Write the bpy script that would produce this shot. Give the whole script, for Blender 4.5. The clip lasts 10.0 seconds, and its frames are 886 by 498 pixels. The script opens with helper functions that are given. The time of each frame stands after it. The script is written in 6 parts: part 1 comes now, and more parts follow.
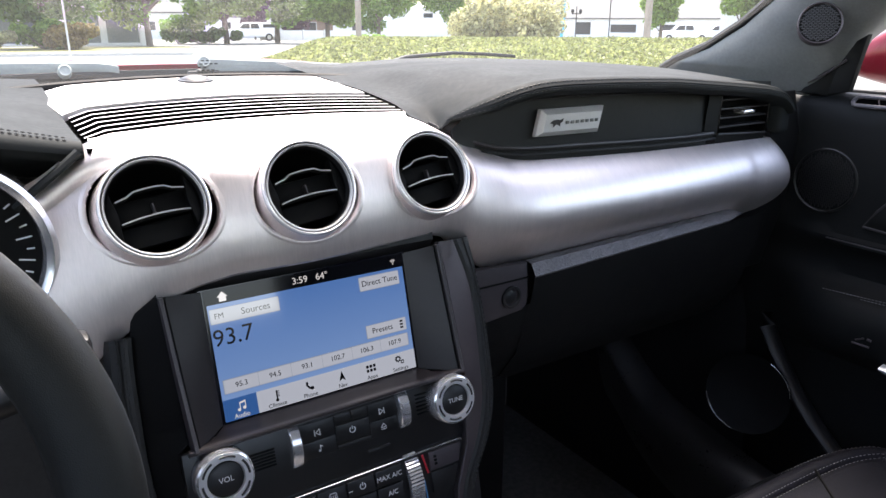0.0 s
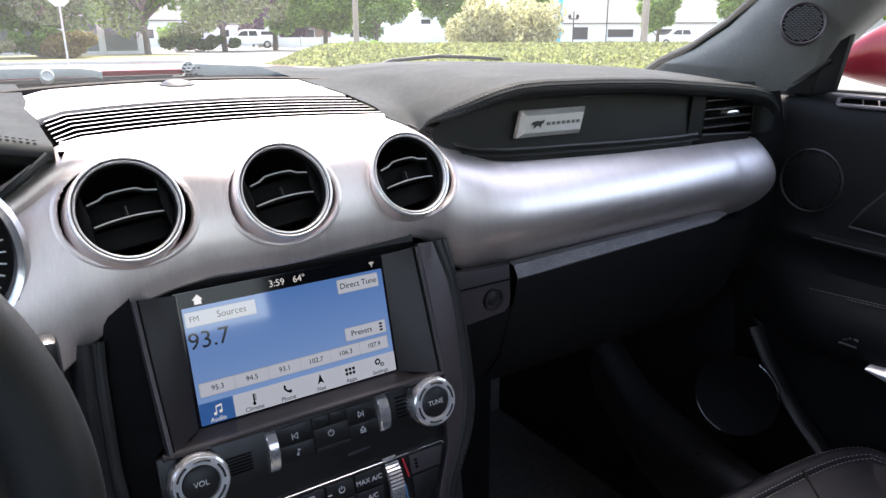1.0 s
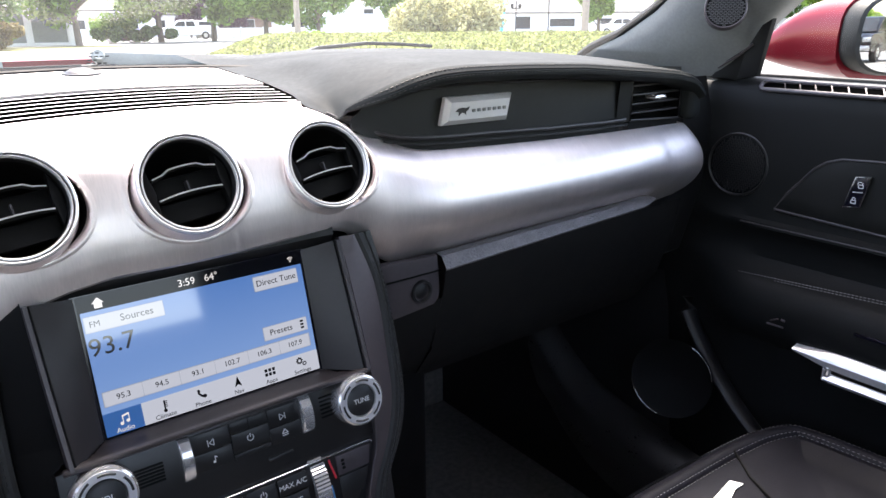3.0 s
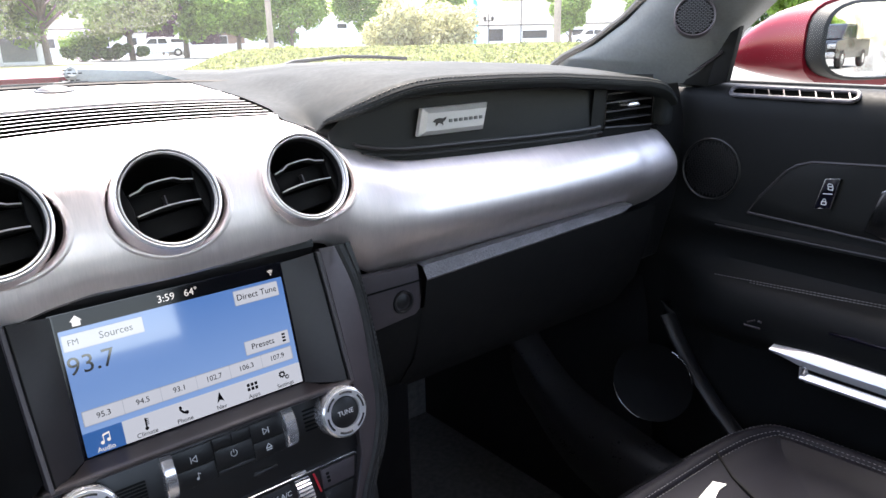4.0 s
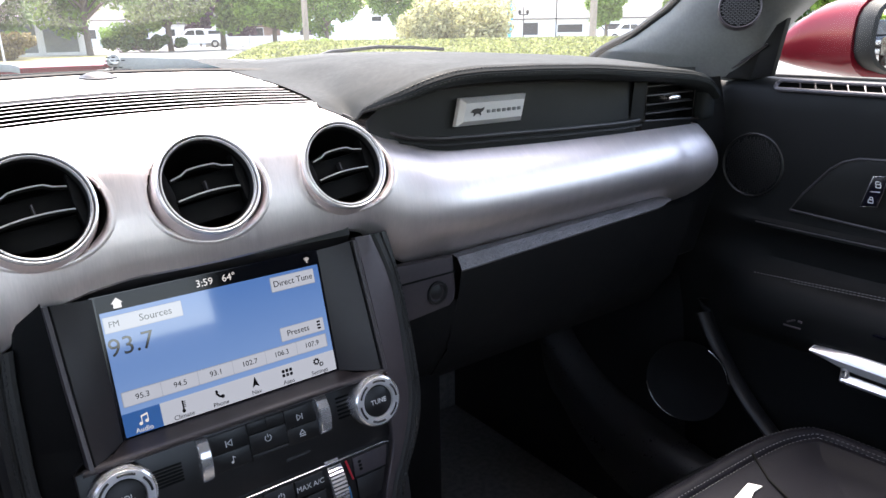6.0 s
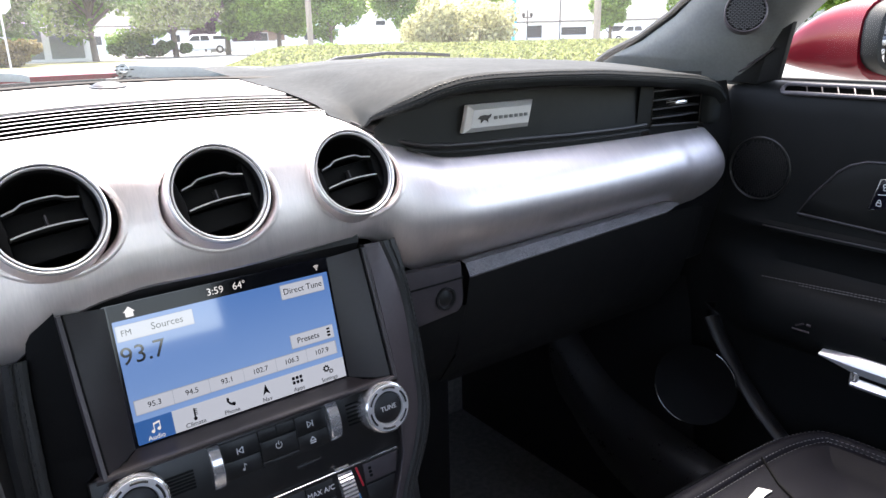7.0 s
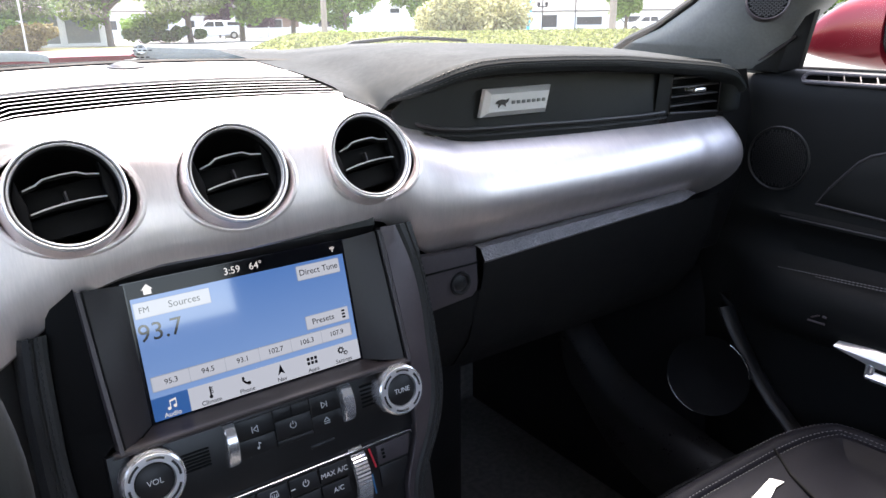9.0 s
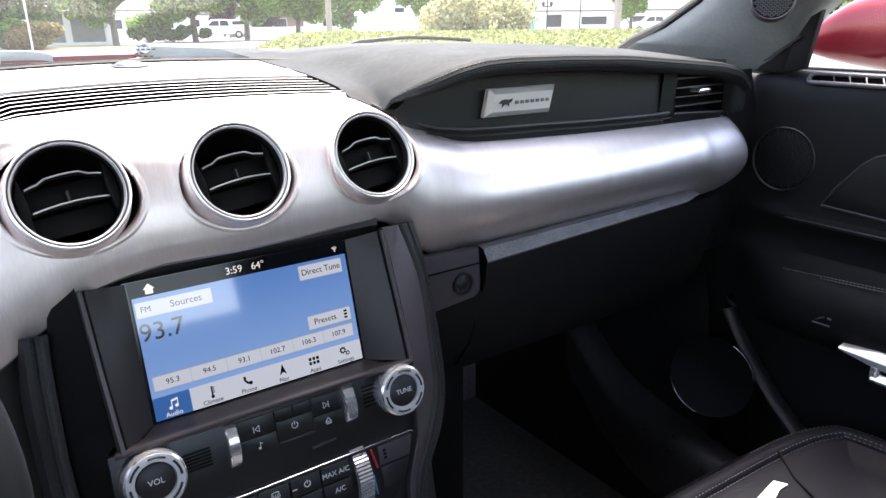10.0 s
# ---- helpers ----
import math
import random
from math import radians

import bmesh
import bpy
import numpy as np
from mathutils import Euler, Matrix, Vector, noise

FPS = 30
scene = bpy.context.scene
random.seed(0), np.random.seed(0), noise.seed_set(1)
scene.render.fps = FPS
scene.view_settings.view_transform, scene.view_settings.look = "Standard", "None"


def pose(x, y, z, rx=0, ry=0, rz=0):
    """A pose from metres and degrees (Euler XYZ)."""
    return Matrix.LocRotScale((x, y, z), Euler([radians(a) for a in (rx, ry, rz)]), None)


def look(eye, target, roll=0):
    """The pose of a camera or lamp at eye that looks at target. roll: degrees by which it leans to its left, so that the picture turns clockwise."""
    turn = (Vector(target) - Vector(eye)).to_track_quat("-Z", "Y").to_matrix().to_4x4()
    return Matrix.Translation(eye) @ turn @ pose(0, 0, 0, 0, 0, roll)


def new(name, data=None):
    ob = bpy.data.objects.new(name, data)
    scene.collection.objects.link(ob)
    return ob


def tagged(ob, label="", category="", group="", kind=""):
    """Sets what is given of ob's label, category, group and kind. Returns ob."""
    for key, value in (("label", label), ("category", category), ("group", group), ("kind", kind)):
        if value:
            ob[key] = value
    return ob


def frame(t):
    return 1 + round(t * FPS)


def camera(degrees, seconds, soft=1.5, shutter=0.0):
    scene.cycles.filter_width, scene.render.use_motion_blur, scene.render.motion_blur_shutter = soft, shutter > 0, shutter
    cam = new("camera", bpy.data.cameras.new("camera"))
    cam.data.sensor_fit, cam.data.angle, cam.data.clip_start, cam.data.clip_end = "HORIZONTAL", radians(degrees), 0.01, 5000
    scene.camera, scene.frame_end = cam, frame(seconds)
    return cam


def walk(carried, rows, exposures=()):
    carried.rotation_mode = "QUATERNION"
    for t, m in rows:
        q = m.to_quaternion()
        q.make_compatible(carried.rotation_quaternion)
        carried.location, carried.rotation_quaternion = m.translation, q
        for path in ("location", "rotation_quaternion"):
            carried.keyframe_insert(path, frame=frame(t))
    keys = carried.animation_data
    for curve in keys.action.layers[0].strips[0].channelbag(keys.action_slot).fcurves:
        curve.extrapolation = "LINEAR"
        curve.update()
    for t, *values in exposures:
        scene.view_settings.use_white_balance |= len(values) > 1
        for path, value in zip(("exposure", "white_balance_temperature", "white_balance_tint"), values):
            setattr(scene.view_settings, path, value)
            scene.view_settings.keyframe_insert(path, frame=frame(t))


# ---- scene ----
cam = camera(64.6, 10.0)
PATH = [
    (0, (-0.21, -0.499, 1.042), (0.833, 1.093, 0.427), 0.2),
    (0.5, (-0.201, -0.502, 1.039), (0.889, 1.088, 0.508), 0.4),
    (1, (-0.194, -0.508, 1.038), (0.853, 1.087, 0.438), -0.2),
    (1.5, (-0.174, -0.507, 1.039), (0.966, 1.041, 0.486), 0.0),
    (2, (-0.17, -0.505, 1.035), (0.968, 1.018, 0.415), 0.2),
    (2.5, (-0.163, -0.505, 1.033), (0.973, 1.014, 0.398), 0.1),
    (4, (-0.167, -0.507, 1.031), (1.047, 0.968, 0.437), -1.2),
    (4.5, (-0.168, -0.5, 1.029), (1.015, 0.998, 0.434), -0.3),
    (5, (-0.172, -0.5, 1.029), (0.984, 1.024, 0.446), -0.5),
    (5.5, (-0.169, -0.502, 1.026), (0.981, 1.018, 0.418), -0.6),
    (7, (-0.173, -0.501, 1.031), (0.961, 1.034, 0.431), -1.3),
    (7.5, (-0.174, -0.503, 1.031), (0.95, 1.044, 0.444), -0.9),
    (8, (-0.175, -0.5, 1.029), (0.929, 1.054, 0.423), -0.6),
    (8.5, (-0.175, -0.501, 1.028), (0.924, 1.065, 0.445), -0.8),
    (9, (-0.177, -0.499, 1.026), (0.926, 1.047, 0.398), -0.7),
    (9.5, (-0.177, -0.499, 1.027), (0.896, 1.066, 0.397), -1.1),
    (10, (-0.175, -0.498, 1.026), (0.919, 1.054, 0.397), -0.6),
]
walk(cam, [(t, look(eye, target, roll)) for t, eye, target, roll in PATH], exposures=[(0, 2.72), (1, 2.70), (2, 2.85), (2.5, 2.99), (4, 3.18), (4.5, 3.12), (5.5, 2.96), (7, 3.04), (8.5, 3.03), (10, 3.10)])

# world, sun
world = bpy.data.worlds.new("sky")
scene.world = world
world.use_nodes = True
wn = world.node_tree.nodes
sky = wn.new("ShaderNodeTexSky")
sky.sky_type, sky.sun_disc = "NISHITA", False
sky.sun_elevation, sky.sun_rotation = radians(66), radians(30)
sky.air_density, sky.dust_density, sky.ozone_density = 1.0, 2.0, 0.7
wn["Background"].inputs["Strength"].default_value = 0.15
world.node_tree.links.new(sky.outputs["Color"], wn["Background"].inputs["Color"])
sun_data = bpy.data.lights.new("sun", "SUN")
sun_data.energy, sun_data.angle, sun_data.color = 2.35, radians(20), (0.88, 0.955, 1.0)
sun = new("sun", sun_data)
sun.matrix_world = look((11, 19, 50), (0, 0, 0))
scene.view_settings.use_white_balance = True
scene.view_settings.white_balance_temperature, scene.view_settings.white_balance_tint = 7800, 17

# ---- building helpers ----
def mat(name, base, rough=0.5, metal=0.0, vary=0.12, scale=30.0, bump=0.0, bump_scale=400.0, coat=0.0, kind="noise", stretch=(1, 1, 1), emit=None, power=0.0, rough_vary=0.1, spec=0.5):
    m = bpy.data.materials.new(name)
    m.use_nodes = True
    nt, b = m.node_tree, m.node_tree.nodes["Principled BSDF"]
    b.inputs["Roughness"].default_value, b.inputs["Metallic"].default_value = rough, metal
    b.inputs["Coat Weight"].default_value = coat
    b.inputs["Coat Roughness"].default_value = 0.08
    b.inputs["Specular IOR Level"].default_value = spec
    b.inputs["Base Color"].default_value = (*base, 1)
    co = nt.nodes.new("ShaderNodeTexCoord")
    mp = nt.nodes.new("ShaderNodeMapping")
    mp.inputs["Scale"].default_value = stretch
    nt.links.new(co.outputs["Object"], mp.inputs["Vector"])
    if vary:
        n1, n2 = nt.nodes.new("ShaderNodeTexNoise"), nt.nodes.new("ShaderNodeTexNoise")
        n1.inputs["Scale"].default_value, n2.inputs["Scale"].default_value = scale, scale * 9
        n1.inputs["Detail"].default_value = 5
        for n in (n1, n2):
            nt.links.new(mp.outputs["Vector"], n.inputs["Vector"])
        add = nt.nodes.new("ShaderNodeMath")
        add.operation = "ADD"
        nt.links.new(n1.outputs["Fac"], add.inputs[0])
        nt.links.new(n2.outputs["Fac"], add.inputs[1])
        rng = nt.nodes.new("ShaderNodeMapRange")
        rng.inputs["From Min"].default_value, rng.inputs["From Max"].default_value = 0.7, 1.3
        rng.inputs["To Min"].default_value, rng.inputs["To Max"].default_value = 1 - vary, 1 + vary
        nt.links.new(add.outputs[0], rng.inputs["Value"])
        mul = nt.nodes.new("ShaderNodeVectorMath")
        mul.operation = "SCALE"
        mul.inputs[0].default_value = base
        nt.links.new(rng.outputs["Result"], mul.inputs["Scale"])
        nt.links.new(mul.outputs["Vector"], b.inputs["Base Color"])
        r2 = nt.nodes.new("ShaderNodeMapRange")
        r2.inputs["From Min"].default_value, r2.inputs["From Max"].default_value = 0.7, 1.3
        r2.inputs["To Min"].default_value, r2.inputs["To Max"].default_value = rough * (1 - rough_vary), min(1, rough * (1 + rough_vary))
        nt.links.new(add.outputs[0], r2.inputs["Value"])
        nt.links.new(r2.outputs["Result"], b.inputs["Roughness"])
    if bump:
        if kind == "leather":
            tx = nt.nodes.new("ShaderNodeTexVoronoi")
            tx.feature = "SMOOTH_F1"
            out = tx.outputs["Distance"]
        else:
            tx = nt.nodes.new("ShaderNodeTexNoise")
            tx.inputs["Detail"].default_value = 4
            out = tx.outputs["Fac"]
        tx.inputs["Scale"].default_value = bump_scale
        nt.links.new(mp.outputs["Vector"], tx.inputs["Vector"])
        bp = nt.nodes.new("ShaderNodeBump")
        bp.inputs["Strength"].default_value, bp.inputs["Distance"].default_value = bump, 0.001
        nt.links.new(out, bp.inputs["Height"])
        nt.links.new(bp.outputs["Normal"], b.inputs["Normal"])
    if emit:
        b.inputs["Emission Color"].default_value = (*emit, 1)
        b.inputs["Emission Strength"].default_value = power
    return m


def glass_mat(name, tint=(1, 1, 1), gloss=0.04, veil=0.0):
    m = bpy.data.materials.new(name)
    m.use_nodes = True
    nt = m.node_tree
    nt.nodes.remove(nt.nodes["Principled BSDF"])
    tr, gl, mx, fr, pw, ml = (nt.nodes.new("ShaderNode" + k) for k in ("BsdfTransparent", "BsdfGlossy", "MixShader", "LayerWeight", "Math", "Math"))
    tr.inputs["Color"].default_value = (*tint, 1)
    gl.inputs["Roughness"].default_value = 0.07
    fr.inputs["Blend"].default_value = 0.5
    pw.operation, ml.operation = "POWER", "MULTIPLY_ADD"
    pw.inputs[1].default_value = 5.0
    ml.inputs[1].default_value, ml.inputs[2].default_value = 0.035, gloss
    nt.links.new(fr.outputs["Facing"], pw.inputs[0])
    nt.links.new(pw.outputs[0], ml.inputs[0])
    nt.links.new(ml.outputs[0], mx.inputs["Fac"])
    nt.links.new(tr.outputs[0], mx.inputs[1])
    nt.links.new(gl.outputs[0], mx.inputs[2])
    out = mx
    if veil:
        # pale scattering mixed into the glass: a glare veil over the view outside
        out, film, mottle, rng = (nt.nodes.new("ShaderNode" + k) for k in ("MixShader", "BsdfTranslucent", "TexNoise", "MapRange"))
        film.inputs["Color"].default_value = (0.9, 0.9, 0.9, 1)
        mottle.inputs["Scale"].default_value = 3.0
        rng.inputs["To Min"].default_value, rng.inputs["To Max"].default_value = veil * 0.6, veil * 1.4
        nt.links.new(mottle.outputs["Fac"], rng.inputs["Value"])
        nt.links.new(rng.outputs["Result"], out.inputs["Fac"])
        nt.links.new(mx.outputs[0], out.inputs[1])
        nt.links.new(film.outputs[0], out.inputs[2])
    nt.links.new(out.outputs[0], nt.nodes["Material Output"].inputs["Surface"])
    return m


def thing(name, label, category, group="", kind="", at=(0, 0, 0)):
    ob = new(name)
    ob.empty_display_size = 0.05
    ob.location = at
    return tagged(ob, label, category, group, kind)


def part(name, bm, material, parent=None, label="", smooth=True, m=None):
    me = bpy.data.meshes.new(name)
    bmesh.ops.recalc_face_normals(bm, faces=bm.faces)
    if m is not None:
        bm.transform(m)
    bm.to_mesh(me)
    bm.free()
    me.materials.append(material)
    if smooth:
        me.shade_smooth()
        me.set_sharp_from_angle(angle=radians(38))
    ob = new(name, me)
    if parent is not None:
        ob.parent = parent
        top = parent
        off = Vector((0, 0, 0))
        while top is not None:
            off += top.location
            top = top.parent
        if off.length > 0:
            me.transform(Matrix.Translation(-off))
    if label:
        ob["label"] = label
    return ob


def grid(rows, close_u=False, close_v=False, caps=False):
    """A sheet through rows of points."""
    bm = bmesh.new()
    vs = [[bm.verts.new(p) for p in row] for row in rows]
    nu, nv = len(vs), len(vs[0])
    for i in range(nu if close_u else nu - 1):
        for j in range(nv if close_v else nv - 1):
            a, b, c, d = vs[i][j], vs[i][(j + 1) % nv], vs[(i + 1) % nu][(j + 1) % nv], vs[(i + 1) % nu][j]
            if len({a, b, c, d}) == 4:
                bm.faces.new((a, b, c, d))
    if caps:
        bm.faces.new(vs[0])
        bm.faces.new(vs[-1])
    return bm


def thick(bm, d):
    """Gives a sheet a thickness."""
    bmesh.ops.recalc_face_normals(bm, faces=bm.faces)
    bmesh.ops.solidify(bm, geom=bm.faces[:], thickness=d)
    return bm


def slab(poly, n0, n1, bevel=0.0, seg=2):
    """A flat plate: outline (u, v) from height n0 to n1."""
    bm = bmesh.new()
    lo = [bm.verts.new((u, v, n0)) for u, v in poly]
    hi = [bm.verts.new((u, v, n1)) for u, v in poly]
    k = len(poly)
    top = bm.faces.new(hi)
    bm.faces.new(lo[::-1])
    for i in range(k):
        bm.faces.new((lo[i], lo[(i + 1) % k], hi[(i + 1) % k], hi[i]))
    if bevel:
        bmesh.ops.bevel(bm, geom=list(top.edges), offset=bevel, segments=seg, affect="EDGES", profile=0.5)
    return bm


def rrect(cx, cy, w, h, r=0.001, seg=3):
    out = []
    for sx, sy, a0 in ((1, 1, 0), (-1, 1, 90), (-1, -1, 180), (1, -1, 270)):
        for k in range(seg + 1):
            a = radians(a0 + 90 * k / seg)
            out.append((cx + sx * (w / 2 - r) + r * math.cos(a), cy + sy * (h / 2 - r) + r * math.sin(a)))
    return out


def box(x0, x1, y0, y1, z0, z1, bevel=0.0, seg=2):
    bm = bmesh.new()
    bmesh.ops.create_cube(bm, size=1)
    bm.transform(Matrix.Translation(((x0 + x1) / 2, (y0 + y1) / 2, (z0 + z1) / 2)) @ Matrix.Diagonal((abs(x1 - x0), abs(y1 - y0), abs(z1 - z0), 1)))
    if bevel:
        bmesh.ops.bevel(bm, geom=bm.edges[:], offset=bevel, segments=seg, affect="EDGES", profile=0.5)
    return bm


def revolve(profile, n=64, wave=0.0):
    """Turns (r, h) round the local z axis; wave: knurling of the outer wall."""
    rows = []
    for k in range(n):
        a = 2 * math.pi * k / n
        w = wave if k % 2 else 0
        rows.append([((r - (w if i in (1, 2) else 0)) * math.cos(a), (r - (w if i in (1, 2) else 0)) * math.sin(a), h) for i, (r, h) in enumerate(profile)])
    return grid(rows, close_u=True)


def tube(path, r, n=8, closed=False, flat=1.0, up=None):
    pts = [Vector(p) for p in path]
    rows = []
    for i, p in enumerate(pts):
        a = pts[i - 1] if (i or closed) else p
        b = pts[(i + 1) % len(pts)] if (i < len(pts) - 1 or closed) else p
        d = (b - a).normalized()
        u = Vector(up) if up else (Vector((0, 0, 1)) if abs(d.z) < 0.9 else Vector((0, 1, 0)))
        s = d.cross(u).normalized()
        t = s.cross(d).normalized()
        rr = r(i / max(1, len(pts) - 1)) if callable(r) else r
        rows.append([p + rr * (math.cos(2 * math.pi * k / n) * s + flat * math.sin(2 * math.pi * k / n) * t) for k in range(n)])
    return grid(rows, close_u=closed, close_v=True, caps=not closed)


def join(*bms):
    out = bmesh.new()
    for b in bms:
        me = bpy.data.meshes.new("tmp")
        b.to_mesh(me)
        out.from_mesh(me)
        bpy.data.meshes.remove(me)
        b.free()
    return out


def lerp(x, table):
    """Straight lines through a table of (x, value)."""
    if x <= table[0][0]:
        return table[0][1]
    for (a, p), (b, q) in zip(table, table[1:]):
        if x <= b:
            return p + (q - p) * (x - a) / (b - a)
    return table[-1][1]


def soft(x, table, w=0.012):
    return sum(lerp(x + w * k, table) for k in (-1, -0.5, 0, 0.5, 1)) / 5


def ease(t):
    t = max(0.0, min(1.0, t))
    return t * t * (3 - 2 * t)


def text_mesh(body, size, depth=0.0002, align="CENTER"):
    cu = bpy.data.curves.new("letters", "FONT")
    cu.body, cu.size, cu.extrude, cu.align_x, cu.align_y = body, size, depth, align, "CENTER"
    cu.resolution_u = 3
    ob = bpy.data.objects.new("letters", cu)
    scene.collection.objects.link(ob)
    bpy.context.view_layer.update()
    me = bpy.data.meshes.new_from_object(ob.evaluated_get(bpy.context.evaluated_depsgraph_get()))
    bpy.data.objects.remove(ob)
    bm = bmesh.new()
    bm.from_mesh(me)
    bpy.data.meshes.remove(me)
    return bm


def stitches(path, length=0.0035, gap=0.0022, r=0.0005, up=(0, 0, 1)):
    """A row of short thread stitches along a path."""
    pts = [Vector(p) for p in path]
    bm = bmesh.new()
    acc = 0.0
    step = length + gap
    for a, b in zip(pts, pts[1:]):
        d = b - a
        L = d.length
        if L < 1e-6:
            continue
        d /= L
        s = d.cross(Vector(up)).normalized()
        t = s.cross(d)
        while acc + length < L + gap:
            p, q = a + d * acc, a + d * (acc + length)
            ring = []
            for c, k in ((p, 0.4), ((p + q) / 2, 1.0), (q, 0.4)):
                ring.append([bm.verts.new(c + r * k * (x * s + y * t)) for x, y in ((1, 0), (0, 1), (-1, 0), (0, -1))])
            for i in range(2):
                for j in range(4):
                    bm.faces.new((ring[i][j], ring[i][(j + 1) % 4], ring[i + 1][(j + 1) % 4], ring[i + 1][j]))
            acc += step
        acc -= L
    return bm


# ---- materials ----
M_SILVER = mat("satin_aluminium_paint", (0.89, 0.815, 0.805), 0.44, 0.95, 0.05, 14, 0.08, 260, stretch=(7, 0.8, 1.0), rough_vary=0.12)
M_CHROME = mat("chrome", (0.85, 0.85, 0.87), 0.16, 0.8, 0.03, 60)
M_SATIN = mat("satin_chrome", (0.80, 0.80, 0.82), 0.28, 0.6, 0.0, 60)
M_RINGS = mat("polished_ring", (0.90, 0.90, 0.91), 0.27, 0.6, 0.0, 60)
M_LEATHER = mat("black_leather", (0.0050, 0.0057, 0.0072), 0.55, 0, 0.15, 25, 0.22, 1500, kind="leather", spec=0.16)
M_PAD = mat("soft_touch_vinyl", (0.0160, 0.0185, 0.0195), 0.74, 0, 0.12, 18, 0.10, 1400, kind="leather", spec=0.16)
# darker copy of the pad vinyl: the door's shade is put into the colour
M_DOOR = mat("shaded_door_vinyl", (0.0060, 0.0065, 0.0068), 0.60, 0, 0.12, 18, 0.15, 1400, kind="leather", spec=0.19)
M_PLASTIC = mat("black_plastic", (0.009, 0.009, 0.010), 0.42, 0, 0.15, 40, 0.12, 1800)
# black plastic for low parts, made lighter to lift the dark footwell
M_LOWER = mat("lifted_black_plastic", (0.050, 0.048, 0.048), 0.6, 0, 0.15, 40, 0.12, 1800, spec=0.3)
M_LID = mat("matt_black_lid", (0.0075, 0.0073, 0.0075), 0.62, 0, 0.15, 40, 0.2, 1400, kind="leather", spec=0.2)
M_GRAIN = mat("grained_plastic", (0.155, 0.143, 0.152), 0.42, 0, 0.3, 60, 1.0, 420, kind="leather")
M_GLOSSB = mat("gloss_black", (0.006, 0.006, 0.012), 0.16, 0, 0.1, 40)
M_SCREENGLASS = mat("display_glass", (0.005, 0.005, 0.007), 0.10, 0, 0.1, 40, spec=0.28)
M_DARK = mat("vent_black", (0.003, 0.003, 0.0033), 0.6, 0, 0.1, 40, spec=0.15)
# near black without gloss: the dark inside slots is put into the colour
M_VOID = mat("slot_shade_black", (0.002, 0.002, 0.002), 1.0, 0, 0.1, 40, spec=0.0)
M_MESH = mat("speaker_mesh", (0.07, 0.07, 0.072), 0.45, 0.2, 0.1, 60)
M_SATINDARK = mat("dark_satin_trim", (0.068, 0.057, 0.063), 0.42, 0.3, 0.08, 30, 0.05, 1500)
# grey in place of black: the footwell's veil of light is in the colour
M_CARPET = mat("lifted_black_carpet", (0.20, 0.19, 0.186), 0.95, 0, 0.3, 90, 0.8, 600, spec=0.1)
# pale so that the unseen roof bounces light back onto the dashboard
M_HEADLINER = mat("grey_headliner", (0.58, 0.58, 0.57), 0.9, 0, 0.1, 60, 0.3, 900)
M_THREAD = mat("grey_thread", (0.19, 0.19, 0.195), 0.7, 0, 0.2, 200)
M_DARKTHREAD = mat("dark_thread", (0.014, 0.016, 0.017), 0.6, 0, 0.2, 200)
M_PADTHREAD = mat("charcoal_thread", (0.011, 0.012, 0.013), 0.6, 0, 0.2, 200)
M_CHEEK = mat("satin_black_bezel", (0.020, 0.0165, 0.0175), 0.36, 0, 0.08, 30, 0.05, 1500, spec=0.34)
M_FACE = mat("satin_black_fascia", (0.011, 0.0105, 0.011), 0.36, 0, 0.1, 40, 0.06, 1800)
M_SCUFF = mat("glossy_footwell_trim", (0.026, 0.024, 0.024), 0.30, 0, 0.1, 30, 0.05, 1200)
M_SEAT = mat("seat_leather", (0.0095, 0.0095, 0.0135), 0.50, 0, 0.15, 25, 0.3, 1100, kind="leather", spec=0.12)
M_DEMIST = mat("warm_grey_outlet_trim", (0.082, 0.072, 0.078), 0.42, 0.2, 0.08, 60)
M_CONSOLE = mat("console_leather", (0.020, 0.0205, 0.021), 0.48, 0, 0.15, 25, 0.25, 1200, kind="leather", spec=0.35)
M_BADGE = mat("badge_silver", (0.62, 0.61, 0.62), 0.5, 0.3, 0.04, 60)
M_PILLAR = mat("pillar_trim", (0.175, 0.184, 0.185), 0.32, 0, 0.1, 30, 0.15, 1500)
M_RIDGE = mat("ridge_satin", (0.060, 0.053, 0.056), 0.40, 0.3, 0.05, 60)
M_PRINT = mat("white_print", (0.7, 0.7, 0.7), 0.5, 0, 0.0)
M_RED = mat("red_car_paint", (0.19, 0.003, 0.013), 0.32, 0.25, 0.05, 8, coat=0.35, spec=0.3)
M_DARKCHROME = mat("dark_chrome", (0.34, 0.34, 0.35), 0.22, 1.0, 0.03, 60)
M_WHEEL = mat("wheel_leather", (0.006, 0.0065, 0.0065), 0.55, 0, 0.15, 25, 0.12, 1800, kind="leather", spec=0.3)
M_TRIM2 = mat("charcoal_trim", (0.030, 0.027, 0.029), 0.45, 0, 0.08, 30, 0.05, 1500)
M_RUBBER = mat("rubber", (0.012, 0.012, 0.012), 0.6, 0, 0.2, 60)
M_GLASS = glass_mat("window_glass", (0.93, 0.96, 0.94), 0.010)
M_SHIELD = glass_mat("hazed_windscreen_glass", (0.96, 0.98, 0.965), 0.006, 0.019)
M_MIRROR = mat("mirror_glass", (0.9, 0.9, 0.9), 0.0, 1.0, 0.0)

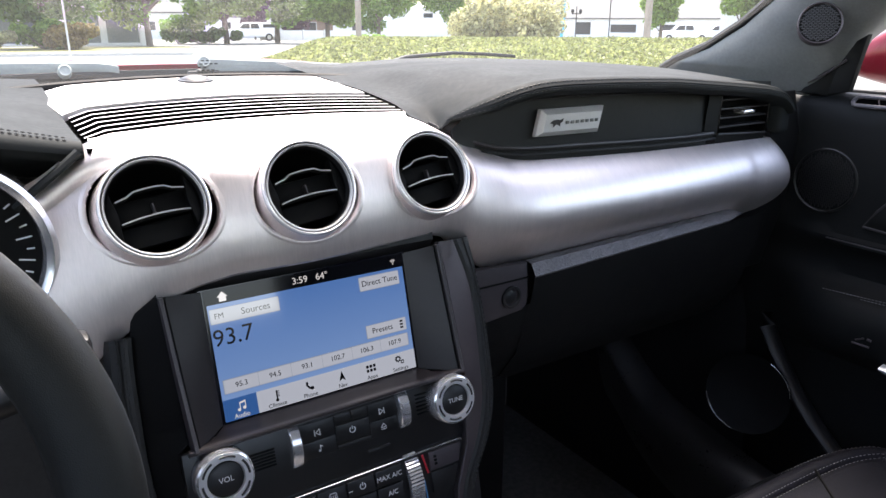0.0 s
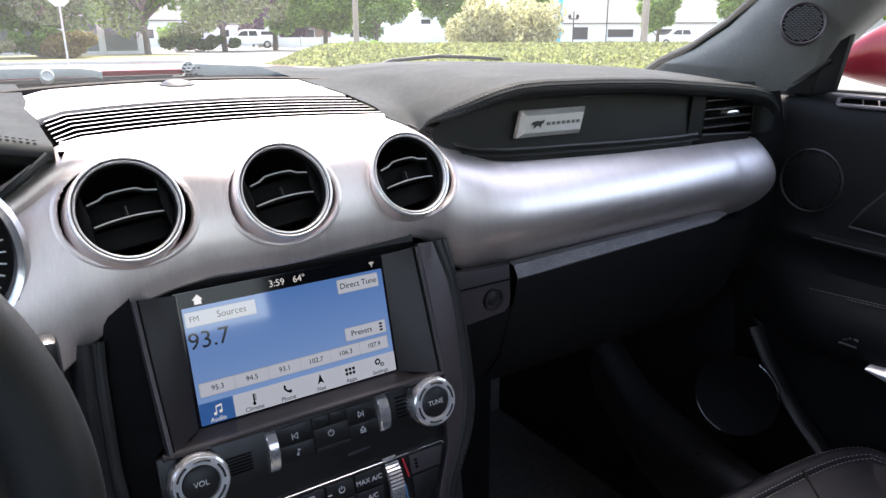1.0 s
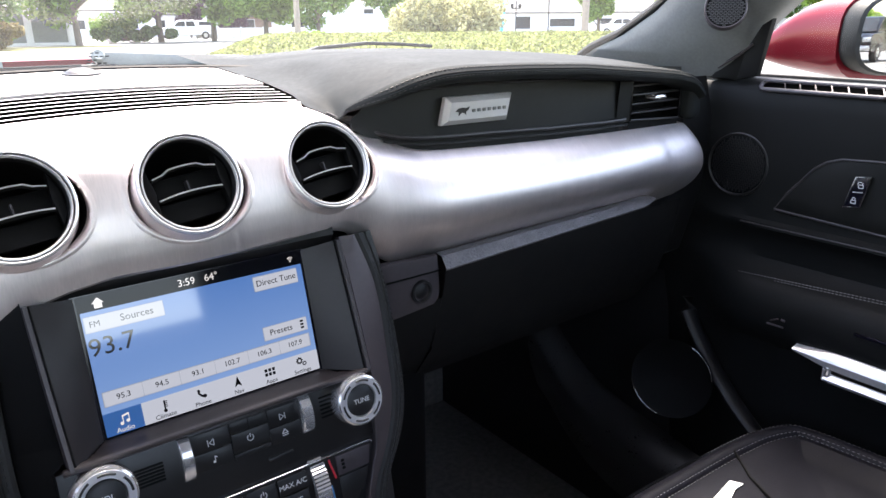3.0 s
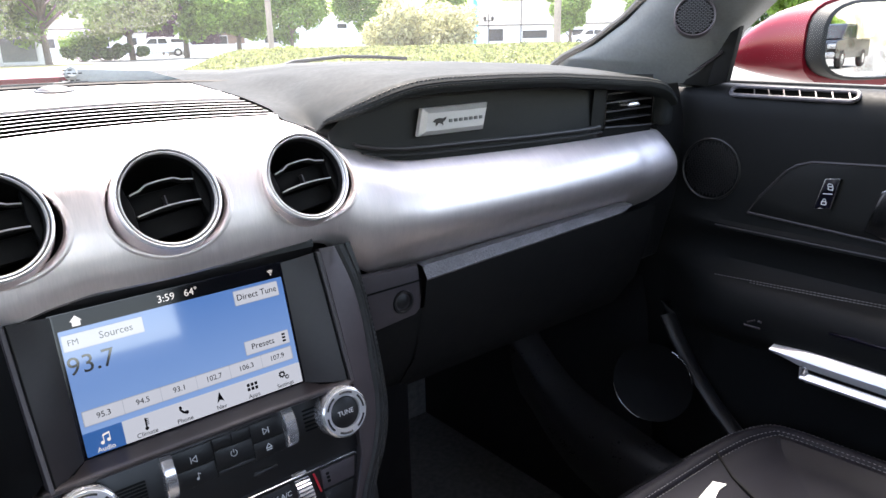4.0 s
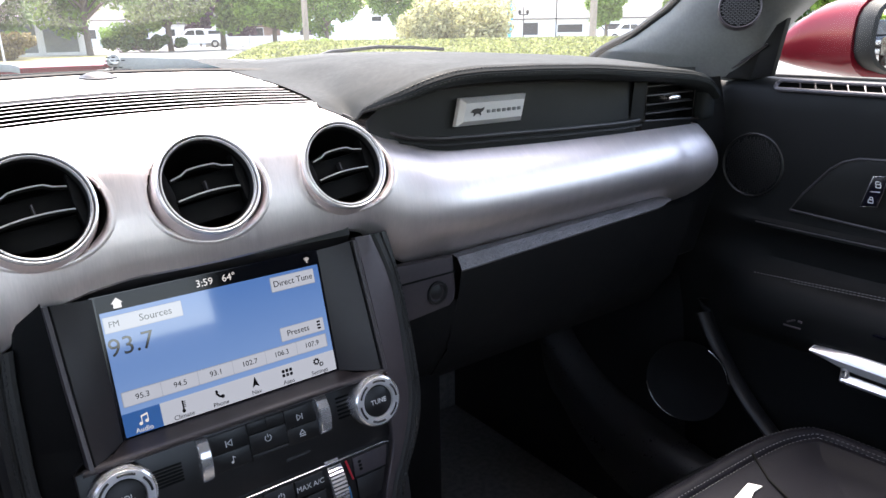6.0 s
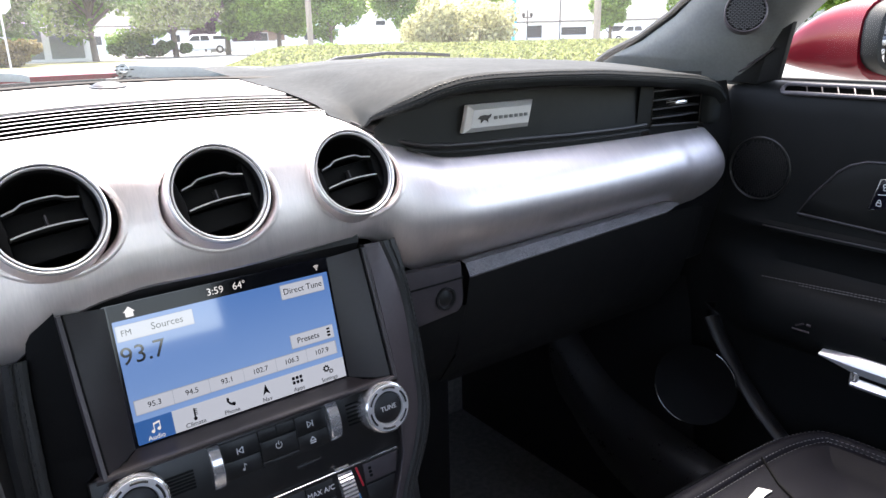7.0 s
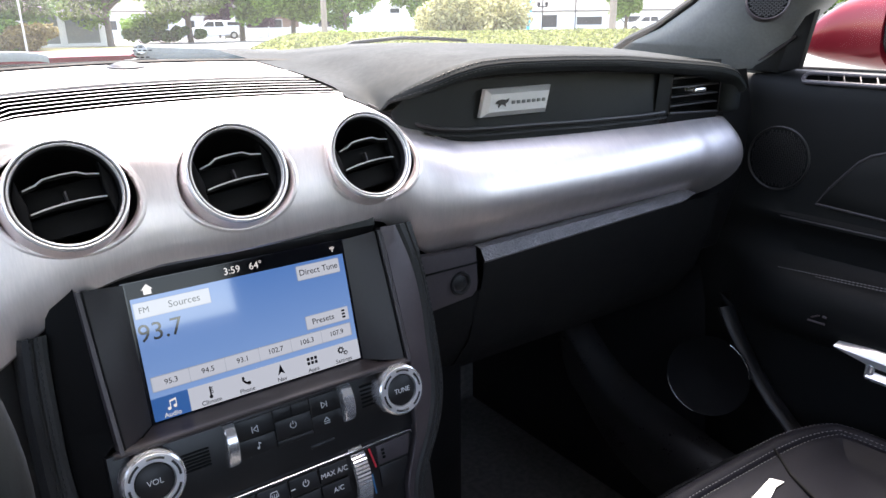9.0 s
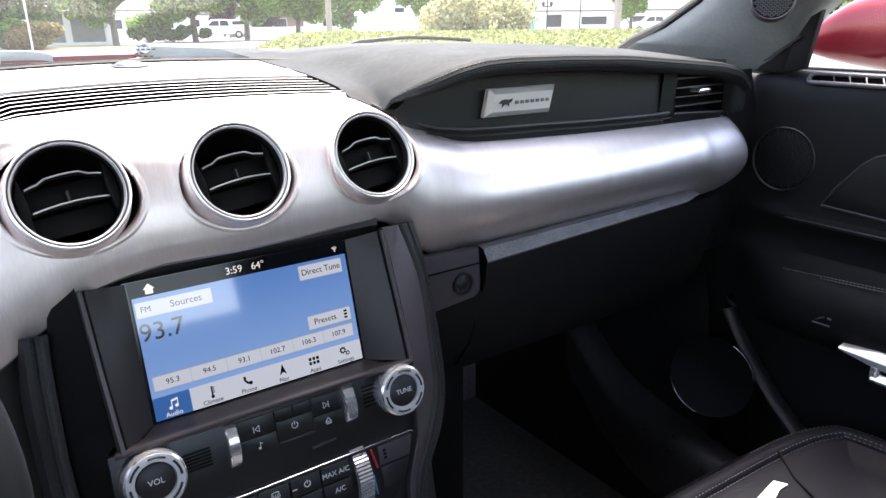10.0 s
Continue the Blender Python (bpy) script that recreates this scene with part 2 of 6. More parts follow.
# ---- dashboard ----
ZTOP = [(-0.27, 0.93), (-0.2, 0.93), (-0.185, 0.936), (-0.154, 0.9585), (-0.145, 0.9615), (0.1, 0.9615), (0.116, 0.9602), (0.134, 0.9555), (0.152, 0.9465), (0.19, 0.925), (0.225, 0.912), (0.255, 0.9085), (0.33, 0.905), (0.416, 0.902), (0.515, 0.900), (0.70, 0.898)]
ZBOT = [(-0.27, 0.79), (-0.175, 0.80), (-0.16, 0.812), (-0.118, 0.842), (-0.09, 0.85), (-0.06, 0.855), (0.118, 0.857), (0.135, 0.853), (0.147, 0.845), (0.172, 0.82), (0.188, 0.808), (0.25, 0.803), (0.588, 0.8085), (0.602, 0.798), (0.655, 0.802), (0.70, 0.802)]
FACE_C = [(0.0, 0.088), (0.03, 0.072), (0.10, 0.056), (0.20, 0.0455), (0.30, 0.0395), (0.45, 0.0330), (0.6, 0.0275), (0.75, 0.0247), (0.9, 0.0244), (1.0, 0.0264)]
# each vent: middle of its bezel ring, and the middle of the opening behind it
VENTS = [((-0.1147, 0.0243, 0.9152), -0.1138), ((0.0008, 0.0161, 0.9166), 0.0030), ((0.1217, 0.0250, 0.9143), 0.1275)]
HOLE_W, HOLE_H, HOLE_Z = 0.0447, 0.0348, 0.9082


def hole_edge(a):
    """A vent opening's outline at angle a, squarer at its upper inner corner; one unit is its half size."""
    c, d = math.cos(a), math.sin(a)
    p = 2.4 if d > 0 > c else 2.0
    r = (abs(c) ** p + abs(d) ** p) ** (-1 / p)
    return r * c, r * d


def in_hole(u, w):
    p = 2.4 if w > 0 > u else 2.0
    return abs(u) ** p + abs(w) ** p < 1.03 ** p


def silver_y(x, s):
    k = ease((x - 0.10) / 0.15)
    return (soft(s, FACE_C, 0.045) - 0.010 * math.exp(-(x / 0.075) ** 2) * ease(s * 3)) * (1 - k) + (0.008 + 0.145 * (s - 0.50) ** 2) * k - 0.022 * ease((-0.112 - x) / 0.03) * max(0.0, 1 - 6 * s)


dash = thing("dashboard", "black padded dashboard with brushed silver metal band and three round vents", "dashboard")
rows = []
NX = 330
for i in range(NX + 1):
    x = -0.27 + 0.972 * i / NX
    zt, zb = soft(x, ZTOP, 0.008), soft(x, ZBOT, 0.006)
    end = ease((x - 0.655) / 0.05)
    row = [(x, silver_y(x, 0) + 0.05 * end * end + 0.003, zt - 0.002)]
    for j in range(49):
        s = j / 48
        y = silver_y(x, s) + 0.05 * end * end
        z = zt + (zb - zt) * s
        z += (0.855 - z) * 0.12 * end
        row.append((x, y, z))
    zl = row[-1][2]
    row.append((x, row[-1][1] + 0.003, zl - 0.0025))
    row.append((x, row[-1][1] + 0.02, zl - 0.001))
    rows.append(row)
bm = grid(rows)
dead = []
for f in bm.faces:
    c = f.calc_center_median()
    if any(in_hole((c.x - vx) / HOLE_W, (c.z - HOLE_Z) / HOLE_H) for _, vx in VENTS) or (c.x + 0.245) ** 2 + (c.z - 0.893) ** 2 < 0.0625 ** 2:
        dead.append(f)
bmesh.ops.delete(bm, geom=dead, context="FACES")
part("metal_band", bm, M_SILVER, dash, "brushed silver metal band with soft sheen")

# silver deck over the vents, rising towards the windscreen, with the slotted grille
DECK_Z, SLOPE = 0.9615, 0.07
SLOTS, GY0, GY1, REAR = 7, 0.107, 0.229, 0.360
KINK, LEG = -0.131, 0.020


def deck_z(y):
    return DECK_Z + SLOPE * max(0.0, y - 0.09)


def arc(x):
    """The grille and the deck's rear edge bow away from the driver."""
    return -0.024 * (x / 0.13) ** 2


def deck_right(y):
    return soft(y, [(0.05, 0.1275), (0.083, 0.131), (0.15, 0.140), (0.21, 0.1455), (0.32, 0.1440), (0.45, 0.141)], 0.02)


def deck_left(y):
    return lerp(y, [(0.05, -0.150), (0.2, -0.151), (0.26, -0.155), (0.45, -0.17)])


def deck_sheet(front, back, n, d):
    """A sheet of the deck between two bowed lines."""
    rows = []
    for i in range(n + 1):
        t = i / n
        row = []
        for k in range(41):
            q = k / 40
            y = front + (back - front) * t
            x = deck_left(y) + (deck_right(y + arc(0.13)) - deck_left(y)) * q
            y0, y1 = front + arc(x), back + arc(x)
            if x < KINK:
                y0 -= (KINK - x) / 0.018 * LEG
                y1 -= (KINK - x) / 0.018 * LEG
            y = y0 + (y1 - y0) * t
            row.append((x, y, deck_z(y) + d))
        rows.append(row)
    return grid(rows)


part("deck_rear", thick(deck_sheet(GY1, REAR, 8, 0.0), 0.012), M_SILVER, dash, "silver dashboard top below the windscreen")
part("deck_gap", tube([(x, REAR + arc(x) + 0.006, deck_z(REAR + arc(x)) - 0.0015) for x in np.linspace(-0.20, 0.19, 40)], 0.0050, 8), M_DARK, dash, "black line behind the dashboard top")
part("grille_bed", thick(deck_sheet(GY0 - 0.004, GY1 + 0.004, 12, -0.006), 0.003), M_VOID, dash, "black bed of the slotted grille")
rows = []
for k in range(61):
    x = -0.148 + 0.2755 * k / 60
    y0, zt = silver_y(x, 0) + 0.0015, soft(x, ZTOP, 0.008) + 0.0002
    y1 = max(y0 + 0.001, GY0 + arc(x) - max(0.0, (KINK - x) / 0.018 * LEG))
    rows.append([(x, y0 + (y1 - y0) * t, zt + (deck_z(y1) - zt) * ease(t)) for t in (0, 0.2, 0.4, 0.6, 0.8, 1.0)] + [(x, y1 + 0.0012, deck_z(y1) - 0.001), (x, y1 + 0.0012, deck_z(y1) - 0.006)])
part("deck_front", grid(rows), M_SILVER, dash, "silver dashboard top between the vents and the grille")
pitch = (GY1 - GY0) / SLOTS
for k in range(1, SLOTS):
    yc = GY0 + pitch * k
    xr = deck_right(yc + arc(0.13)) - 0.0008
    line = [(xr + (KINK - xr) * i / 16, yc + arc(xr + (KINK - xr) * i / 16)) for i in range(17)] + [(-0.149, yc + arc(-0.149) - LEG)]
    w = 0.0015
    rib, cap = [[[(x, y + a, deck_z(y) + c) for a, c in sect] for x, y in line] for sect in (((-w, -0.008), (-w, -0.0009), (w, -0.0009), (w, -0.008)), ((-w, -0.0009), (-w, -0.0006), (w, -0.0006), (w, -0.0009)))]
    # rib sides carry the slots' shade as black; only the cap is silver
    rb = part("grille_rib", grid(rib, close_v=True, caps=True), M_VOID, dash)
    part("rib_cap", grid(cap, close_v=True, caps=True), M_SILVER, rb, "silver cap")

# passenger pad
BROW = [(0.155, 0.9485), (0.170, 0.958), (0.188, 0.971), (0.214, 0.9825), (0.245, 0.9885), (0.278, 0.990), (0.355, 0.989), (0.445, 0.9855), (0.545, 0.977), (0.620, 0.970), (0.655, 0.9635), (0.672, 0.955), (0.686, 0.940)]
PAD_BACK_Z = [(0.14, 0.980), (0.2, 0.983), (0.26, 0.988), (0.325, 0.991), (0.43, 0.990), (0.59, 0.984), (0.70, 0.977)]
PAD_END = 0.682


def pad_z(x, y):
    u = (y - 0.03) / 0.30
    zb, zk = soft(x, BROW, 0.012), soft(x, PAD_BACK_Z, 0.03)
    z = zb + (zk - zb) * max(0.0, u) + 0.005 * math.sin(math.pi * max(0, min(1, u))) * ease((x - 0.16) / 0.1)
    edge = ease((x - deck_right(y) + 0.001) / (0.006 + 0.075 * ease((y - 0.04) / 0.16)))
    low = deck_z(y) + 0.0012
    return low + (z - low) * edge


def pad_edge(x):
    """The front edge of the pad: it leaves the metal band and rises into the brow."""
    if x < 0.155:
        return x, silver_y(x, 0) + 0.0006, soft(x, ZTOP, 0.008) + 0.0012
    e = ease((x - 0.155) / 0.012)
    y0, z0 = silver_y(x, 0) + 0.0006, soft(x, ZTOP, 0.008) + 0.0012
    return x, y0 + (soft(x, [(0.150, 0.078), (0.170, 0.064), (0.188, 0.046), (0.214, 0.035), (0.25, 0.033)], 0.006) - y0) * e, z0 + (soft(x, BROW, 0.008) - z0) * e


def pad_back(x):
    return 0.46 - 0.17 * (x / 0.70) ** 2


rows = []
for i in range(101):
    s = i / 100
    row = []
    x0 = 0.1312 + (PAD_END - 0.1312) * s ** 1.25
    _, fy, fz = pad_edge(x0)
    for j in range(41):
        u = j / 40
        y = fy + (pad_back(x0) + 0.01 - fy) * u ** 1.4
        x = x0 + (deck_right(y) - deck_right(fy)) * (1 - s) ** 2
        row.append((x, y, fz + (pad_z(x, y) - fz) * ease(min(1, u * 5))))
    x, y, z = row[0]
    q = 0.05 + 0.95 * ease((x - 0.145) / 0.06)
    front = [(x, y - 0.005, z - 0.0022), (x, y - 0.0078, z - 0.0055), (x, y - 0.0070, z - 0.0062), (x, y - 0.0085, z - 0.0075), (x, y - 0.0085, z - 0.0115), (x, y - 0.005, z - 0.0150), (x, y + 0.006, z - 0.0175), (x, y + 0.03, z - 0.019)]
    front = [(a, y + (b - y) * q, z + (c - z) * q) for a, b, c in front]
    rows.append(front[::-1] + row)
part("passenger_pad", grid(rows), M_PAD, dash, "black stitched soft pad above the passenger panel")
for dz, dy in ((-0.0022, -0.0052), (-0.0095, -0.0088)):
    path = []
    for i in range(140):
        x = 0.158 + 0.516 * i / 139
        q = 0.05 + 0.95 * ease((x - 0.145) / 0.06)
        path.append((x, pad_edge(x)[1] + dy * q, pad_edge(x)[2] + dz * q + 0.0003))
    part("stitching", stitches(path, 0.0038, 0.0014, 0.0005, up=(0, -1, 0.6)), M_PADTHREAD, dash, "grey thread seam")

# recessed passenger panel
rows = []
for i in range(100):
    x = 0.166 + 0.382 * i / 99
    zb, zt = soft(x, ZTOP, 0.008) - 0.004, pad_edge(x)[2] - 0.012
    rows.append([(x, 0.056 + 0.006 * k / 6, zb + (zt - zb) * k / 6) for k in range(7)])
part("passenger_panel", thick(grid(rows), 0.004), M_WHEEL, dash, "black recessed panel in front of the passenger")
path = [(0.150, 0.0775, 0.9495), (0.165, 0.0710, 0.9415), (0.180, 0.0640, 0.9345), (0.196, 0.0565, 0.9285)] + [(x, 0.046 + 0.004 * ease((0.225 - x) / 0.015), z) for x, z in ((0.212, 0.9245), (0.24, 0.9215), (0.28, 0.9195), (0.33, 0.918), (0.416, 0.9145), (0.50, 0.9125), (0.525, 0.9125), (0.546, 0.9130))]
part("panel_lip", tube(path, 0.0022, 8), M_TRIM2, dash, "raised lip under the panel")
part("panel_lip", tube([(x, y - 0.004, z - 0.006) for x, y, z in path[3:]], 0.0014, 6), M_WHEEL, dash)
part("panel_step", tube([(x, 0.0575, z) for x, z in ((0.200, 0.963), (0.230, 0.967), (0.301, 0.9685), (0.42, 0.9665), (0.538, 0.961))], 0.0012, 6), M_TRIM2, dash)

part("pad_end", box(0.667, 0.692, 0.034, 0.080, 0.902, 0.952, 0.009, 3), M_PAD, dash, "rounded end of the pad beside the vent")

# driver side hood
HOOD_Z = [(-0.60, 0.965), (-0.48, 0.985), (-0.36, 0.988), (-0.28, 0.980), (-0.20, 0.962), (-0.175, 0.9565), (-0.153, 0.951)]
rows, seam = [], []
for i in range(51):
    x = -0.60 + 0.447 * i / 50
    z = soft(x, HOOD_Z, 0.012)
    tip = ease((x + 0.22) / 0.067)
    y, r = 0.038 + 0.012 * tip, 0.011 - 0.002 * tip
    row = [(x, 0.11, z - 0.03), (x, y + 0.02, z - 0.010), (x, y + 0.004, z - 0.005)]
    row += [(x, y + r * (1 - math.cos(a)), z + r * math.sin(a)) for a in np.linspace(0, math.pi / 2, 6)]
    zt = z + r
    back = 0.981 + 0.25 * (z - 0.951)
    row += [(x, y + r + (0.40 - y) * t, zt + (back - zt) * ease(t) + 0.004 * (1 - tip) * math.sin(math.pi * min(1, t * 2))) for t in (0.06, 0.14, 0.25, 0.4, 0.6, 0.8, 1.0)]
    rows.append(row)
    seam.append((x, y + r * 0.62, z + r * 0.93 + 0.0006))
part("driver_hood", grid(rows), M_PAD, dash, "black stitched hood above the gauges")
for off in (0.0, 0.0055):
    part("stitching", stitches([(p[0], p[1] + off, p[2] + off * 0.22) for p in seam[:-1]], 0.0028, 0.0014, 0.0006, up=(0, -0.3, 1)), M_DARKTHREAD, dash, "grey thread seam")
path = [(-0.157, 0.048, 0.955), (-0.172, 0.046, 0.943), (-0.188, 0.046, 0.931), (-0.2, 0.05, 0.92)]
part("hood_edge", tube(path, 0.005, 8, flat=0.6), M_PAD, dash)
part("binnacle_shell", box(-0.6, -0.16, 0.10, 0.13, 0.76, 0.93), M_LOWER, dash, "dark shell behind the gauges")

# badge
badge = [(0.2645, 0.930), (0.353, 0.929), (0.360, 0.957), (0.271, 0.9575)]
rim = part("badge", slab(badge, -0.010, 0.0, 0.0050, 1), M_BADGE, dash, "silver name plate with dark letters", m=pose(0, 0.048, 0, 90, 0, 0))
horse = [(0.2795, 0.9435), (0.283, 0.9462), (0.288, 0.9470), (0.2935, 0.9463), (0.2975, 0.9475), (0.296, 0.9445), (0.2925, 0.9425), (0.293, 0.9395), (0.291, 0.9412), (0.287, 0.9420), (0.2835, 0.9393), (0.284, 0.9425)]
part("emblem", slab(horse, 0.0, 0.0010), M_TRIM2, rim, "dark emblem shape", m=pose(0, 0.048, 0, 90, 0, 0))
for k in range(7):
    part("emblem_letter", box(0.3010 + 0.0070 * k, 0.3055 + 0.0070 * k, 0.0470, 0.048, 0.9414, 0.9448, 0.0004), M_PILLAR, rim, "raised dark letter shape")
part("airbag_line", box(0.285, 0.350, 0.0572, 0.0578, 0.9075, 0.9077), M_DARK, dash)

# side vent
vent = thing("side_air_vent", "black slatted side vent with chrome thumb tab in the dashboard", "air vent", at=(0.6, 0.05, 0.935))
fr = [(0.560, 0.910), (0.662, 0.905), (0.662, 0.9565), (0.562, 0.9625)]
part("housing", slab([(0.543, 0.898), (0.676, 0.896), (0.672, 0.966), (0.543, 0.974)], -0.004, 0.002, 0.001), M_DARK, vent, m=pose(0, 0.076, 0, 90, 0, 0))
for a, b, c, d in ((0, 1, 0.0, -0.012), (2, 3, 0.0, 0.014), (3, 0, -0.016, 0.0), (1, 2, 0.012, 0.0)):
    (xa, za), (xb, zb_) = fr[a], fr[b]
    part("surround", grid([[(xa, 0.050, za), (xb, 0.050, zb_)], [(xa + c, 0.052, za + d), (xb + c, 0.052, zb_ + d)]] if a != 3 else [[(xa, 0.050, za), (xb, 0.050, zb_)], [(xa + c, 0.056, za + 0.010), (xb + c - 0.004, 0.056, zb_ - 0.010)]]), M_WHEEL, vent, "black surround of the outlet")
    part("throat", grid([[(xa, 0.050, za), (xb, 0.050, zb_)], [(xa, 0.076, za), (xb, 0.076, zb_)]]), M_DARK, vent)
part("frame", tube([(x, 0.0495, z) for x, z in fr], 0.0016, 8, closed=True), M_TRIM2, vent, "thin raised frame")
for k in range(4):
    z = 0.9165 + 0.0112 * k
    part("slat", box(0.5615, 0.6615, 0.051, 0.064, z, z + 0.0022, 0.0008), M_TRIM2, vent)
part("tab", box(0.594, 0.617, 0.038, 0.056, 0.9335, 0.9390, 0.0022), M_CHROME, vent, "chrome thumb tab")

# round vents
def rim_loop(x, k, d):
    """A loop round a vent opening that follows the metal band; d goes into the dashboard."""
    out = []
    for i in range(96):
        a = 2 * math.pi * i / 96
        hu, hw = hole_edge(a)
        px, pz = x + k * HOLE_W * hu, HOLE_Z + k * HOLE_H * hw
        zt, zb = soft(px, ZTOP, 0.008), soft(px, ZBOT, 0.006)
        pz = min(pz, zt - 0.0005)
        out.append((px, silver_y(px, min(1, (zt - pz) / (zt - zb))) + d, pz))
    return out


def round_vent(at, x):
    v = thing("round_air_vent", "round black dashboard vent with silver chrome bezel and two slats", "air vent", "round dashboard vents", at=at)
    m = pose(*at, 66, 0, 0) @ Matrix.Scale(0.988, 4)
    part("collar", grid([rim_loop(x, k, d) for k, d in ((1.11, -0.0002), (1.075, -0.0006), (1.045, -0.0008), (1.022, -0.0004), (1.006, 0.0008), (0.997, 0.003), (0.992, 0.008))], close_v=True), M_SILVER, v, "silver collar")
    part("bezel_gap", grid([rim_loop(x, k, d) for k, d in ((0.992, 0.006), (0.98, 0.020), (0.70, 0.034))], close_v=True), M_DARK, v)
    part("barrel", revolve([(0.0386, 0.0010), (0.0397, -0.003), (0.0407, -0.010), (0.0425, -0.024)], 96), M_SILVER, v, "silver barrel behind the bezel", m=m)
    part("barrel_root", revolve([(0.0424, -0.0235), (0.0420, -0.045)], 64), M_GLOSSB, v, m=m)
    part("bezel_ring", revolve([(0.0394, -0.002), (0.0394, 0.0012), (0.0389, 0.0026), (0.0380, 0.0031), (0.0374, 0.0024), (0.0371, 0.0012)], 96), M_RINGS, v, "bright outer bezel ring", m=m)
    part("bezel_groove", revolve([(0.0372, 0.0014), (0.0367, 0.0003), (0.0362, 0.0012)], 96), M_RIDGE, v, "dark groove between the rings", m=m)
    part("bezel_ring", revolve([(0.0363, 0.0010), (0.0359, 0.0021), (0.0352, 0.0022), (0.0346, 0.0012), (0.0343, -0.0006)], 96), M_RINGS, v, "bright inner bezel ring", m=m)
    part("throat", revolve([(0.0344, -0.0003), (0.0340, -0.003), (0.0335, -0.0065)], 96), M_PLASTIC, v, "black throat inside the bezel", m=m)
    part("housing", revolve([(0.0336, -0.0060), (0.0328, -0.030), (0.020, -0.050), (0.0004, -0.051)], 64), M_DARK, v, "black barrel", m=m)
    m = m @ pose(0, 0, -0.0025, 0, 0, 7) @ Matrix.Diagonal((0.945, 0.945, 1, 1))
    for s in (-1, 1):
        cheek = [(s * 0.0345, -0.010), (s * 0.0285, -0.0215), (s * 0.0262, 0.0), (s * 0.0285, 0.0215), (s * 0.0345, 0.008)]
        part("cheek", slab(cheek if s > 0 else cheek[::-1], -0.016, -0.005, 0.0015), M_DARK, v, "angled black cheek", m=m)
    for h in (0.0125, -0.0080):
        part("louver", slab([(-0.0275, h - 0.019), (0.0275, h - 0.019), (0.0275, h - 0.001), (-0.0275, h - 0.001)], -0.020, -0.0125, 0.002), M_DARK, v, "black louver blade", m=m)
    for h, bow, jog in ((0.0125, 0.0035, 0.0022), (-0.0075, 0.0022, 0.0)):
        rows, edge = [], []
        for k in range(19):
            u = -0.027 + 0.054 * k / 18
            c = h + bow * (1 - (u / 0.027) ** 2) - jog * ease((abs(u) - 0.0135) / 0.003)
            rows.append([(u, c - 0.0016, -0.005), (u, c + 0.0004, -0.0038), (u, c + 0.0018, -0.0055), (u, c + 0.002, -0.015), (u, c + 0.0005, -0.015)])
            edge.append((u * 0.97, c + 0.0006, -0.0036))
        sl = part("slat", grid(rows, close_v=True, caps=True), M_DARK, v, m=m)
        part("slat_edge", tube(edge, 0.0007, 6), M_SATIN, sl, "thin bright edge", m=m)
    part("tab", box(-0.0008, 0.0008, -0.0045, 0.0045, -0.012, -0.0055, 0.0004), M_TRIM2, v, m=m)
    return v


for ring_at, hole_x in VENTS:
    round_vent(ring_at, hole_x)

# sun sensor on the deck
sensor = thing("sun_sensor", "small dark domed sensor on the dashboard top", "sensor", at=(0.0, 0.332, deck_z(0.332)))
part("dome", revolve([(0.0175, 0.0), (0.0165, 0.0018), (0.012, 0.0042), (0.006, 0.0056), (0.0003, 0.0059)], 40), M_TRIM2, sensor, m=pose(0.0, 0.332, deck_z(0.332) + 0.0004, 4, 0, 0))
part("base_ring", revolve([(0.0195, 0.0), (0.019, 0.0016), (0.017, 0.002)], 40), M_PLASTIC, sensor, m=pose(0.0, 0.332, deck_z(0.332) + 0.0004, 4, 0, 0))

# glove box and lower dash
glove = thing("glove_box", "black grained glove box below the silver band", "glove box", at=(0.42, 0.05, 0.7))
rows = []
for i in range(41):
    x = 0.247 + 0.346 * i / 40
    t = i / 40
    zt, zb = 0.8035 + 0.008 * t, 0.7895 + 0.0135 * t
    zb += (zt - 0.003 - zb) * ease((t - 0.93) / 0.07)
    rows.append([(x, 0.040, zt), (x, 0.030, zt - 0.001), (x, 0.022, zb + 0.001), (x, 0.023, zb - 0.001)])
part("grab_strip", grid(rows), M_GRAIN, glove, "grained grey strip along the top of the lid")
rows = []
for i in range(41):
    x = 0.247 + 0.40 * i / 40
    t = min(1, i / 36)
    zb = 0.7895 + 0.0135 * t
    rows.append([(x, 0.0235, zb - 0.0015), (x, 0.026, zb - 0.02), (x, 0.034, 0.74), (x, 0.05, 0.69), (x, 0.085, 0.64), (x, 0.14, 0.61), (x, 0.30, 0.60)])
part("lid", grid(rows), M_LID, glove, "black lid")
part("lid_side", grid([[(x, 0.0305, 0.757), (x, 0.036, 0.735), (x, 0.052, 0.69), (x, 0.087, 0.64), (x, 0.14, 0.61)] for x in (0.150, 0.20, 0.2475)]), M_LID, glove, "black panel below the lock")
cover = thing("lock_cover", "dark satin trim cover with round key lock beside the glove box", "trim cover", at=(0.215, 0.03, 0.78))
pol = [(0.166, 0.809), (0.241, 0.8055), (0.244, 0.768), (0.242, 0.758), (0.236, 0.7525), (0.190, 0.7500), (0.166, 0.748)]
part("plate", slab(pol, 0, 0.008, 0.003), M_SATINDARK, cover, m=pose(0, 0.036, 0, 90, 0, 0))
part("lock_ring", revolve([(0.0125, 0), (0.012, 0.002), (0.010, 0.0022), (0.0085, -0.001), (0.004, 0.0012), (0.0003, 0.0012)], 32), M_PLASTIC, cover, m=pose(0.2195, 0.0275, 0.7715, 90, 0, 0))
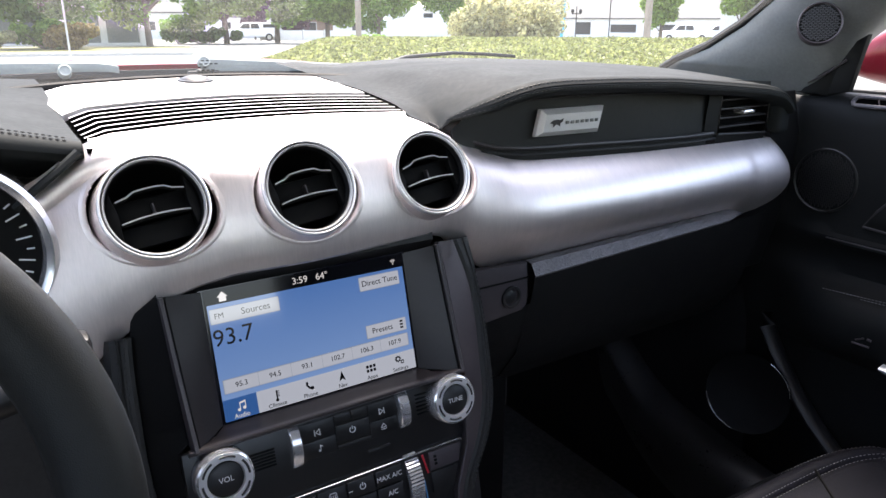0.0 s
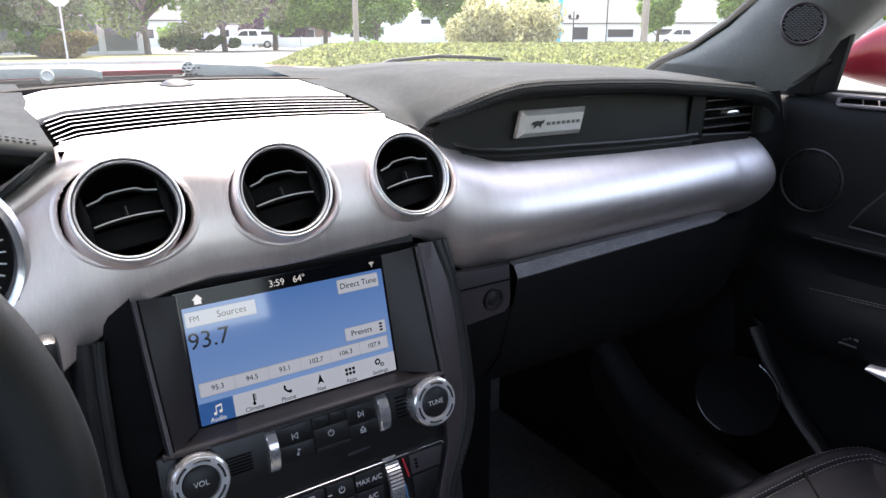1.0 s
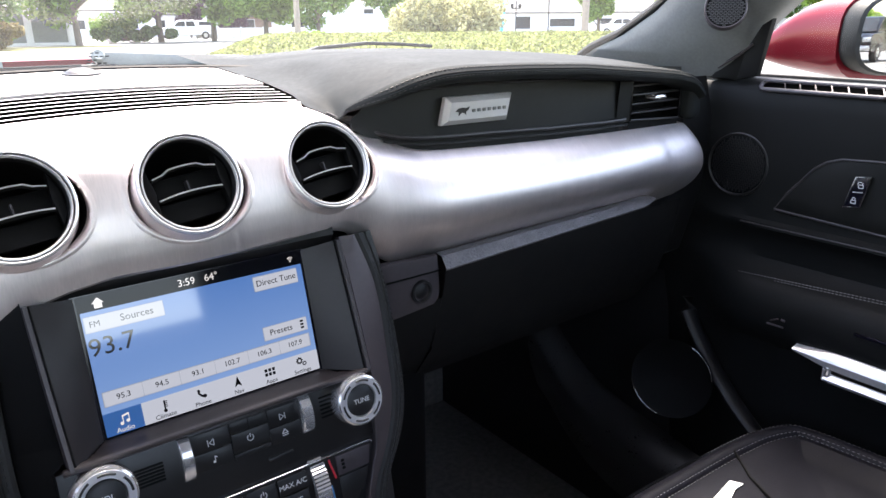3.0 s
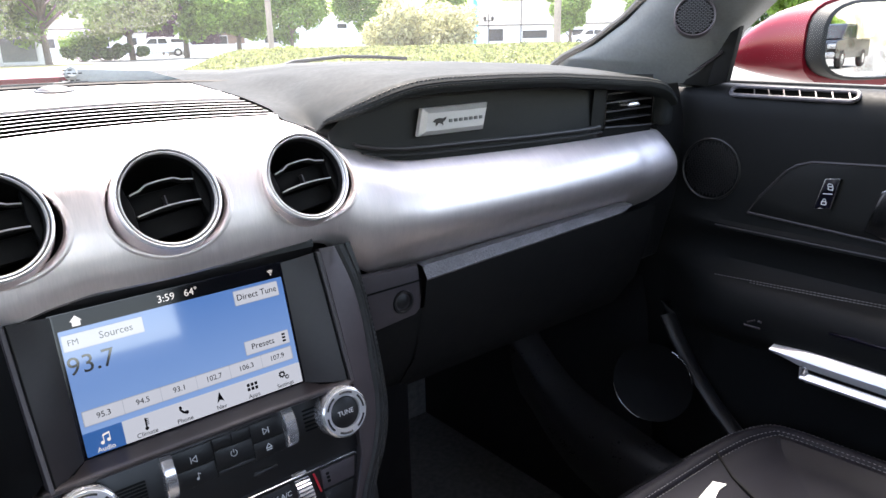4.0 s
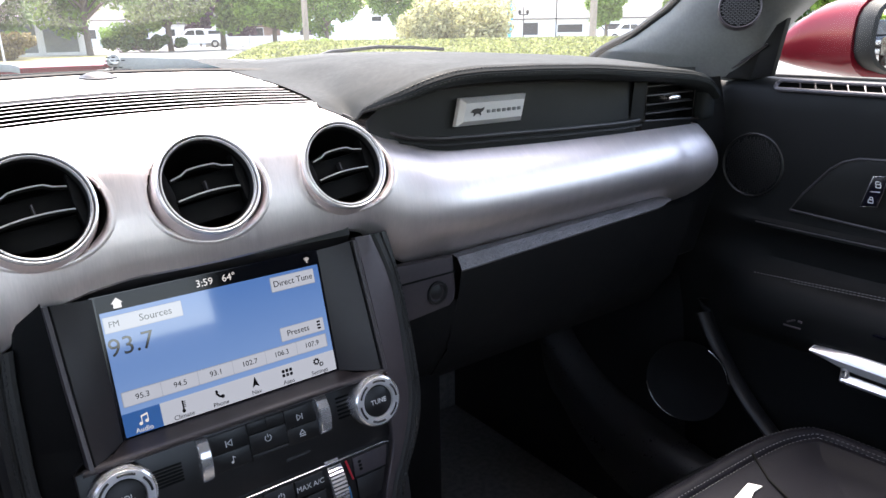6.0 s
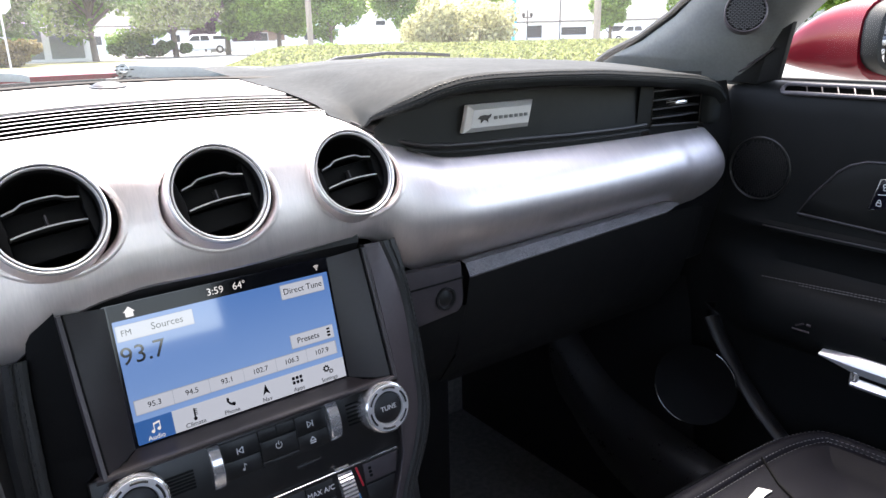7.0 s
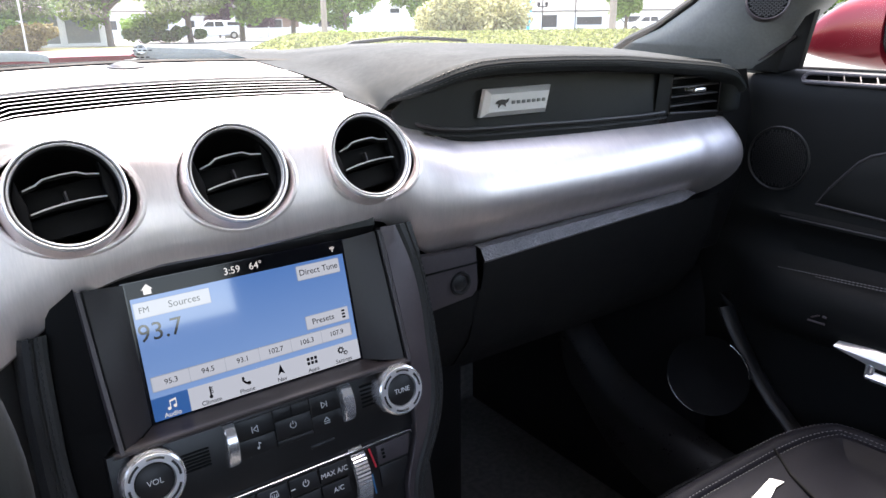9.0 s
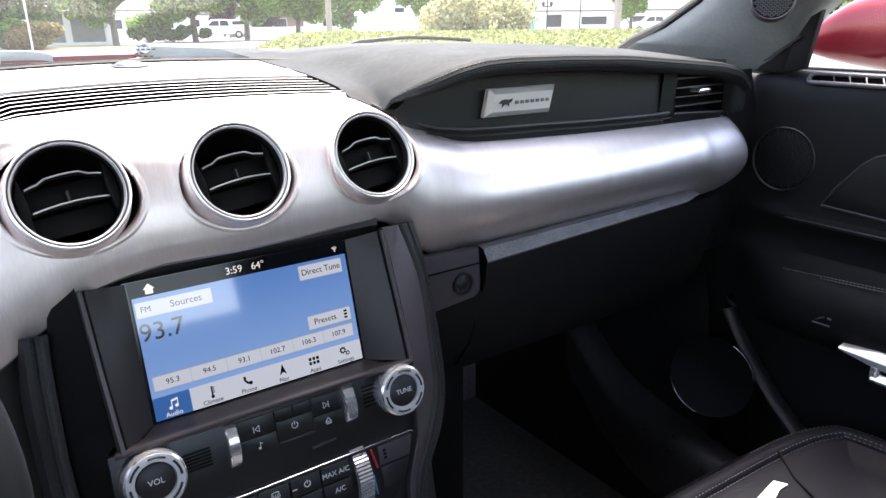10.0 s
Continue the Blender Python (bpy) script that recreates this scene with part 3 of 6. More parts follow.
part("ledge", box(0.170, 0.243, 0.0262, 0.03, 0.7885, 0.7900, 0.0005), M_DARK, cover)
part("inner_filler", box(0.10, 0.262, 0.080, 0.100, 0.40, 0.80, 0.006), M_DARK, dash, "black panel beside the centre console")
part("dash_end", grid([[(x, y, z) for y, z in ((0.06, 0.955), (0.045, 0.90), (0.05, 0.80), (0.075, 0.70), (0.2, 0.62))] for x in (0.668, 0.70, 0.735)]), M_PLASTIC, dash, "black end of the dashboard")
part("dash_end", grid([[(x, y, z) for y, z in ((0.060, 0.890), (0.05, 0.80), (0.075, 0.70), (0.2, 0.62))] for x in (0.60, 0.64, 0.668)]), M_PLASTIC, dash, "black end of the dashboard below the outlet")
# runs back to the bulkhead only to keep daylight off the floor
part("lower_dash", box(-0.74, 0.74, 0.19, 0.63, 0.58, 0.90, 0.02), M_LOWER, dash, "black bulk under the dashboard")
part("knee_panel", box(-0.7, -0.16, 0.06, 0.2, 0.50, 0.80, 0.02), M_LOWER, dash, "black knee panel")

# steering wheel, stalk and gauge
wheel = thing("steering_wheel", "black leather steering wheel with thick rim", "steering wheel", at=(-0.360, -0.195, 0.841))
wm = pose(-0.360, -0.195, 0.841, 68, 0, 0)
part("rim", tube([(0.168 * math.cos(a), 0.168 * math.sin(a), 0) for a in np.linspace(0, 2 * math.pi, 97)[:-1]], 0.0185, 16, closed=True, up=(0, 0, 1)), M_WHEEL, wheel, "black leather rim", m=wm)
part("hub", revolve([(0.072, -0.03), (0.07, 0.01), (0.055, 0.026), (0.0004, 0.03)], 48), M_PLASTIC, wheel, m=wm)
for a in (200, 340, 270):
    c, s = math.cos(radians(a)), math.sin(radians(a))
    part("spoke", tube([(0.05 * c, 0.05 * s, 0), (0.16 * c, 0.16 * s, 0)], 0.018, 10, flat=0.5, up=(0, 0, 1)), M_SATIN, wheel, m=wm)
part("column", tube([(-0.372, -0.15, 0.815), (-0.372, 0.12, 0.70)], 0.05, 24), M_PLASTIC, wheel)
stalk = thing("column_stalk", "black column stalk with grey end behind the steering wheel", "stalk", at=(-0.2, -0.05, 0.845))
part("arm", tube([(-0.34, -0.03, 0.80), (-0.25, -0.04, 0.82), (-0.19, -0.05, 0.838)], 0.012, 14), M_PLASTIC, stalk)
part("end_cap", box(-0.191, -0.176, -0.064, -0.042, 0.832, 0.862, 0.005), M_FACE, stalk, "grey end cap")
gauge = thing("instrument_gauge", "round black gauge with chrome ring and white ticks", "gauge", at=(-0.245, 0.05, 0.893))
gm = pose(-0.245, 0.040, 0.893, 84, 0, 0)
part("bezel_ring", revolve([(0.0685, -0.02), (0.066, 0.004), (0.0625, 0.007), (0.0605, 0.0055), (0.058, 0.004), (0.0565, -0.012)], 96), M_CHROME, gauge, m=gm)
part("dial", revolve([(0.058, -0.012), (0.03, -0.0125), (0.0003, -0.0125)], 64), M_DARK, gauge, m=gm)
for k in range(28):
    a = radians(-50 + 9.6 * k)
    r0 = 0.042 if k % 2 == 0 else 0.047
    part("tick", tube([(r0 * math.cos(a), r0 * math.sin(a), -0.0115), (0.052 * math.cos(a), 0.052 * math.sin(a), -0.0115)], 0.0006, 4), M_PRINT, gauge, m=gm)

# ---- centre stack ----
SM = Matrix(((1, 0, 0, 0), (0, 0.247, -0.969, 0), (0, 0.969, 0.247, 0.74), (0, 0, 0, 1)))
stack = thing("centre_stack", "black centre console stack with stitched leather sides", "centre console", at=(0, 0, 0.74))


def sp(u, v, n):
    return SM @ Vector((u, v, n))


INNER_R = [(-0.30, 0.085), (-0.12, 0.115), (-0.09, 0.133), (-0.063, 0.1445), (-0.038, 0.1505), (0.0, 0.1515), (0.0315, 0.153), (0.0657, 0.1515), (0.0933, 0.1445), (0.12, 0.136)]
OUTER_R = [(-0.30, 0.100), (-0.1203, 0.1330), (-0.0785, 0.1594), (-0.0434, 0.1684), (0.0115, 0.1690), (0.0813, 0.1654), (0.12, 0.158)]
RIDGE_R = [(-0.010, 0.1222), (0.051, 0.1215), (0.110, 0.1204)]
INNER_L = [(-0.30, 0.105), (-0.14, 0.120), (-0.10, 0.134), (-0.06, 0.144), (-0.0125, 0.1475), (0.06, 0.1455), (0.12, 0.140)]
OUTER_L = [(-0.30, 0.120), (-0.14, 0.142), (-0.08, 0.160), (-0.04, 0.166), (0.0324, 0.166), (0.12, 0.160)]
RIDGE_L = [(-0.010, 0.1135), (0.050, 0.1163), (0.110, 0.1185)]
DEPTH = [(-0.010, 0.0215), (0.110, 0.0090)]
for s, INNER, OUTER, RIDGE in ((-1, INNER_L, OUTER_L, RIDGE_L), (1, INNER_R, OUTER_R, RIDGE_R)):
    rows, lrows, path, ridge, line, cheek = [], [], [], [], [], []
    for k in range(61):
        v = -0.30 + 0.411 * k / 60
        a = min(lerp(v, [(-0.30, 0.09), (-0.12, 0.106), (-0.08, 0.122), (-0.02, 0.1265), (-0.008, 0.1262)] + [(q, r + 0.0042) for q, r in RIDGE]), soft(v, INNER, 0.012) - 0.004)
        b, c = soft(v, INNER, 0.012), soft(v, OUTER, 0.015)
        d = lerp(v, [(-0.03, 0.0155), (-0.010, 0.0200), (0.110, 0.0085)])
        prof = ((a, 0.0), (a, d - 0.001), (a + 0.001, d), (b - 0.003, 0.0115), (b, 0.010), (b + 0.001, 0.004)) if s > 0 else ((a, 0.0), (a, 0.004), (a + 0.001, 0.003), (b - 0.003, 0.0), (b, -0.002), (b + 0.001, -0.006))
        rows.append([sp(s * u, v, n) for u, n in prof])
        if s < 0 and v > 0.086:
            continue
        lift = 0.0 if s > 0 else -0.006
        lrows.append([sp(s * u, v, n + lift) for u, n in ((b + 0.0004, 0.004), (b + 0.001, 0.0085), (b + 0.004, 0.0105), ((b + c) / 2 - 0.0012, 0.0100), ((b + c) / 2, 0.0088), ((b + c) / 2 + 0.0012, 0.0100), (c - 0.003, 0.0075), (c, -0.001), (c + 0.002, -0.02), (c, -0.09))])
        if v < 0.088:
            path.append((s, v, (b + c) / 2, 0.0100 + lift))
    # same trim on both sides; the left one's shade is put into its colour
    part("side_trim", grid(rows), M_SATINDARK if s > 0 else M_DARK, stack, "dark satin side trim" if s > 0 else "side trim with its shade put into a near-black colour")
    part("leather_side", grid(lrows), M_CONSOLE, stack, "black leather side pad")
    for off in (-0.0026, 0.0026):
        part("stitching", stitches([sp(q * (u + off), v, n + 0.0003) for q, v, u, n in path], 0.0036, 0.0014, 0.0008, up=(0, -1, 0.25)), M_PADTHREAD, stack, "dark thread seam")
    # ridge beside the screen, and the splayed cheek that falls from it to the glass
    for v in np.linspace(-0.0095, 0.1085, 21):
        a, d = lerp(v, RIDGE), lerp(v, DEPTH)
        ridge.append([sp(s * u, v, n) for u, n in ((a + 0.0006, 0.0), (a + 0.0006, d - 0.0006), (a + 0.0012, d), (a + 0.0036, d + 0.0002), (a + 0.0042, d - 0.0006), (a + 0.0042, 0.0))])
        line.append(sp(s * (a - 0.0004), v, d - 0.0030))
        cheek.append([sp(s * 0.0900, -0.0015 + (v + 0.0095) * 0.1075 / 0.118, -0.0004)] + [sp(s * (0.0905 + (a - 0.0915) * t), v + (-0.0015 - v + (v + 0.0095) * 0.1075 / 0.118) * (1 - t), (d - 0.0035) * t) for t in (0.02, 0.5, 1.0)])
    part("ridge", grid(ridge, caps=True), M_RIDGE, stack, "thin satin ridge round the screen")
    part("groove", tube(line, 0.0008, 6), M_DARK, stack)
    part("bezel_cheek", grid(cheek), M_CHEEK, stack, "splayed dark bezel beside the screen")
part("screen_surround", slab(rrect(0, 0.049, 0.186, 0.116, 0.002), -0.012, -0.0008), M_GLOSSB, stack, "gloss black screen surround", m=SM)
part("shelf", grid([[sp(u * 0.985, -0.0010, -0.0005), sp(u * 1.12, -0.0060, 0.0120), sp(u * 1.335, -0.0075, 0.0190)] for u in (-0.0905, -0.04, 0.0, 0.04, 0.0905)]), M_CHEEK, stack, "dark shelf below the screen")
part("lip", grid([[sp(u, -0.0070, 0.0170), sp(u, -0.0078, 0.0208), sp(u, -0.0088, 0.0213), sp(u, -0.0112, 0.0205), sp(u, -0.0125, 0.0180), sp(u, -0.0140, 0.0090)] for u in (-0.1215, -0.06, 0.0, 0.06, 0.1265)]), M_RIDGE, stack, "satin lip below the screen")
part("top_brow", grid([[sp(u, 0.1065, -0.004), sp(u, 0.1100, -0.001), sp(u, 0.1140, 0.0035), sp(u, 0.124, 0.004)] for u in (-0.116, -0.08, 0.0, 0.08, 0.122)]), M_FACE, stack, "black brow above the screen")
part("back_panel", slab([(-0.13, -0.35), (0.13, -0.35), (0.15, 0.1), (-0.15, 0.1)], -0.06, -0.014), M_LOWER, stack, m=SM)
part("tunnel", box(-0.11, 0.12, -0.75, 0.2, 0.28, 0.50, 0.03), M_LOWER, stack, "black centre tunnel")

# touchscreen
UI_BLUE = mat("display_blue", (0.02, 0.03, 0.05), 0.05, 0, 0.0, coat=1.0, emit=(0.14, 0.30, 0.68), power=0.108)
ug = UI_BLUE.node_tree
gc, gs, gr_, gm_ = (ug.nodes.new("ShaderNode" + k) for k in ("TexCoord", "SeparateXYZ", "MapRange", "Mix"))
gm_.data_type = "RGBA"
gr_.inputs["From Min"].default_value, gr_.inputs["From Max"].default_value = 0.015, 0.09
gm_.inputs[6].default_value, gm_.inputs[7].default_value = (0.195, 0.385, 0.81, 1), (0.075, 0.225, 0.64, 1)
ug.links.new(gc.outputs["Object"], gs.inputs[0])
ug.links.new(gs.outputs["Z"], gr_.inputs["Value"])
ug.links.new(gr_.outputs["Result"], gm_.inputs[0])
ug.links.new(gm_.outputs[2], ug.nodes["Principled BSDF"].inputs["Emission Color"])
UI_PALE = mat("display_pale", (0.05, 0.05, 0.05), 0.05, 0, 0.0, coat=1.0, emit=(0.50, 0.60, 0.78), power=0.108)
UI_DEEP = mat("display_deep_blue", (0.02, 0.03, 0.05), 0.05, 0, 0.0, coat=1.0, emit=(0.02, 0.12, 0.42), power=0.108)
UI_INK = mat("display_ink", (0.004, 0.004, 0.006), 0.05, 0, 0.0, coat=1.0)
UI_WHITE = mat("display_white", (0.05, 0.05, 0.05), 0.05, 0, 0.0, coat=1.0, emit=(0.85, 0.9, 1.0), power=0.108)
UI_EDGE = mat("display_edge", (0.05, 0.05, 0.05), 0.05, 0, 0.0, coat=1.0, emit=(0.26, 0.33, 0.46), power=0.108)
screen = thing("touchscreen", "lit touchscreen showing a blue radio page with pale buttons", "touchscreen", at=(0, 0, 0.74))


def plate(name, u0, u1, v0, v1, n, material, label="", r=0.0006, parent=None):
    return part(name, slab(rrect((u0 + u1) / 2, (v0 + v1) / 2, u1 - u0, v1 - v0, r), n - 0.0003, n), material, parent or screen, label, m=SM, smooth=False)


def words(body, u, v, size, n, material, parent, align="CENTER", name="lettering"):
    return part(name, text_mesh(body, size, 0.0001, align), material, parent, "", smooth=False, m=SM @ pose(u, v, n))


plate("glass", -0.0885, 0.0885, -0.001, 0.106, 0.0, M_SCREENGLASS, "black display glass")
plate("radio_page", -0.0875, 0.0875, 0.0005, 0.0945, 0.0004, UI_BLUE, "blue radio page")
bar = plate("menu_bar", -0.0605, 0.0875, 0.0005, 0.0180, 0.0008, UI_PALE, "pale menu bar")
aud = plate("audio_tab", -0.0875, -0.0605, 0.0005, 0.0180, 0.0008, UI_DEEP, "dark blue selected tab")
for u0, u1, v0, v1, s, body, tu in ((0.0432, 0.0822, 0.0800, 0.0918, 0.0072, "Direct Tune", 0.0627), (0.0436, 0.0830, 0.0375, 0.0485, 0.0070, "Presets", 0.0590), (-0.0862, -0.0305, 0.0795, 0.0908, 0.0075, "Sources", -0.050)):
    plate("button_edge", u0 - 0.0004, u1 + 0.0004, v0 - 0.0005, v1 + 0.0003, 0.0007, UI_EDGE)
    b = plate("button", u0, u1, v0, v1, 0.0011, UI_PALE, "pale button")
    words(body, tu, (v0 + v1) / 2, s, 0.0013, UI_INK, b)
    if body == "Sources":
        words("FM", -0.0795, 0.0850, 0.0062, 0.0013, UI_INK, b)
    if body == "Presets":
        for k in range(3):
            plate("menu_mark", 0.0768, 0.0798, 0.0395 + 0.0028 * k, 0.0412 + 0.0028 * k, 0.0014, UI_INK, "", 0.0003, b)
words("93.7", -0.0708, 0.0672, 0.0190, 0.0008, UI_INK, screen)
words("3:59", -0.0098, 0.1002, 0.0080, 0.0006, UI_WHITE, screen)
words("64°", 0.0098, 0.1002, 0.0080, 0.0006, UI_WHITE, screen)
presets = ("95.3", "94.5", "93.1", "102.7", "106.3", "107.9")
plate("preset_edge", -0.0850, 0.0835, 0.0226, 0.0342, 0.0007, UI_EDGE)
for k, body in enumerate(presets):
    u0 = -0.0845 + 0.0279 * k
    b = plate("preset_button", u0, u0 + 0.0275, 0.0231, 0.0337, 0.0011, UI_PALE, "pale preset button")
    words(body, u0 + 0.0138, 0.0283, 0.0060, 0.0013, UI_INK, b)
for u, body in ((-0.0445, "Climate"), (-0.0155, "Phone"), (0.0142, "Nav"), (0.0428, "Apps"), (0.0715, "Settings")):
    words(body, u, 0.0032, 0.0050, 0.0010, UI_INK, bar)
words("Audio", -0.0740, 0.0032, 0.0052, 0.0010, UI_WHITE, aud)


def icon(polys, u, v, material, parent, n=0.0010, k=1.0):
    bms = [slab([(u + k * a, v + k * b) for a, b in p], n - 0.0002, n) for p in polys]
    return part("icon", join(*bms), material, parent, "", smooth=False, m=SM)


def disc(cx, cy, r, n=14):
    return [(cx + r * math.cos(2 * math.pi * i / n), cy + r * math.sin(2 * math.pi * i / n)) for i in range(n)]


def bar2(a, b, w):
    d = Vector((b[0] - a[0], b[1] - a[1])).normalized() * w / 2
    return [(a[0] - d.y, a[1] + d.x), (a[0] + d.y, a[1] - d.x), (b[0] + d.y, b[1] - d.x), (b[0] - d.y, b[1] + d.x)]


NOTE = [disc(-0.0022, -0.0028, 0.0013), disc(0.0022, -0.0018, 0.0013), bar2((-0.0012, -0.0028), (-0.0012, 0.0030), 0.0006), bar2((0.0032, -0.0018), (0.0032, 0.0040), 0.0006), [(-0.0015, 0.0018), (0.0035, 0.0028), (0.0035, 0.0042), (-0.0015, 0.0032)]]
icon(NOTE, -0.0735, 0.0106, UI_WHITE, aud)
icon([disc(0, -0.0036, 0.0014), bar2((0, -0.003), (0, 0.0045), 0.0012)] + [bar2((0.0004, -0.0006 + 0.0014 * k), (0.0022, -0.0006 + 0.0014 * k), 0.0006) for k in range(4)], -0.0441, 0.0106, UI_INK, bar)
icon([[(-0.0032, 0.0036), (-0.0016, 0.0036), (-0.0010, 0.0016), (-0.0018, 0.0010), (0.0006, -0.0014), (0.0014, -0.0008), (0.0034, -0.0014), (0.0034, -0.0032), (0.0020, -0.0040), (-0.0012, -0.0022), (-0.0032, 0.0004)]], -0.0152, 0.0110, UI_INK, bar)
icon([[(0, 0.0050), (0.0030, -0.0038), (0, -0.0018)], [(0, 0.0050), (0, -0.0018), (-0.0030, -0.0038)]], 0.0144, 0.0110, UI_INK, bar)
for k in range(6):
    icon([rrect(-0.0034 + 0.0034 * (k % 3), 0.0018 - 0.0036 * (k // 3), 0.0024, 0.0026, 0.0003)], 0.0426, 0.0110, UI_INK, bar)


def gear(cx, cy, r, n=8):
    out = []
    for k in range(n * 4):
        a = 2 * math.pi * k / (n * 4)
        q = r if k % 4 in (0, 1) else r * 0.76
        out.append((cx + q * math.cos(a), cy + q * math.sin(a)))
    return out


for gx, gy, gr, hole in ((-0.0012, 0.0012, 0.0032, 0.0013), (0.0030, -0.0020, 0.0021, 0.0009)):
    icon([gear(gx, gy, gr)], 0.0712, 0.0112, UI_INK, bar)
    icon([disc(gx, gy, hole)], 0.0712, 0.0112, UI_PALE, bar, 0.0013)
icon([[(-0.0042, 0.0), (0, 0.0042), (0.0042, 0.0), (0.0028, 0.0), (0.0028, -0.0036), (-0.0028, -0.0036), (-0.0028, 0.0)]], -0.0745, 0.0996, UI_WHITE, screen, 0.0006)
WIFI = [disc(0, -0.0022, 0.0007)] + [[(r * math.cos(radians(a)), -0.0022 + r * math.sin(radians(a))) for a in range(50, 131, 16)] + [((r - 0.0007) * math.cos(radians(a)), -0.0022 + (r - 0.0007) * math.sin(radians(a))) for a in range(130, 49, -16)] for r in (0.0022, 0.0036, 0.005)]
icon(WIFI, 0.0785, 0.1, UI_WHITE, screen, 0.0006, 0.8)

# radio controls
radio = thing("radio_control_panel", "black radio control panel with chrome knobs and bars under the screen", "control panel", at=(0, -0.01, 0.70))
part("face", slab([(-0.1262, -0.072), (0.1262, -0.072), (0.1262, -0.0115), (-0.1262, -0.0115)], -0.012, 0.010, 0.002), M_FACE, radio, "black face plate", m=SM)
part("key_bed", slab([(-0.0345, -0.0475), (0.0560, -0.0475), (0.0560, -0.0165), (-0.0345, -0.0165)], 0.0085, 0.0104, 0.0004), M_DARK, radio, m=SM)
RADIO_KEYS = [(-0.0342, -0.0034, -0.0323, -0.0168), (-0.0342, -0.0034, -0.0472, -0.0329), (0.0291, 0.0557, -0.0327, -0.0168), (0.0291, 0.0557, -0.0472, -0.0333), (-0.0028, 0.0285, -0.0425, -0.0265), (-0.0028, 0.0125, -0.0259, -0.0168), (0.0131, 0.0285, -0.0259, -0.0168), (-0.0028, 0.0285, -0.0472, -0.0431)]
for u0, u1, v0, v1 in RADIO_KEYS:
    part("key", slab(rrect((u0 + u1) / 2, (v0 + v1) / 2, u1 - u0, v1 - v0, 0.0008), 0.009, 0.0118 if u0 == -0.0028 and v0 < -0.04 else 0.0112, 0.0004), M_FACE, radio, m=SM)


def mark(polys, u, v, n=0.0122, k=1.0, material=None):
    bms = [slab([(u + k * a, v + k * b) for a, b in p], n - 0.0004, n) for p in polys]
    return part("mark", join(*bms), material or M_PRINT, radio, "", smooth=False, m=SM)


def outline(pts, w=0.0006):
    return [bar2(a, b, w) for a, b in zip(pts, pts[1:] + pts[:1])]


PREV = outline([(-0.0014, 0), (0.0022, 0.0026), (0.0022, -0.0026)]) + [bar2((-0.0024, 0.0026), (-0.0024, -0.0026), 0.0007)]
mark(PREV, -0.0191, -0.0262)
mark([[(-a, b) for a, b in p][::-1] for p in PREV], 0.0413, -0.0255)
mark(outline([(-0.0026, -0.0006), (0, 0.0028), (0.0026, -0.0006)]) + [bar2((-0.0026, -0.0022), (0.0026, -0.0022), 0.0007)], 0.0415, -0.0395)
POWER = [bar2((0.0026 * math.cos(radians(a)), 0.0026 * math.sin(radians(a))), (0.0026 * math.cos(radians(a + 32)), 0.0026 * math.sin(radians(a + 32))), 0.0006) for a in range(122, 410, 29)] + [bar2((0, 0.0004), (0, 0.0034), 0.0006)]
mark(POWER, 0.0122, -0.0332)
mark(NOTE[:1] + NOTE[2:3] + [[(-0.0015, 0.003), (0.0012, 0.0016), (0.0012, 0.0008), (-0.0012, 0.0018)]], -0.0172, -0.0396, k=0.8)
for u0, u1, v0, v1 in ((-0.0440, -0.0352, -0.0487, -0.0148), (0.0567, 0.0667, -0.0460, -0.0142)):
    rows = []
    for k in range(13):
        t = k / 12
        v = v1 + (v0 - v1) * t
        n = 0.0135 + 0.0065 * math.sin(math.pi * t) ** 0.6
        rows.append([sp(u0, v, 0.008), sp(u0, v, n - 0.0008), sp(u0 + 0.0008, v, n), sp(u1 - 0.0008, v, n), sp(u1, v, n - 0.0008), sp(u1, v, 0.008)])
    part("bright_bar", grid(rows, caps=True), M_CHROME, radio, "chrome upright bar")
for u0, u1, v0, v1 in ((-0.0790, -0.0560, -0.0425, -0.0270), (0.0765, 0.0945, -0.0415, -0.0205)):
    for k in range(6):
        v = v0 + (v1 - v0) * (k + 0.5) / 6
        part("groove", slab(rrect((u0 + u1) / 2, v, u1 - u0, 0.0016, 0.0006), 0.0095, 0.0112, 0.0004), M_DARK, radio, m=SM)
part("disc_slot", slab(rrect(0.035, -0.058, 0.022, 0.0035, 0.0015), 0.009, 0.0115, 0.0006), M_PLASTIC, radio, m=SM)
for u, v, body in ((-0.1000, -0.0340, "VOL"), (0.1087, -0.0315, "TUNE")):
    km = SM @ pose(u, v, 0.0)
    k = part("knob", revolve([(0.0215, 0.008), (0.0228, 0.012), (0.0228, 0.024), (0.0218, 0.0262), (0.0200, 0.0272)], 144, 0.0006), M_CHROME, radio, "knurled chrome knob", m=km)
    part("face_ring", revolve([(0.0205, 0.0265), (0.0202, 0.0278), (0.0146, 0.0278), (0.0141, 0.0262), (0.0138, 0.0240)], 72), M_SATIN, k, "bright face ring", m=km)
    part("cap", revolve([(0.0140, 0.0235), (0.0136, 0.0260), (0.0125, 0.0268), (0.0003, 0.0270)], 48), M_PLASTIC, k, "black cap", m=km)
    for a in range(0, 360, 60):
        arc = [(0.0178 * math.cos(radians(a + q)), 0.0178 * math.sin(radians(a + q)), 0.0280) for q in range(0, 41, 8)]
        part("ring_cut", tube(arc, 0.0009, 6), M_PLASTIC, k, m=km)
    part("lettering", text_mesh(body, 0.0060, 0.0001), M_PRINT, k, smooth=False, m=SM @ pose(u, v, 0.0275))

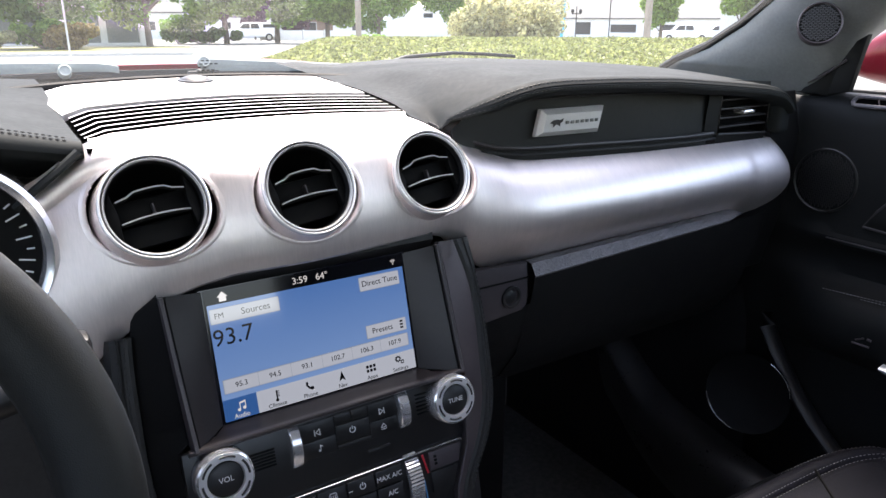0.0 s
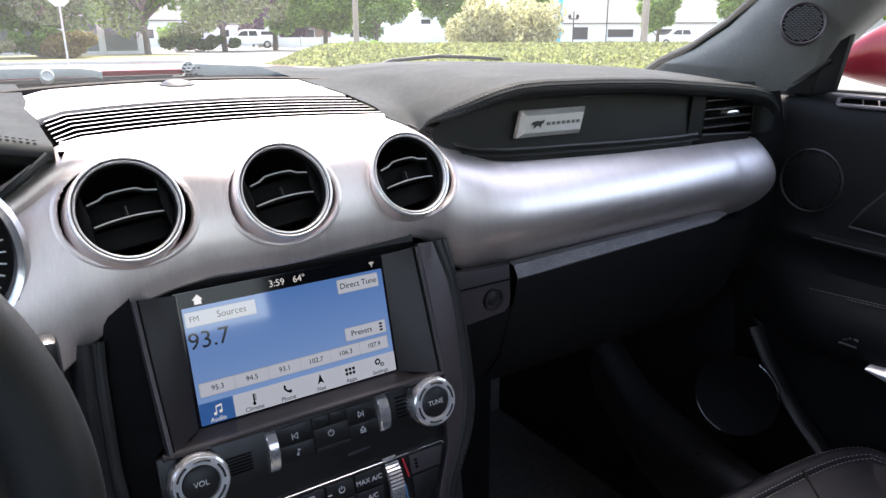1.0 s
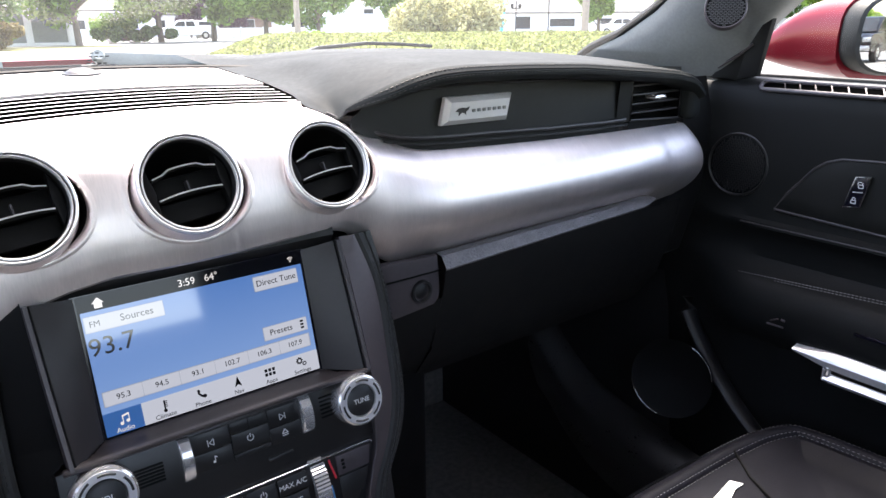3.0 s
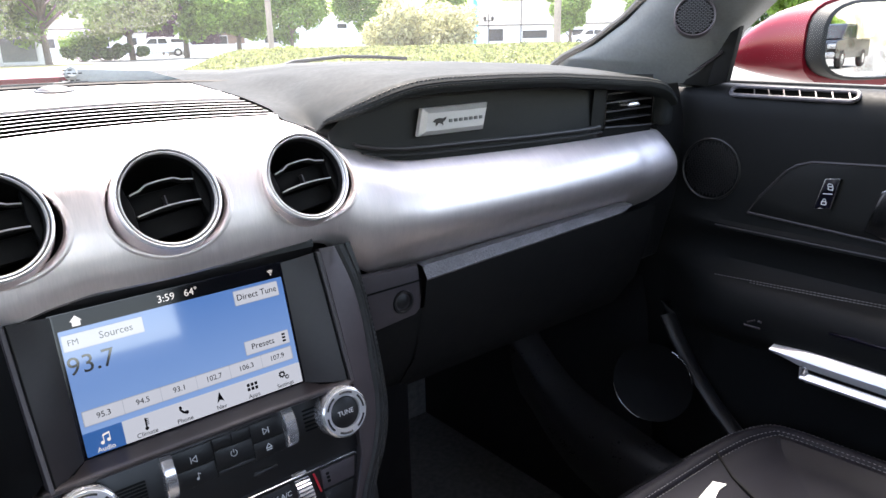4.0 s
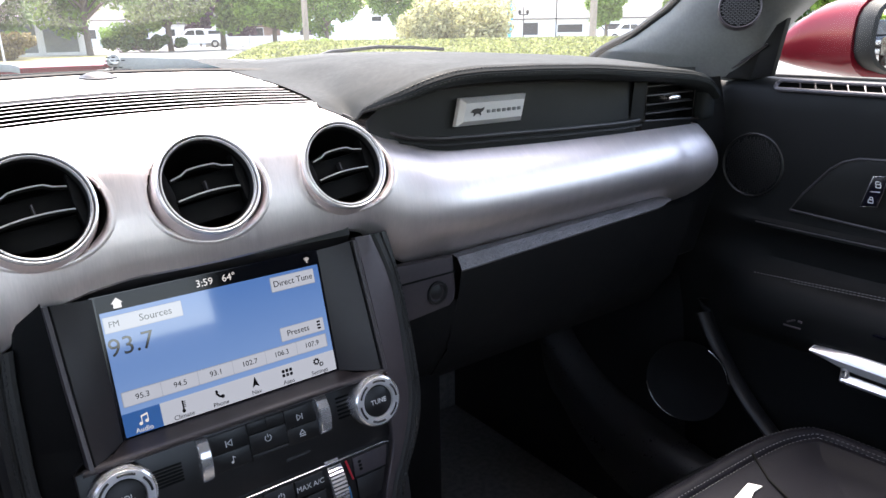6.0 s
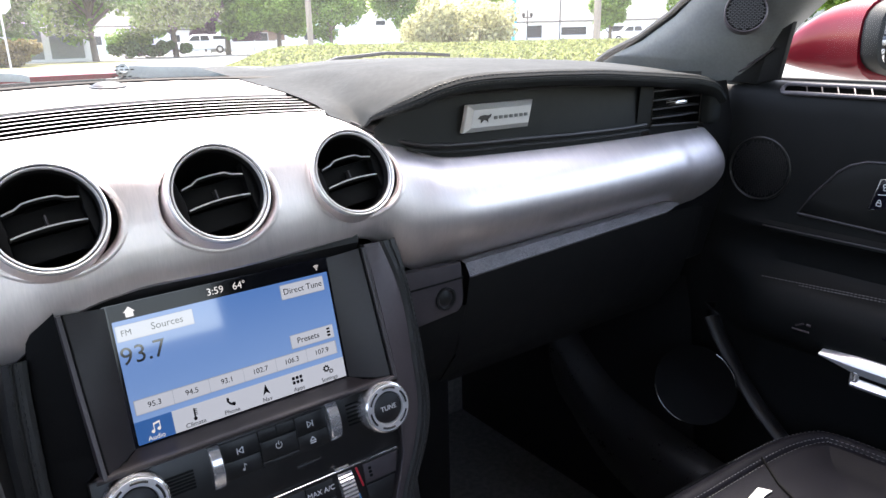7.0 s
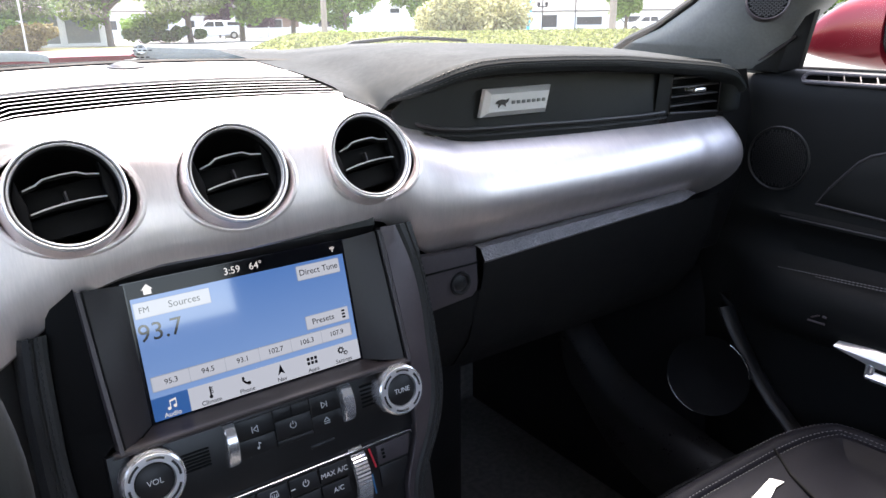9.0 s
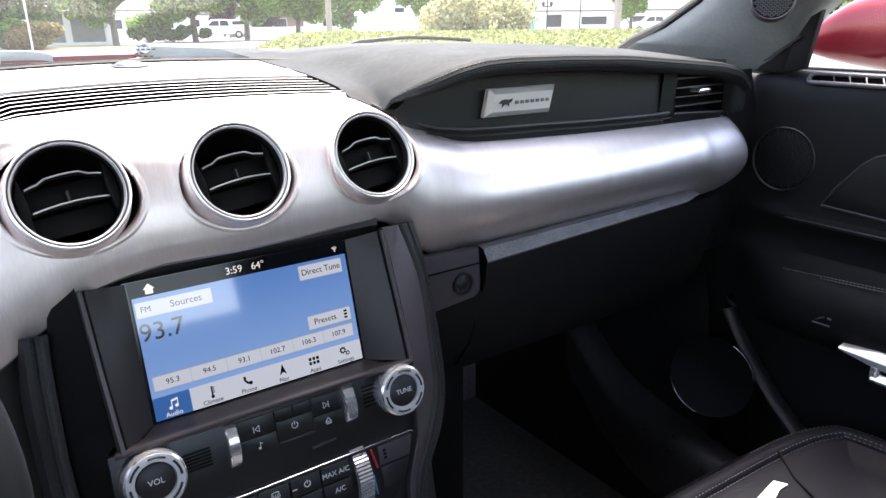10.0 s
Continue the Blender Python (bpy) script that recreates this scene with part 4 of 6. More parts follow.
# climate controls
clim = thing("climate_control_panel", "black climate control panel with chrome edge and thumb wheels", "control panel", at=(0, -0.03, 0.63))
face = [(-0.118, -0.0745), (-0.10, -0.118), (-0.085, -0.135), (0.085, -0.135), (0.10, -0.118), (0.118, -0.0745)]
part("face", slab(face[::-1], -0.005, 0.012, 0.002), M_FACE, clim, "satin black face", m=SM)
part("surround", slab([(-0.13, -0.30), (0.13, -0.30), (0.138, -0.07), (-0.138, -0.07)], -0.012, 0.0075, 0.002), M_PLASTIC, clim, "satin black surround", m=SM)
part("chrome_edge", tube([sp(u, v, 0.0128) for u, v in ((-0.119, -0.076), (-0.117, -0.0738), (0.117, -0.0738), (0.119, -0.076))], 0.0006, 8), M_CHROME, clim, "thin chrome edge")
for s in (-1, 1):
    wm2 = SM @ pose(s * 0.063, -0.100, -0.018) @ Matrix.Rotation(radians(90), 4, "Y")
    part("thumb_wheel", revolve([(0.034, -0.0070), (0.0385, -0.0065), (0.0385, 0.0065), (0.034, 0.0070)], 150, 0.0006), M_CHROME, clim, "ribbed chrome thumb wheel", m=wm2)
    part("warm_mark", tube([sp(s * (0.0745 + 0.004 * t), -0.077 - 0.018 * t, 0.0126) for t in (0, 0.5, 1)], 0.0010, 6), mat("red_mark", (0.6, 0.03, 0.05), 0.4, vary=0), clim, "red warm mark")
    part("cool_mark", tube([sp(s * (0.0735 + 0.001 * t), -0.1 - 0.018 * t, 0.0126) for t in (0, 0.5, 1)], 0.0007, 6), mat("blue_mark", (0.05, 0.25, 0.5), 0.4, vary=0), clim, "blue cool mark")
    part("seat_key", slab([(s * 0.081, -0.094), (s * 0.112, -0.094), (s * 0.116, -0.0765), (s * 0.081, -0.0765)][::s], 0.010, 0.0140, 0.0012), M_SATINDARK, clim, "seat heating key", m=SM)
    part("seat_key", slab([(s * 0.081, -0.115), (s * 0.103, -0.115), (s * 0.111, -0.0955), (s * 0.081, -0.0955)][::s], 0.010, 0.0140, 0.0012), M_PLASTIC, clim, "seat cooling key", m=SM)
    for k in range(3):
        part("lamp_mark", slab(rrect(s * (0.0865 + 0.0002 * k), -0.0815 - 0.0034 * k, 0.003, 0.0024, 0.0006), 0.0136, 0.0144), M_DARK, clim, m=SM)
for u, v, w, h in ((0.0385, -0.0835, 0.026, 0.0150), (0.0385, -0.0995, 0.026, 0.0150), (0.0115, -0.0835, 0.026, 0.0150), (0.0115, -0.0995, 0.026, 0.0150), (-0.0155, -0.0835, 0.026, 0.0150), (-0.0155, -0.0995, 0.026, 0.0150), (-0.0400, -0.0835, 0.021, 0.0150), (-0.0400, -0.0995, 0.021, 0.0150)):
    part("key", slab(rrect(u, v, w, h, 0.0014), 0.0105, 0.0150, 0.0010), M_PLASTIC, clim, m=SM)
words("MAX A/C", 0.0385, -0.0838, 0.0062, 0.0153, M_PRINT, clim)
words("A/C", 0.0400, -0.0990, 0.0060, 0.0153, M_PRINT, clim)
part("mark", join(*[slab([(0.0125 + a, -0.0832 + b) for a, b in p], 0.0150, 0.0153) for p in POWER]), M_PRINT, clim, smooth=False, m=SM)
part("mark", slab(rrect(0.001, -0.0845, 0.004, 0.0007, 0.0003), 0.0150, 0.0153), M_PRINT, clim, smooth=False, m=SM)
DEF = outline([(-0.0036, -0.0015), (-0.0026, 0.0030), (0.0026, 0.0030), (0.0036, -0.0015)], 0.0005) + [bar2((-0.0018 + 0.0018 * k, -0.0030), (-0.0018 + 0.0018 * k, 0.0010), 0.0005) for k in range(3)]
part("mark", join(*[slab([(-0.0150 + a, -0.0830 + b) for a, b in p], 0.0150, 0.0153) for p in DEF]), M_PRINT, clim, smooth=False, m=SM)

# ---- car body round the cabin ----
def ws(x, z):
    """The windscreen's y at x and height z."""
    return 0.455 - 0.185 * (x / 0.70) ** 2 - (z - 0.962) / 0.53


rows = [[(x, ws(x, z), z) for z in np.linspace(0.945, 1.26, 9)] for x in np.linspace(-0.72, 0.72, 25)]
shield = part("windscreen", grid(rows), M_SHIELD)
shield.visible_shadow = False
tagged(shield, "clear curved windscreen above the dashboard", "windscreen", kind="structure")
# dark ceramic edge at the glass foot
rows = [[(x, ws(x, z) - 0.004, z) for z in (0.935, 0.950, 0.9585)] for x in np.linspace(-0.72, 0.72, 41)]
tagged(part("windscreen_frit", grid(rows), M_RUBBER), "black edge band at the windscreen foot", "trim", kind="structure")
# printed dots and label bars on the glass foot
bm = bmesh.new()
rng_d = random.Random(3)
for k in range(150):
    x, z = 0.19 + 0.075 * rng_d.random(), 0.9615 + 0.0105 * rng_d.random()
    r = 0.0012 * (1 - (z - 0.9615) / 0.016) * rng_d.uniform(0.6, 1.0)
    vs = [bm.verts.new((x + r * math.cos(a), ws(x, z + r * math.sin(a)) - 0.002, z + r * math.sin(a))) for a in np.linspace(0, 2 * math.pi, 7)[:-1]]
    bm.faces.new(vs)
ob = part("glass_print", bm, M_RUBBER, smooth=False)
tagged(ob, "black printed dots at the windscreen foot", "print", kind="stuff")
bms = []
for k in range(5):
    z = 0.980 + 0.0042 * k
    w = (0.020, 0.026, 0.012, 0.024, 0.016)[k]
    bms += [box(0.022 + 0.006 * i, 0.026 + 0.006 * i, ws(0.02, z) - 0.0035, ws(0.02, z) - 0.0030, z, z + 0.0014) for i in range(int(w / 0.006))]
tagged(part("glass_label", join(*bms), M_RUBBER, smooth=False), "small black label marks on the windscreen", "label", kind="structure")
# floor, and an unseen roof, back and sides added to shape the light
rows = []
for i in range(9):
    x = -0.62 + 1.24 * i / 8
    crown = 0.03 * (1 - (x / 0.62) ** 2)
    rows.append([(x, y, z + crown) for y, z in ((ws(x, 1.235), 1.215), (-0.25, 1.235), (-0.6, 1.245), (-0.9, 1.235), (-1.12, 1.205))])
tagged(part("roof", thick(grid(rows), 0.035), M_HEADLINER), "unseen grey roof shell that blocks and bounces light", "ceiling", kind="structure")
for s in (-1, 1):
    tagged(part("roof_rail", tube([(s * 0.65, -0.16, 1.205), (s * 0.66, -0.6, 1.235), (s * 0.70, -1.0, 1.2), (s * 0.74, -1.1, 1.0)], 0.04, 12), M_HEADLINER), "unseen grey roof rail", "trim", kind="structure")
tagged(part("floor", box(-0.75, 0.76, -1.7, 0.9, 0.17, 0.20), M_CARPET), "black carpeted car floor", "floor", kind="structure")
tagged(part("firewall", box(-0.75, 0.76, 0.62, 0.68, 0.17, 0.93), M_CARPET), "black carpeted bulkhead of the footwell", "wall", kind="structure")
tagged(part("wall_rear", box(-0.75, 0.76, -1.75, -1.68, 0.17, 0.97), M_PLASTIC), "unseen dark rear wall closing the cabin to light", "wall", kind="structure")
for s, nm in ((-1, "wall_left"), (1, "wall_right")):
    tagged(part(nm, box(s * 0.80, s * 0.765, -1.7, -0.98, 0.2, 1.00, 0.01), M_PLASTIC), "unseen dark rear quarter panel", "wall", kind="structure")
# added side walls that keep outside light out of the footwell
for s, nm in ((-1, "cowl_side_left"), (1, "cowl_side_right")):
    tagged(part(nm, box(s * 0.785, s * 0.750, 0.09, 0.66, 0.17, 0.94), M_LOWER), "black side wall added to close the footwell to daylight", "wall", kind="structure")
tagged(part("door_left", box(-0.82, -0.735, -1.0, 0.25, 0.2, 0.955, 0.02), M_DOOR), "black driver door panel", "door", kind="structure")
tagged(part("pillar_left", tube([(-0.735, 0.27, 0.95), (-0.69, 0.04, 1.09), (-0.63, -0.18, 1.22), (-0.62, -0.2, 1.235)], 0.035, 12), M_HEADLINER), "dark windscreen pillar on the driver side", "pillar", kind="structure")
tagged(part("parcel_shelf", box(-0.74, 0.74, -1.7, -1.15, 0.86, 0.90, 0.02), M_CARPET), "black shelf behind the rear seats", "shelf", kind="structure")
tagged(part("rear_bench", box(-0.62, 0.62, -1.5, -1.2, 0.3, 0.92, 0.06, 3), M_LEATHER), "black leather rear bench", "car seat")

# windscreen pillar on the passenger side
pillar = thing("windscreen_pillar", "dark grey windscreen pillar trim with round tweeter grille", "pillar", kind="structure", at=(0.70, 0.1, 1.0))
F_EDGE = [(0.735, 0.300, 0.955), (0.722, 0.275, 0.972), (0.707, 0.240, 0.986), (0.70, 0.180, 1.008), (0.693, 0.121, 1.040), (0.685, 0.077, 1.072), (0.668, -0.01, 1.125), (0.64, -0.12, 1.195), (0.62, -0.2, 1.235)]
R_EDGE = [(0.758, 0.03, 0.945), (0.755, 0.02, 0.955), (0.752, 0.012, 0.970), (0.750, 0.006, 0.985), (0.750, 0.000, 1.004), (0.748, -0.008, 1.022), (0.738, -0.055, 1.062), (0.70, -0.17, 1.14), (0.67, -0.28, 1.20)]
rows = []
for f, r in zip(F_EDGE, R_EDGE):
    f, r = Vector(f), Vector(r)
    row = [f + Vector((0.03, 0.02, 0.0)), f + Vector((0.006, 0.006, 0.0))]
    for k in range(9):
        t = k / 8
        p = f.lerp(r, t)
        b = 0.026 * math.sin(math.pi * t) ** 0.8
        row.append(p + Vector((-b, -b * 0.4, b * 0.2)))
    row.append(r + Vector((0.03, 0.0, 0.0)))
    rows.append(row)
fine = []
for a, b in zip(rows, rows[1:]):
    for k in range(5):
        fine.append([p.lerp(q, k / 5) for p, q in zip(a, b)])
fine.append(rows[-1])
part("trim_shell", grid(fine), M_PILLAR, pillar, "dark grey pillar trim")
part("seal", tube([Vector(p) + Vector((0.002, 0.006, 0.004)) for p in F_EDGE], 0.006, 8), M_RUBBER, pillar, "black rubber seal")
sail = [[(0.742, 0.075, 0.955), (0.738, 0.055, 0.962), (0.730, -0.004, 0.998)], [(0.738, 0.06, 0.953), (0.738, 0.03, 0.953), (0.742, -0.004, 0.993)], [(0.744, 0.04, 0.950), (0.748, 0.02, 0.950), (0.752, 0.004, 0.955)]]
# lighter tube: the highlight along the crease is put into its colour
part("sail_ridge_highlight", tube([(0.737, 0.045, 0.966), (0.7355, 0.02, 0.981), (0.732, -0.004, 0.998)], 0.0016, 6), M_SATINDARK, pillar)
corner = [(0.016, 0.953), (0.007, 0.991), (-0.011, 1.022), (-0.024, 1.030), (-0.012, 0.958)]
part("window_corner", slab(corner, -0.010, 0.0, 0.0015), M_DARK, pillar, "black corner of the window frame", m=Matrix(((0, 0, -1, 0.735), (1, 0, 0, 0), (0, 1, 0, 0), (0, 0, 0, 1))))
part("sail_panel", grid(sail), M_WHEEL, pillar, "black triangular sail panel")


def perforated(r, m, parent, pitch, stuff_name):
    """A round grille of staggered short slots."""
    bms = []
    n = int(r / pitch) + 1
    for j in range(-2 * n, 2 * n + 1):
        for i in range(-n, n + 1):
            u = (i + (0.5 if j % 2 else 0)) * pitch * 1.5
            v = j * pitch * 0.62
            if u * u + v * v < (r - pitch * 0.55) ** 2:
                bms.append([(u - pitch * 0.62, v - pitch * 0.16), (u - pitch * 0.38, v - pitch * 0.22), (u + pitch * 0.38, v - pitch * 0.22), (u + pitch * 0.62, v - pitch * 0.16), (u + pitch * 0.62, v + pitch * 0.05), (u, v + pitch * 0.16), (u - pitch * 0.62, v + pitch * 0.05)])
    bm = bmesh.new()
    for p in bms:
        lo = [bm.verts.new((x, y, 0.0)) for x, y in p]
        hi = [bm.verts.new((x * 1.0, y + pitch * 0.05, 0.0012)) for x, y in p]
        bm.faces.new(hi)
        for k in range(len(p)):
            bm.faces.new((lo[k], lo[(k + 1) % len(p)], hi[(k + 1) % len(p)], hi[k]))
    ob = part(stuff_name, bm, M_MESH if stuff_name == "tweeter_mesh" else M_PLASTIC, parent, "fine dark mesh", m=m, smooth=False)
    ob["kind"] = "stuff"
    return ob


def facing(p, normal, up=(0, 0, 1)):
    z = Vector(normal).normalized()
    x = Vector(up).cross(z).normalized()
    y = z.cross(x)
    return Matrix.Translation(p) @ Matrix((x, y, z)).transposed().to_4x4()


TW = facing((0.681, 0.0095, 1.0425), (-0.82, -0.52, 0.22))
part("tweeter_ring", revolve([(0.0258, -0.010), (0.0255, 0.003), (0.0245, 0.0042), (0.0233, 0.0035), (0.0229, 0.0)], 56), M_SATINDARK, pillar, "round rim of the tweeter", m=TW)
part("tweeter_bed", revolve([(0.0248, 0.0005), (0.0003, 0.0008)], 40), M_DARK, pillar, m=TW)
perforated(0.0232, TW @ pose(0, 0, 0.0012), pillar, 0.0034, "tweeter_mesh")

# passenger door
door = thing("door_panel", "black passenger door panel with chrome pull and speaker", "car door", kind="structure", at=(0.74, -0.3, 0.6))
PROFILE = [(0.83, 0.942), (0.80, 0.950), (0.775, 0.9545), (0.757, 0.9535), (0.744, 0.947), (0.738, 0.936), (0.736, 0.915), (0.735, 0.87), (0.735, 0.82), (0.737, 0.785), (0.735, 0.772), (0.728, 0.768), (0.727, 0.762), (0.736, 0.753), (0.742, 0.738), (0.741, 0.718), (0.730, 0.706), (0.712, 0.700), (0.700, 0.690), (0.694, 0.670), (0.694, 0.645), (0.700, 0.628), (0.716, 0.612), (0.734, 0.600), (0.738, 0.56), (0.738, 0.44), (0.732, 0.36), (0.732, 0.22)]
rows = []
for k in range(61):
    y = 0.115 - 1.10 * k / 60
    arm = ease((0.065 - y) / 0.12)
    row = []
    for x, z in PROFILE:
        if x < 0.7335 and z < 0.77 and z > 0.59:
            x = 0.736 + (x - 0.736) * arm
        row.append((x, y, z))
    rows.append(row)
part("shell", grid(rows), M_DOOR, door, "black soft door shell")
part("window_seal", box(0.797, 0.812, -0.97, 0.03, 0.948, 0.9570, 0.002), M_RUBBER, door, "black window seal")
glass = part("side_window", grid([[(0.803, 0.03, 0.955), (0.803, -0.97, 0.955)], [(0.74, -0.12, 1.16), (0.74, -0.95, 1.19)]]), M_GLASS)
glass.visible_shadow = False
tagged(glass, "clear side window glass in the passenger door", "window", kind="structure")
for dz in (0.0, 0.0032):
    part("armrest_seam", stitches([(0.7122, y, 0.6965 + dz - 0.07 * (y + 0.039)) for y in np.linspace(-0.035, -0.30, 30)], 0.0034, 0.0012, 0.0006, up=(-0.3, 0, 1)), M_THREAD, door, "thread seam along the armrest")
# lighter thin tube that paints the highlight along the ledge
part("ledge_line", tube([(0.7275, y, 0.7655) for y in np.linspace(-0.02, -0.95, 40)], 0.0010, 6), M_TRIM2, door)
# speaker in the door
DS = facing((0.735, -0.002, 0.840), (-1, -0.02, 0.02))
part("speaker_rim", revolve([(0.0440, -0.004), (0.0435, 0.0015), (0.0420, 0.0026), (0.0405, 0.0015), (0.0400, 0.0)], 64), M_PLASTIC, door, "round speaker rim", m=DS)
part("speaker_bed", revolve([(0.0405, 0.0002), (0.0003, 0.0004)], 40), M_DARK, door, m=DS)
perforated(0.0400, DS @ pose(0, 0, 0.0006, 0, 0, 90), door, 0.0042, "speaker_mesh")
# insert with lock switch and release handle
ins = [(-0.061, 0.789), (-0.075, 0.812), (-0.105, 0.850), (-0.118, 0.860), (-0.136, 0.8665), (-0.22, 0.872), (-0.60, 0.878), (-0.60, 0.775), (-0.25, 0.781)]
part("insert", slab([(y, z) for y, z in ins], -0.002, 0.0008, 0.0004), M_WHEEL, door, "smooth black insert", m=Matrix(((0, 0, -1, 0.735), (1, 0, 0, 0), (0, 1, 0, 0), (0, 0, 0, 1))))
# border tube in a lighter colour, as the edge's highlight
part("insert_edge", tube([(0.7345, y, z) for y, z in ins], 0.0018, 8, closed=True), M_TRIM2, door)
DM = Matrix(((0, 0, -1, 0.734), (1, 0, 0, 0), (0, 1, 0, 0), (0, 0, 0, 1)))
lock = [(-0.1475, 0.8105), (-0.166, 0.8135), (-0.1735, 0.8515), (-0.1565, 0.849)]
sw = part("lock_switch", slab(lock, 0.0, 0.004, 0.0012), M_GLOSSB, door, "door lock switch", m=DM)
part("switch_edge", tube([(0.7302, y, z) for y, z in lock], 0.0010, 6, closed=True), M_DARKCHROME, sw, "thin chrome edge")
for y, z, op in ((-0.1635, 0.8395, 1), (-0.1580, 0.820, 0)):
    pad = outline([(y + 0.0026, z - 0.003), (y - 0.0026, z - 0.003), (y - 0.0026, z + 0.0008), (y + 0.0026, z + 0.0008)], 0.0009)
    hoop = [bar2((y + 0.0017 + 0.002 * op, z + 0.0008), (y + 0.0012 + 0.002 * op, z + 0.0040), 0.0008), bar2((y + 0.0012 + 0.002 * op, z + 0.0040), (y - 0.0014 + 0.001 * op, z + 0.0040), 0.0008), bar2((y - 0.0016, z + 0.0036), (y - 0.0016, z + 0.0010), 0.0008)]
    part("switch_mark", join(*[slab(p, 0.004, 0.0044) for p in pad + hoop]), M_PRINT, sw, smooth=False, m=DM)
part("switch_mark", slab(bar2((-0.1555, 0.8305), (-0.1665, 0.8315), 0.0009), 0.004, 0.0044), M_PRINT, sw, smooth=False, m=DM)
hb = [(-0.206, 0.792), (-0.235, 0.787), (-0.33, 0.785), (-0.335, 0.853), (-0.245, 0.857), (-0.22, 0.845)]
part("release_bezel", slab(hb, 0.0, 0.008, 0.005, 4), M_DARKCHROME, door, "satin chrome release bezel", m=DM)
part("release_recess", slab(rrect(-0.285, 0.812, 0.075, 0.040, 0.012, 5), 0.004, 0.0084, 0.001), M_DARK, door, m=DM)
part("release_lever", box(0.717, 0.727, -0.32, -0.262, 0.804, 0.824, 0.004, 3), M_CHROME, door, "chrome release lever")
# chrome pull
prow = []
for k in range(25):
    y = -0.134 - 0.5 * k / 24
    h = 0.025 * min(1, 0.3 + k / 3.2)
    zc = 0.628 - 0.003 * k / 24
    prow.append([(0.716, y, zc + h * 0.62), (0.700, y, zc + h * 0.42), (0.688, y, zc + h * 0.10), (0.686, y, zc - h * 0.10), (0.689, y, zc - h * 0.5), (0.705, y, zc - h * 0.5)])
part("pull_trim", grid(prow, close_v=True, caps=True), M_SATIN, door, "long chrome pull trim")
part("pull_cup", box(0.692, 0.71, -0.66, -0.172, 0.597, 0.620, 0.004), M_DARK, door, "dark grip recess")
prow = []
for k in range(17):
    y = -0.176 - 0.45 * k / 16
    prow.append([(0.702, y, 0.6130), (0.692, y, 0.609), (0.686, y, 0.602), (0.690, y, 0.597), (0.70, y, 0.600)])
part("pull_bar", grid(prow, close_v=True, caps=True), M_SATIN, door, "chrome grip bar")
part("bar_end", box(0.688, 0.702, -0.184, -0.172, 0.596, 0.620, 0.004, 3), M_CHROME, door, "chrome end of the grip bar")
# window switch mark on the armrest
part("hook_mark", tube([(0.6935, -0.098, 0.652), (0.693, -0.108, 0.6575)], 0.0012, 6), M_SATINDARK, door)
part("hook_mark", tube([(0.6935, -0.094, 0.647), (0.6935, -0.116, 0.6475)], 0.0014, 6), M_SATINDARK, door)
part("hook_mark", tube([(0.693, -0.112, 0.6575), (0.693, -0.117, 0.6570)], 0.0016, 6), M_SATINDARK, door)
part("armrest_switch", box(0.690, 0.705, -0.42, -0.20, 0.668, 0.672, 0.0015), M_GLOSSB, door, "gloss black window switch plate")
# vent in the door sill
SV = facing((0.7435, -0.096, 0.9465), (-0.62, 0, 0.78), up=(0, 1, 0))
part("demist_frame", tube([SV @ Vector((x, y, 0.001)) for x, y in rrect(0, 0, 0.0165, 0.158, 0.0082, 6)], 0.0028, 8, closed=True), M_DEMIST, door, "rounded frame of the demister outlet")
# flat bed whose near-black colour stands in for the outlet's dark inside
part("demist_bed", slab(rrect(0, 0, 0.0145, 0.152, 0.006, 5), -0.001, 0.0006), M_VOID, door, m=SV)
for k in range(7):
    part("demist_fin", slab([(-0.0055, -0.073 + 0.0195 * k), (-0.0055, -0.0715 + 0.0195 * k), (0.0055, -0.0655 + 0.0195 * k), (0.0055, -0.067 + 0.0195 * k)], 0.0, 0.0022), M_SATINDARK, door, m=SV)
# lower pocket edge, and the woofer ring drawn only by its two glints
edge = [(0.728, 0.045, 0.632), (0.724, 0.04, 0.612), (0.718, 0.018, 0.584), (0.712, -0.02, 0.54), (0.706, -0.06, 0.505), (0.70, -0.11, 0.47), (0.698, -0.2, 0.43), (0.698, -0.6, 0.40)]
part("pocket_edge", tube(edge, 0.013, 12, flat=0.6), M_PLASTIC, door, "grey edge of the door pocket")
WR = facing((0.662, 0.019, 0.526), (-0.93, -0.30, 0.2))
def woofer_arc(a, b, n=24):
    return [WR @ Vector((0.058 * math.cos(radians(t)), 0.058 * math.sin(radians(t)), 0.0)) for t in np.linspace(a, b, n)]


for a, b in ((12, 66), (194, 258)):
    part("woofer_glint", tube([p + WR.to_3x3() @ Vector((0, 0, 0.0006)) for p in woofer_arc(a, b)], 0.0010, 8), M_DARKCHROME, door, "glint on the woofer ring, built as a bright arc")
part("woofer_bed", revolve([(0.059, -0.002), (0.045, -0.008), (0.0003, -0.012)], 48), M_DARK, door, m=WR)
part("kick_panel", grid([[(0.738, 0.10, 0.66), (0.70, 0.06, 0.62), (0.695, 0.03, 0.4), (0.70, 0.0, 0.2)], [(0.738, 0.3, 0.66), (0.72, 0.3, 0.6), (0.70, 0.3, 0.4), (0.70, 0.3, 0.2)], [(0.738, 0.64, 0.66), (0.72, 0.64, 0.6), (0.70, 0.64, 0.4), (0.70, 0.64, 0.2)]]), M_PLASTIC, door, "dark kick panel")
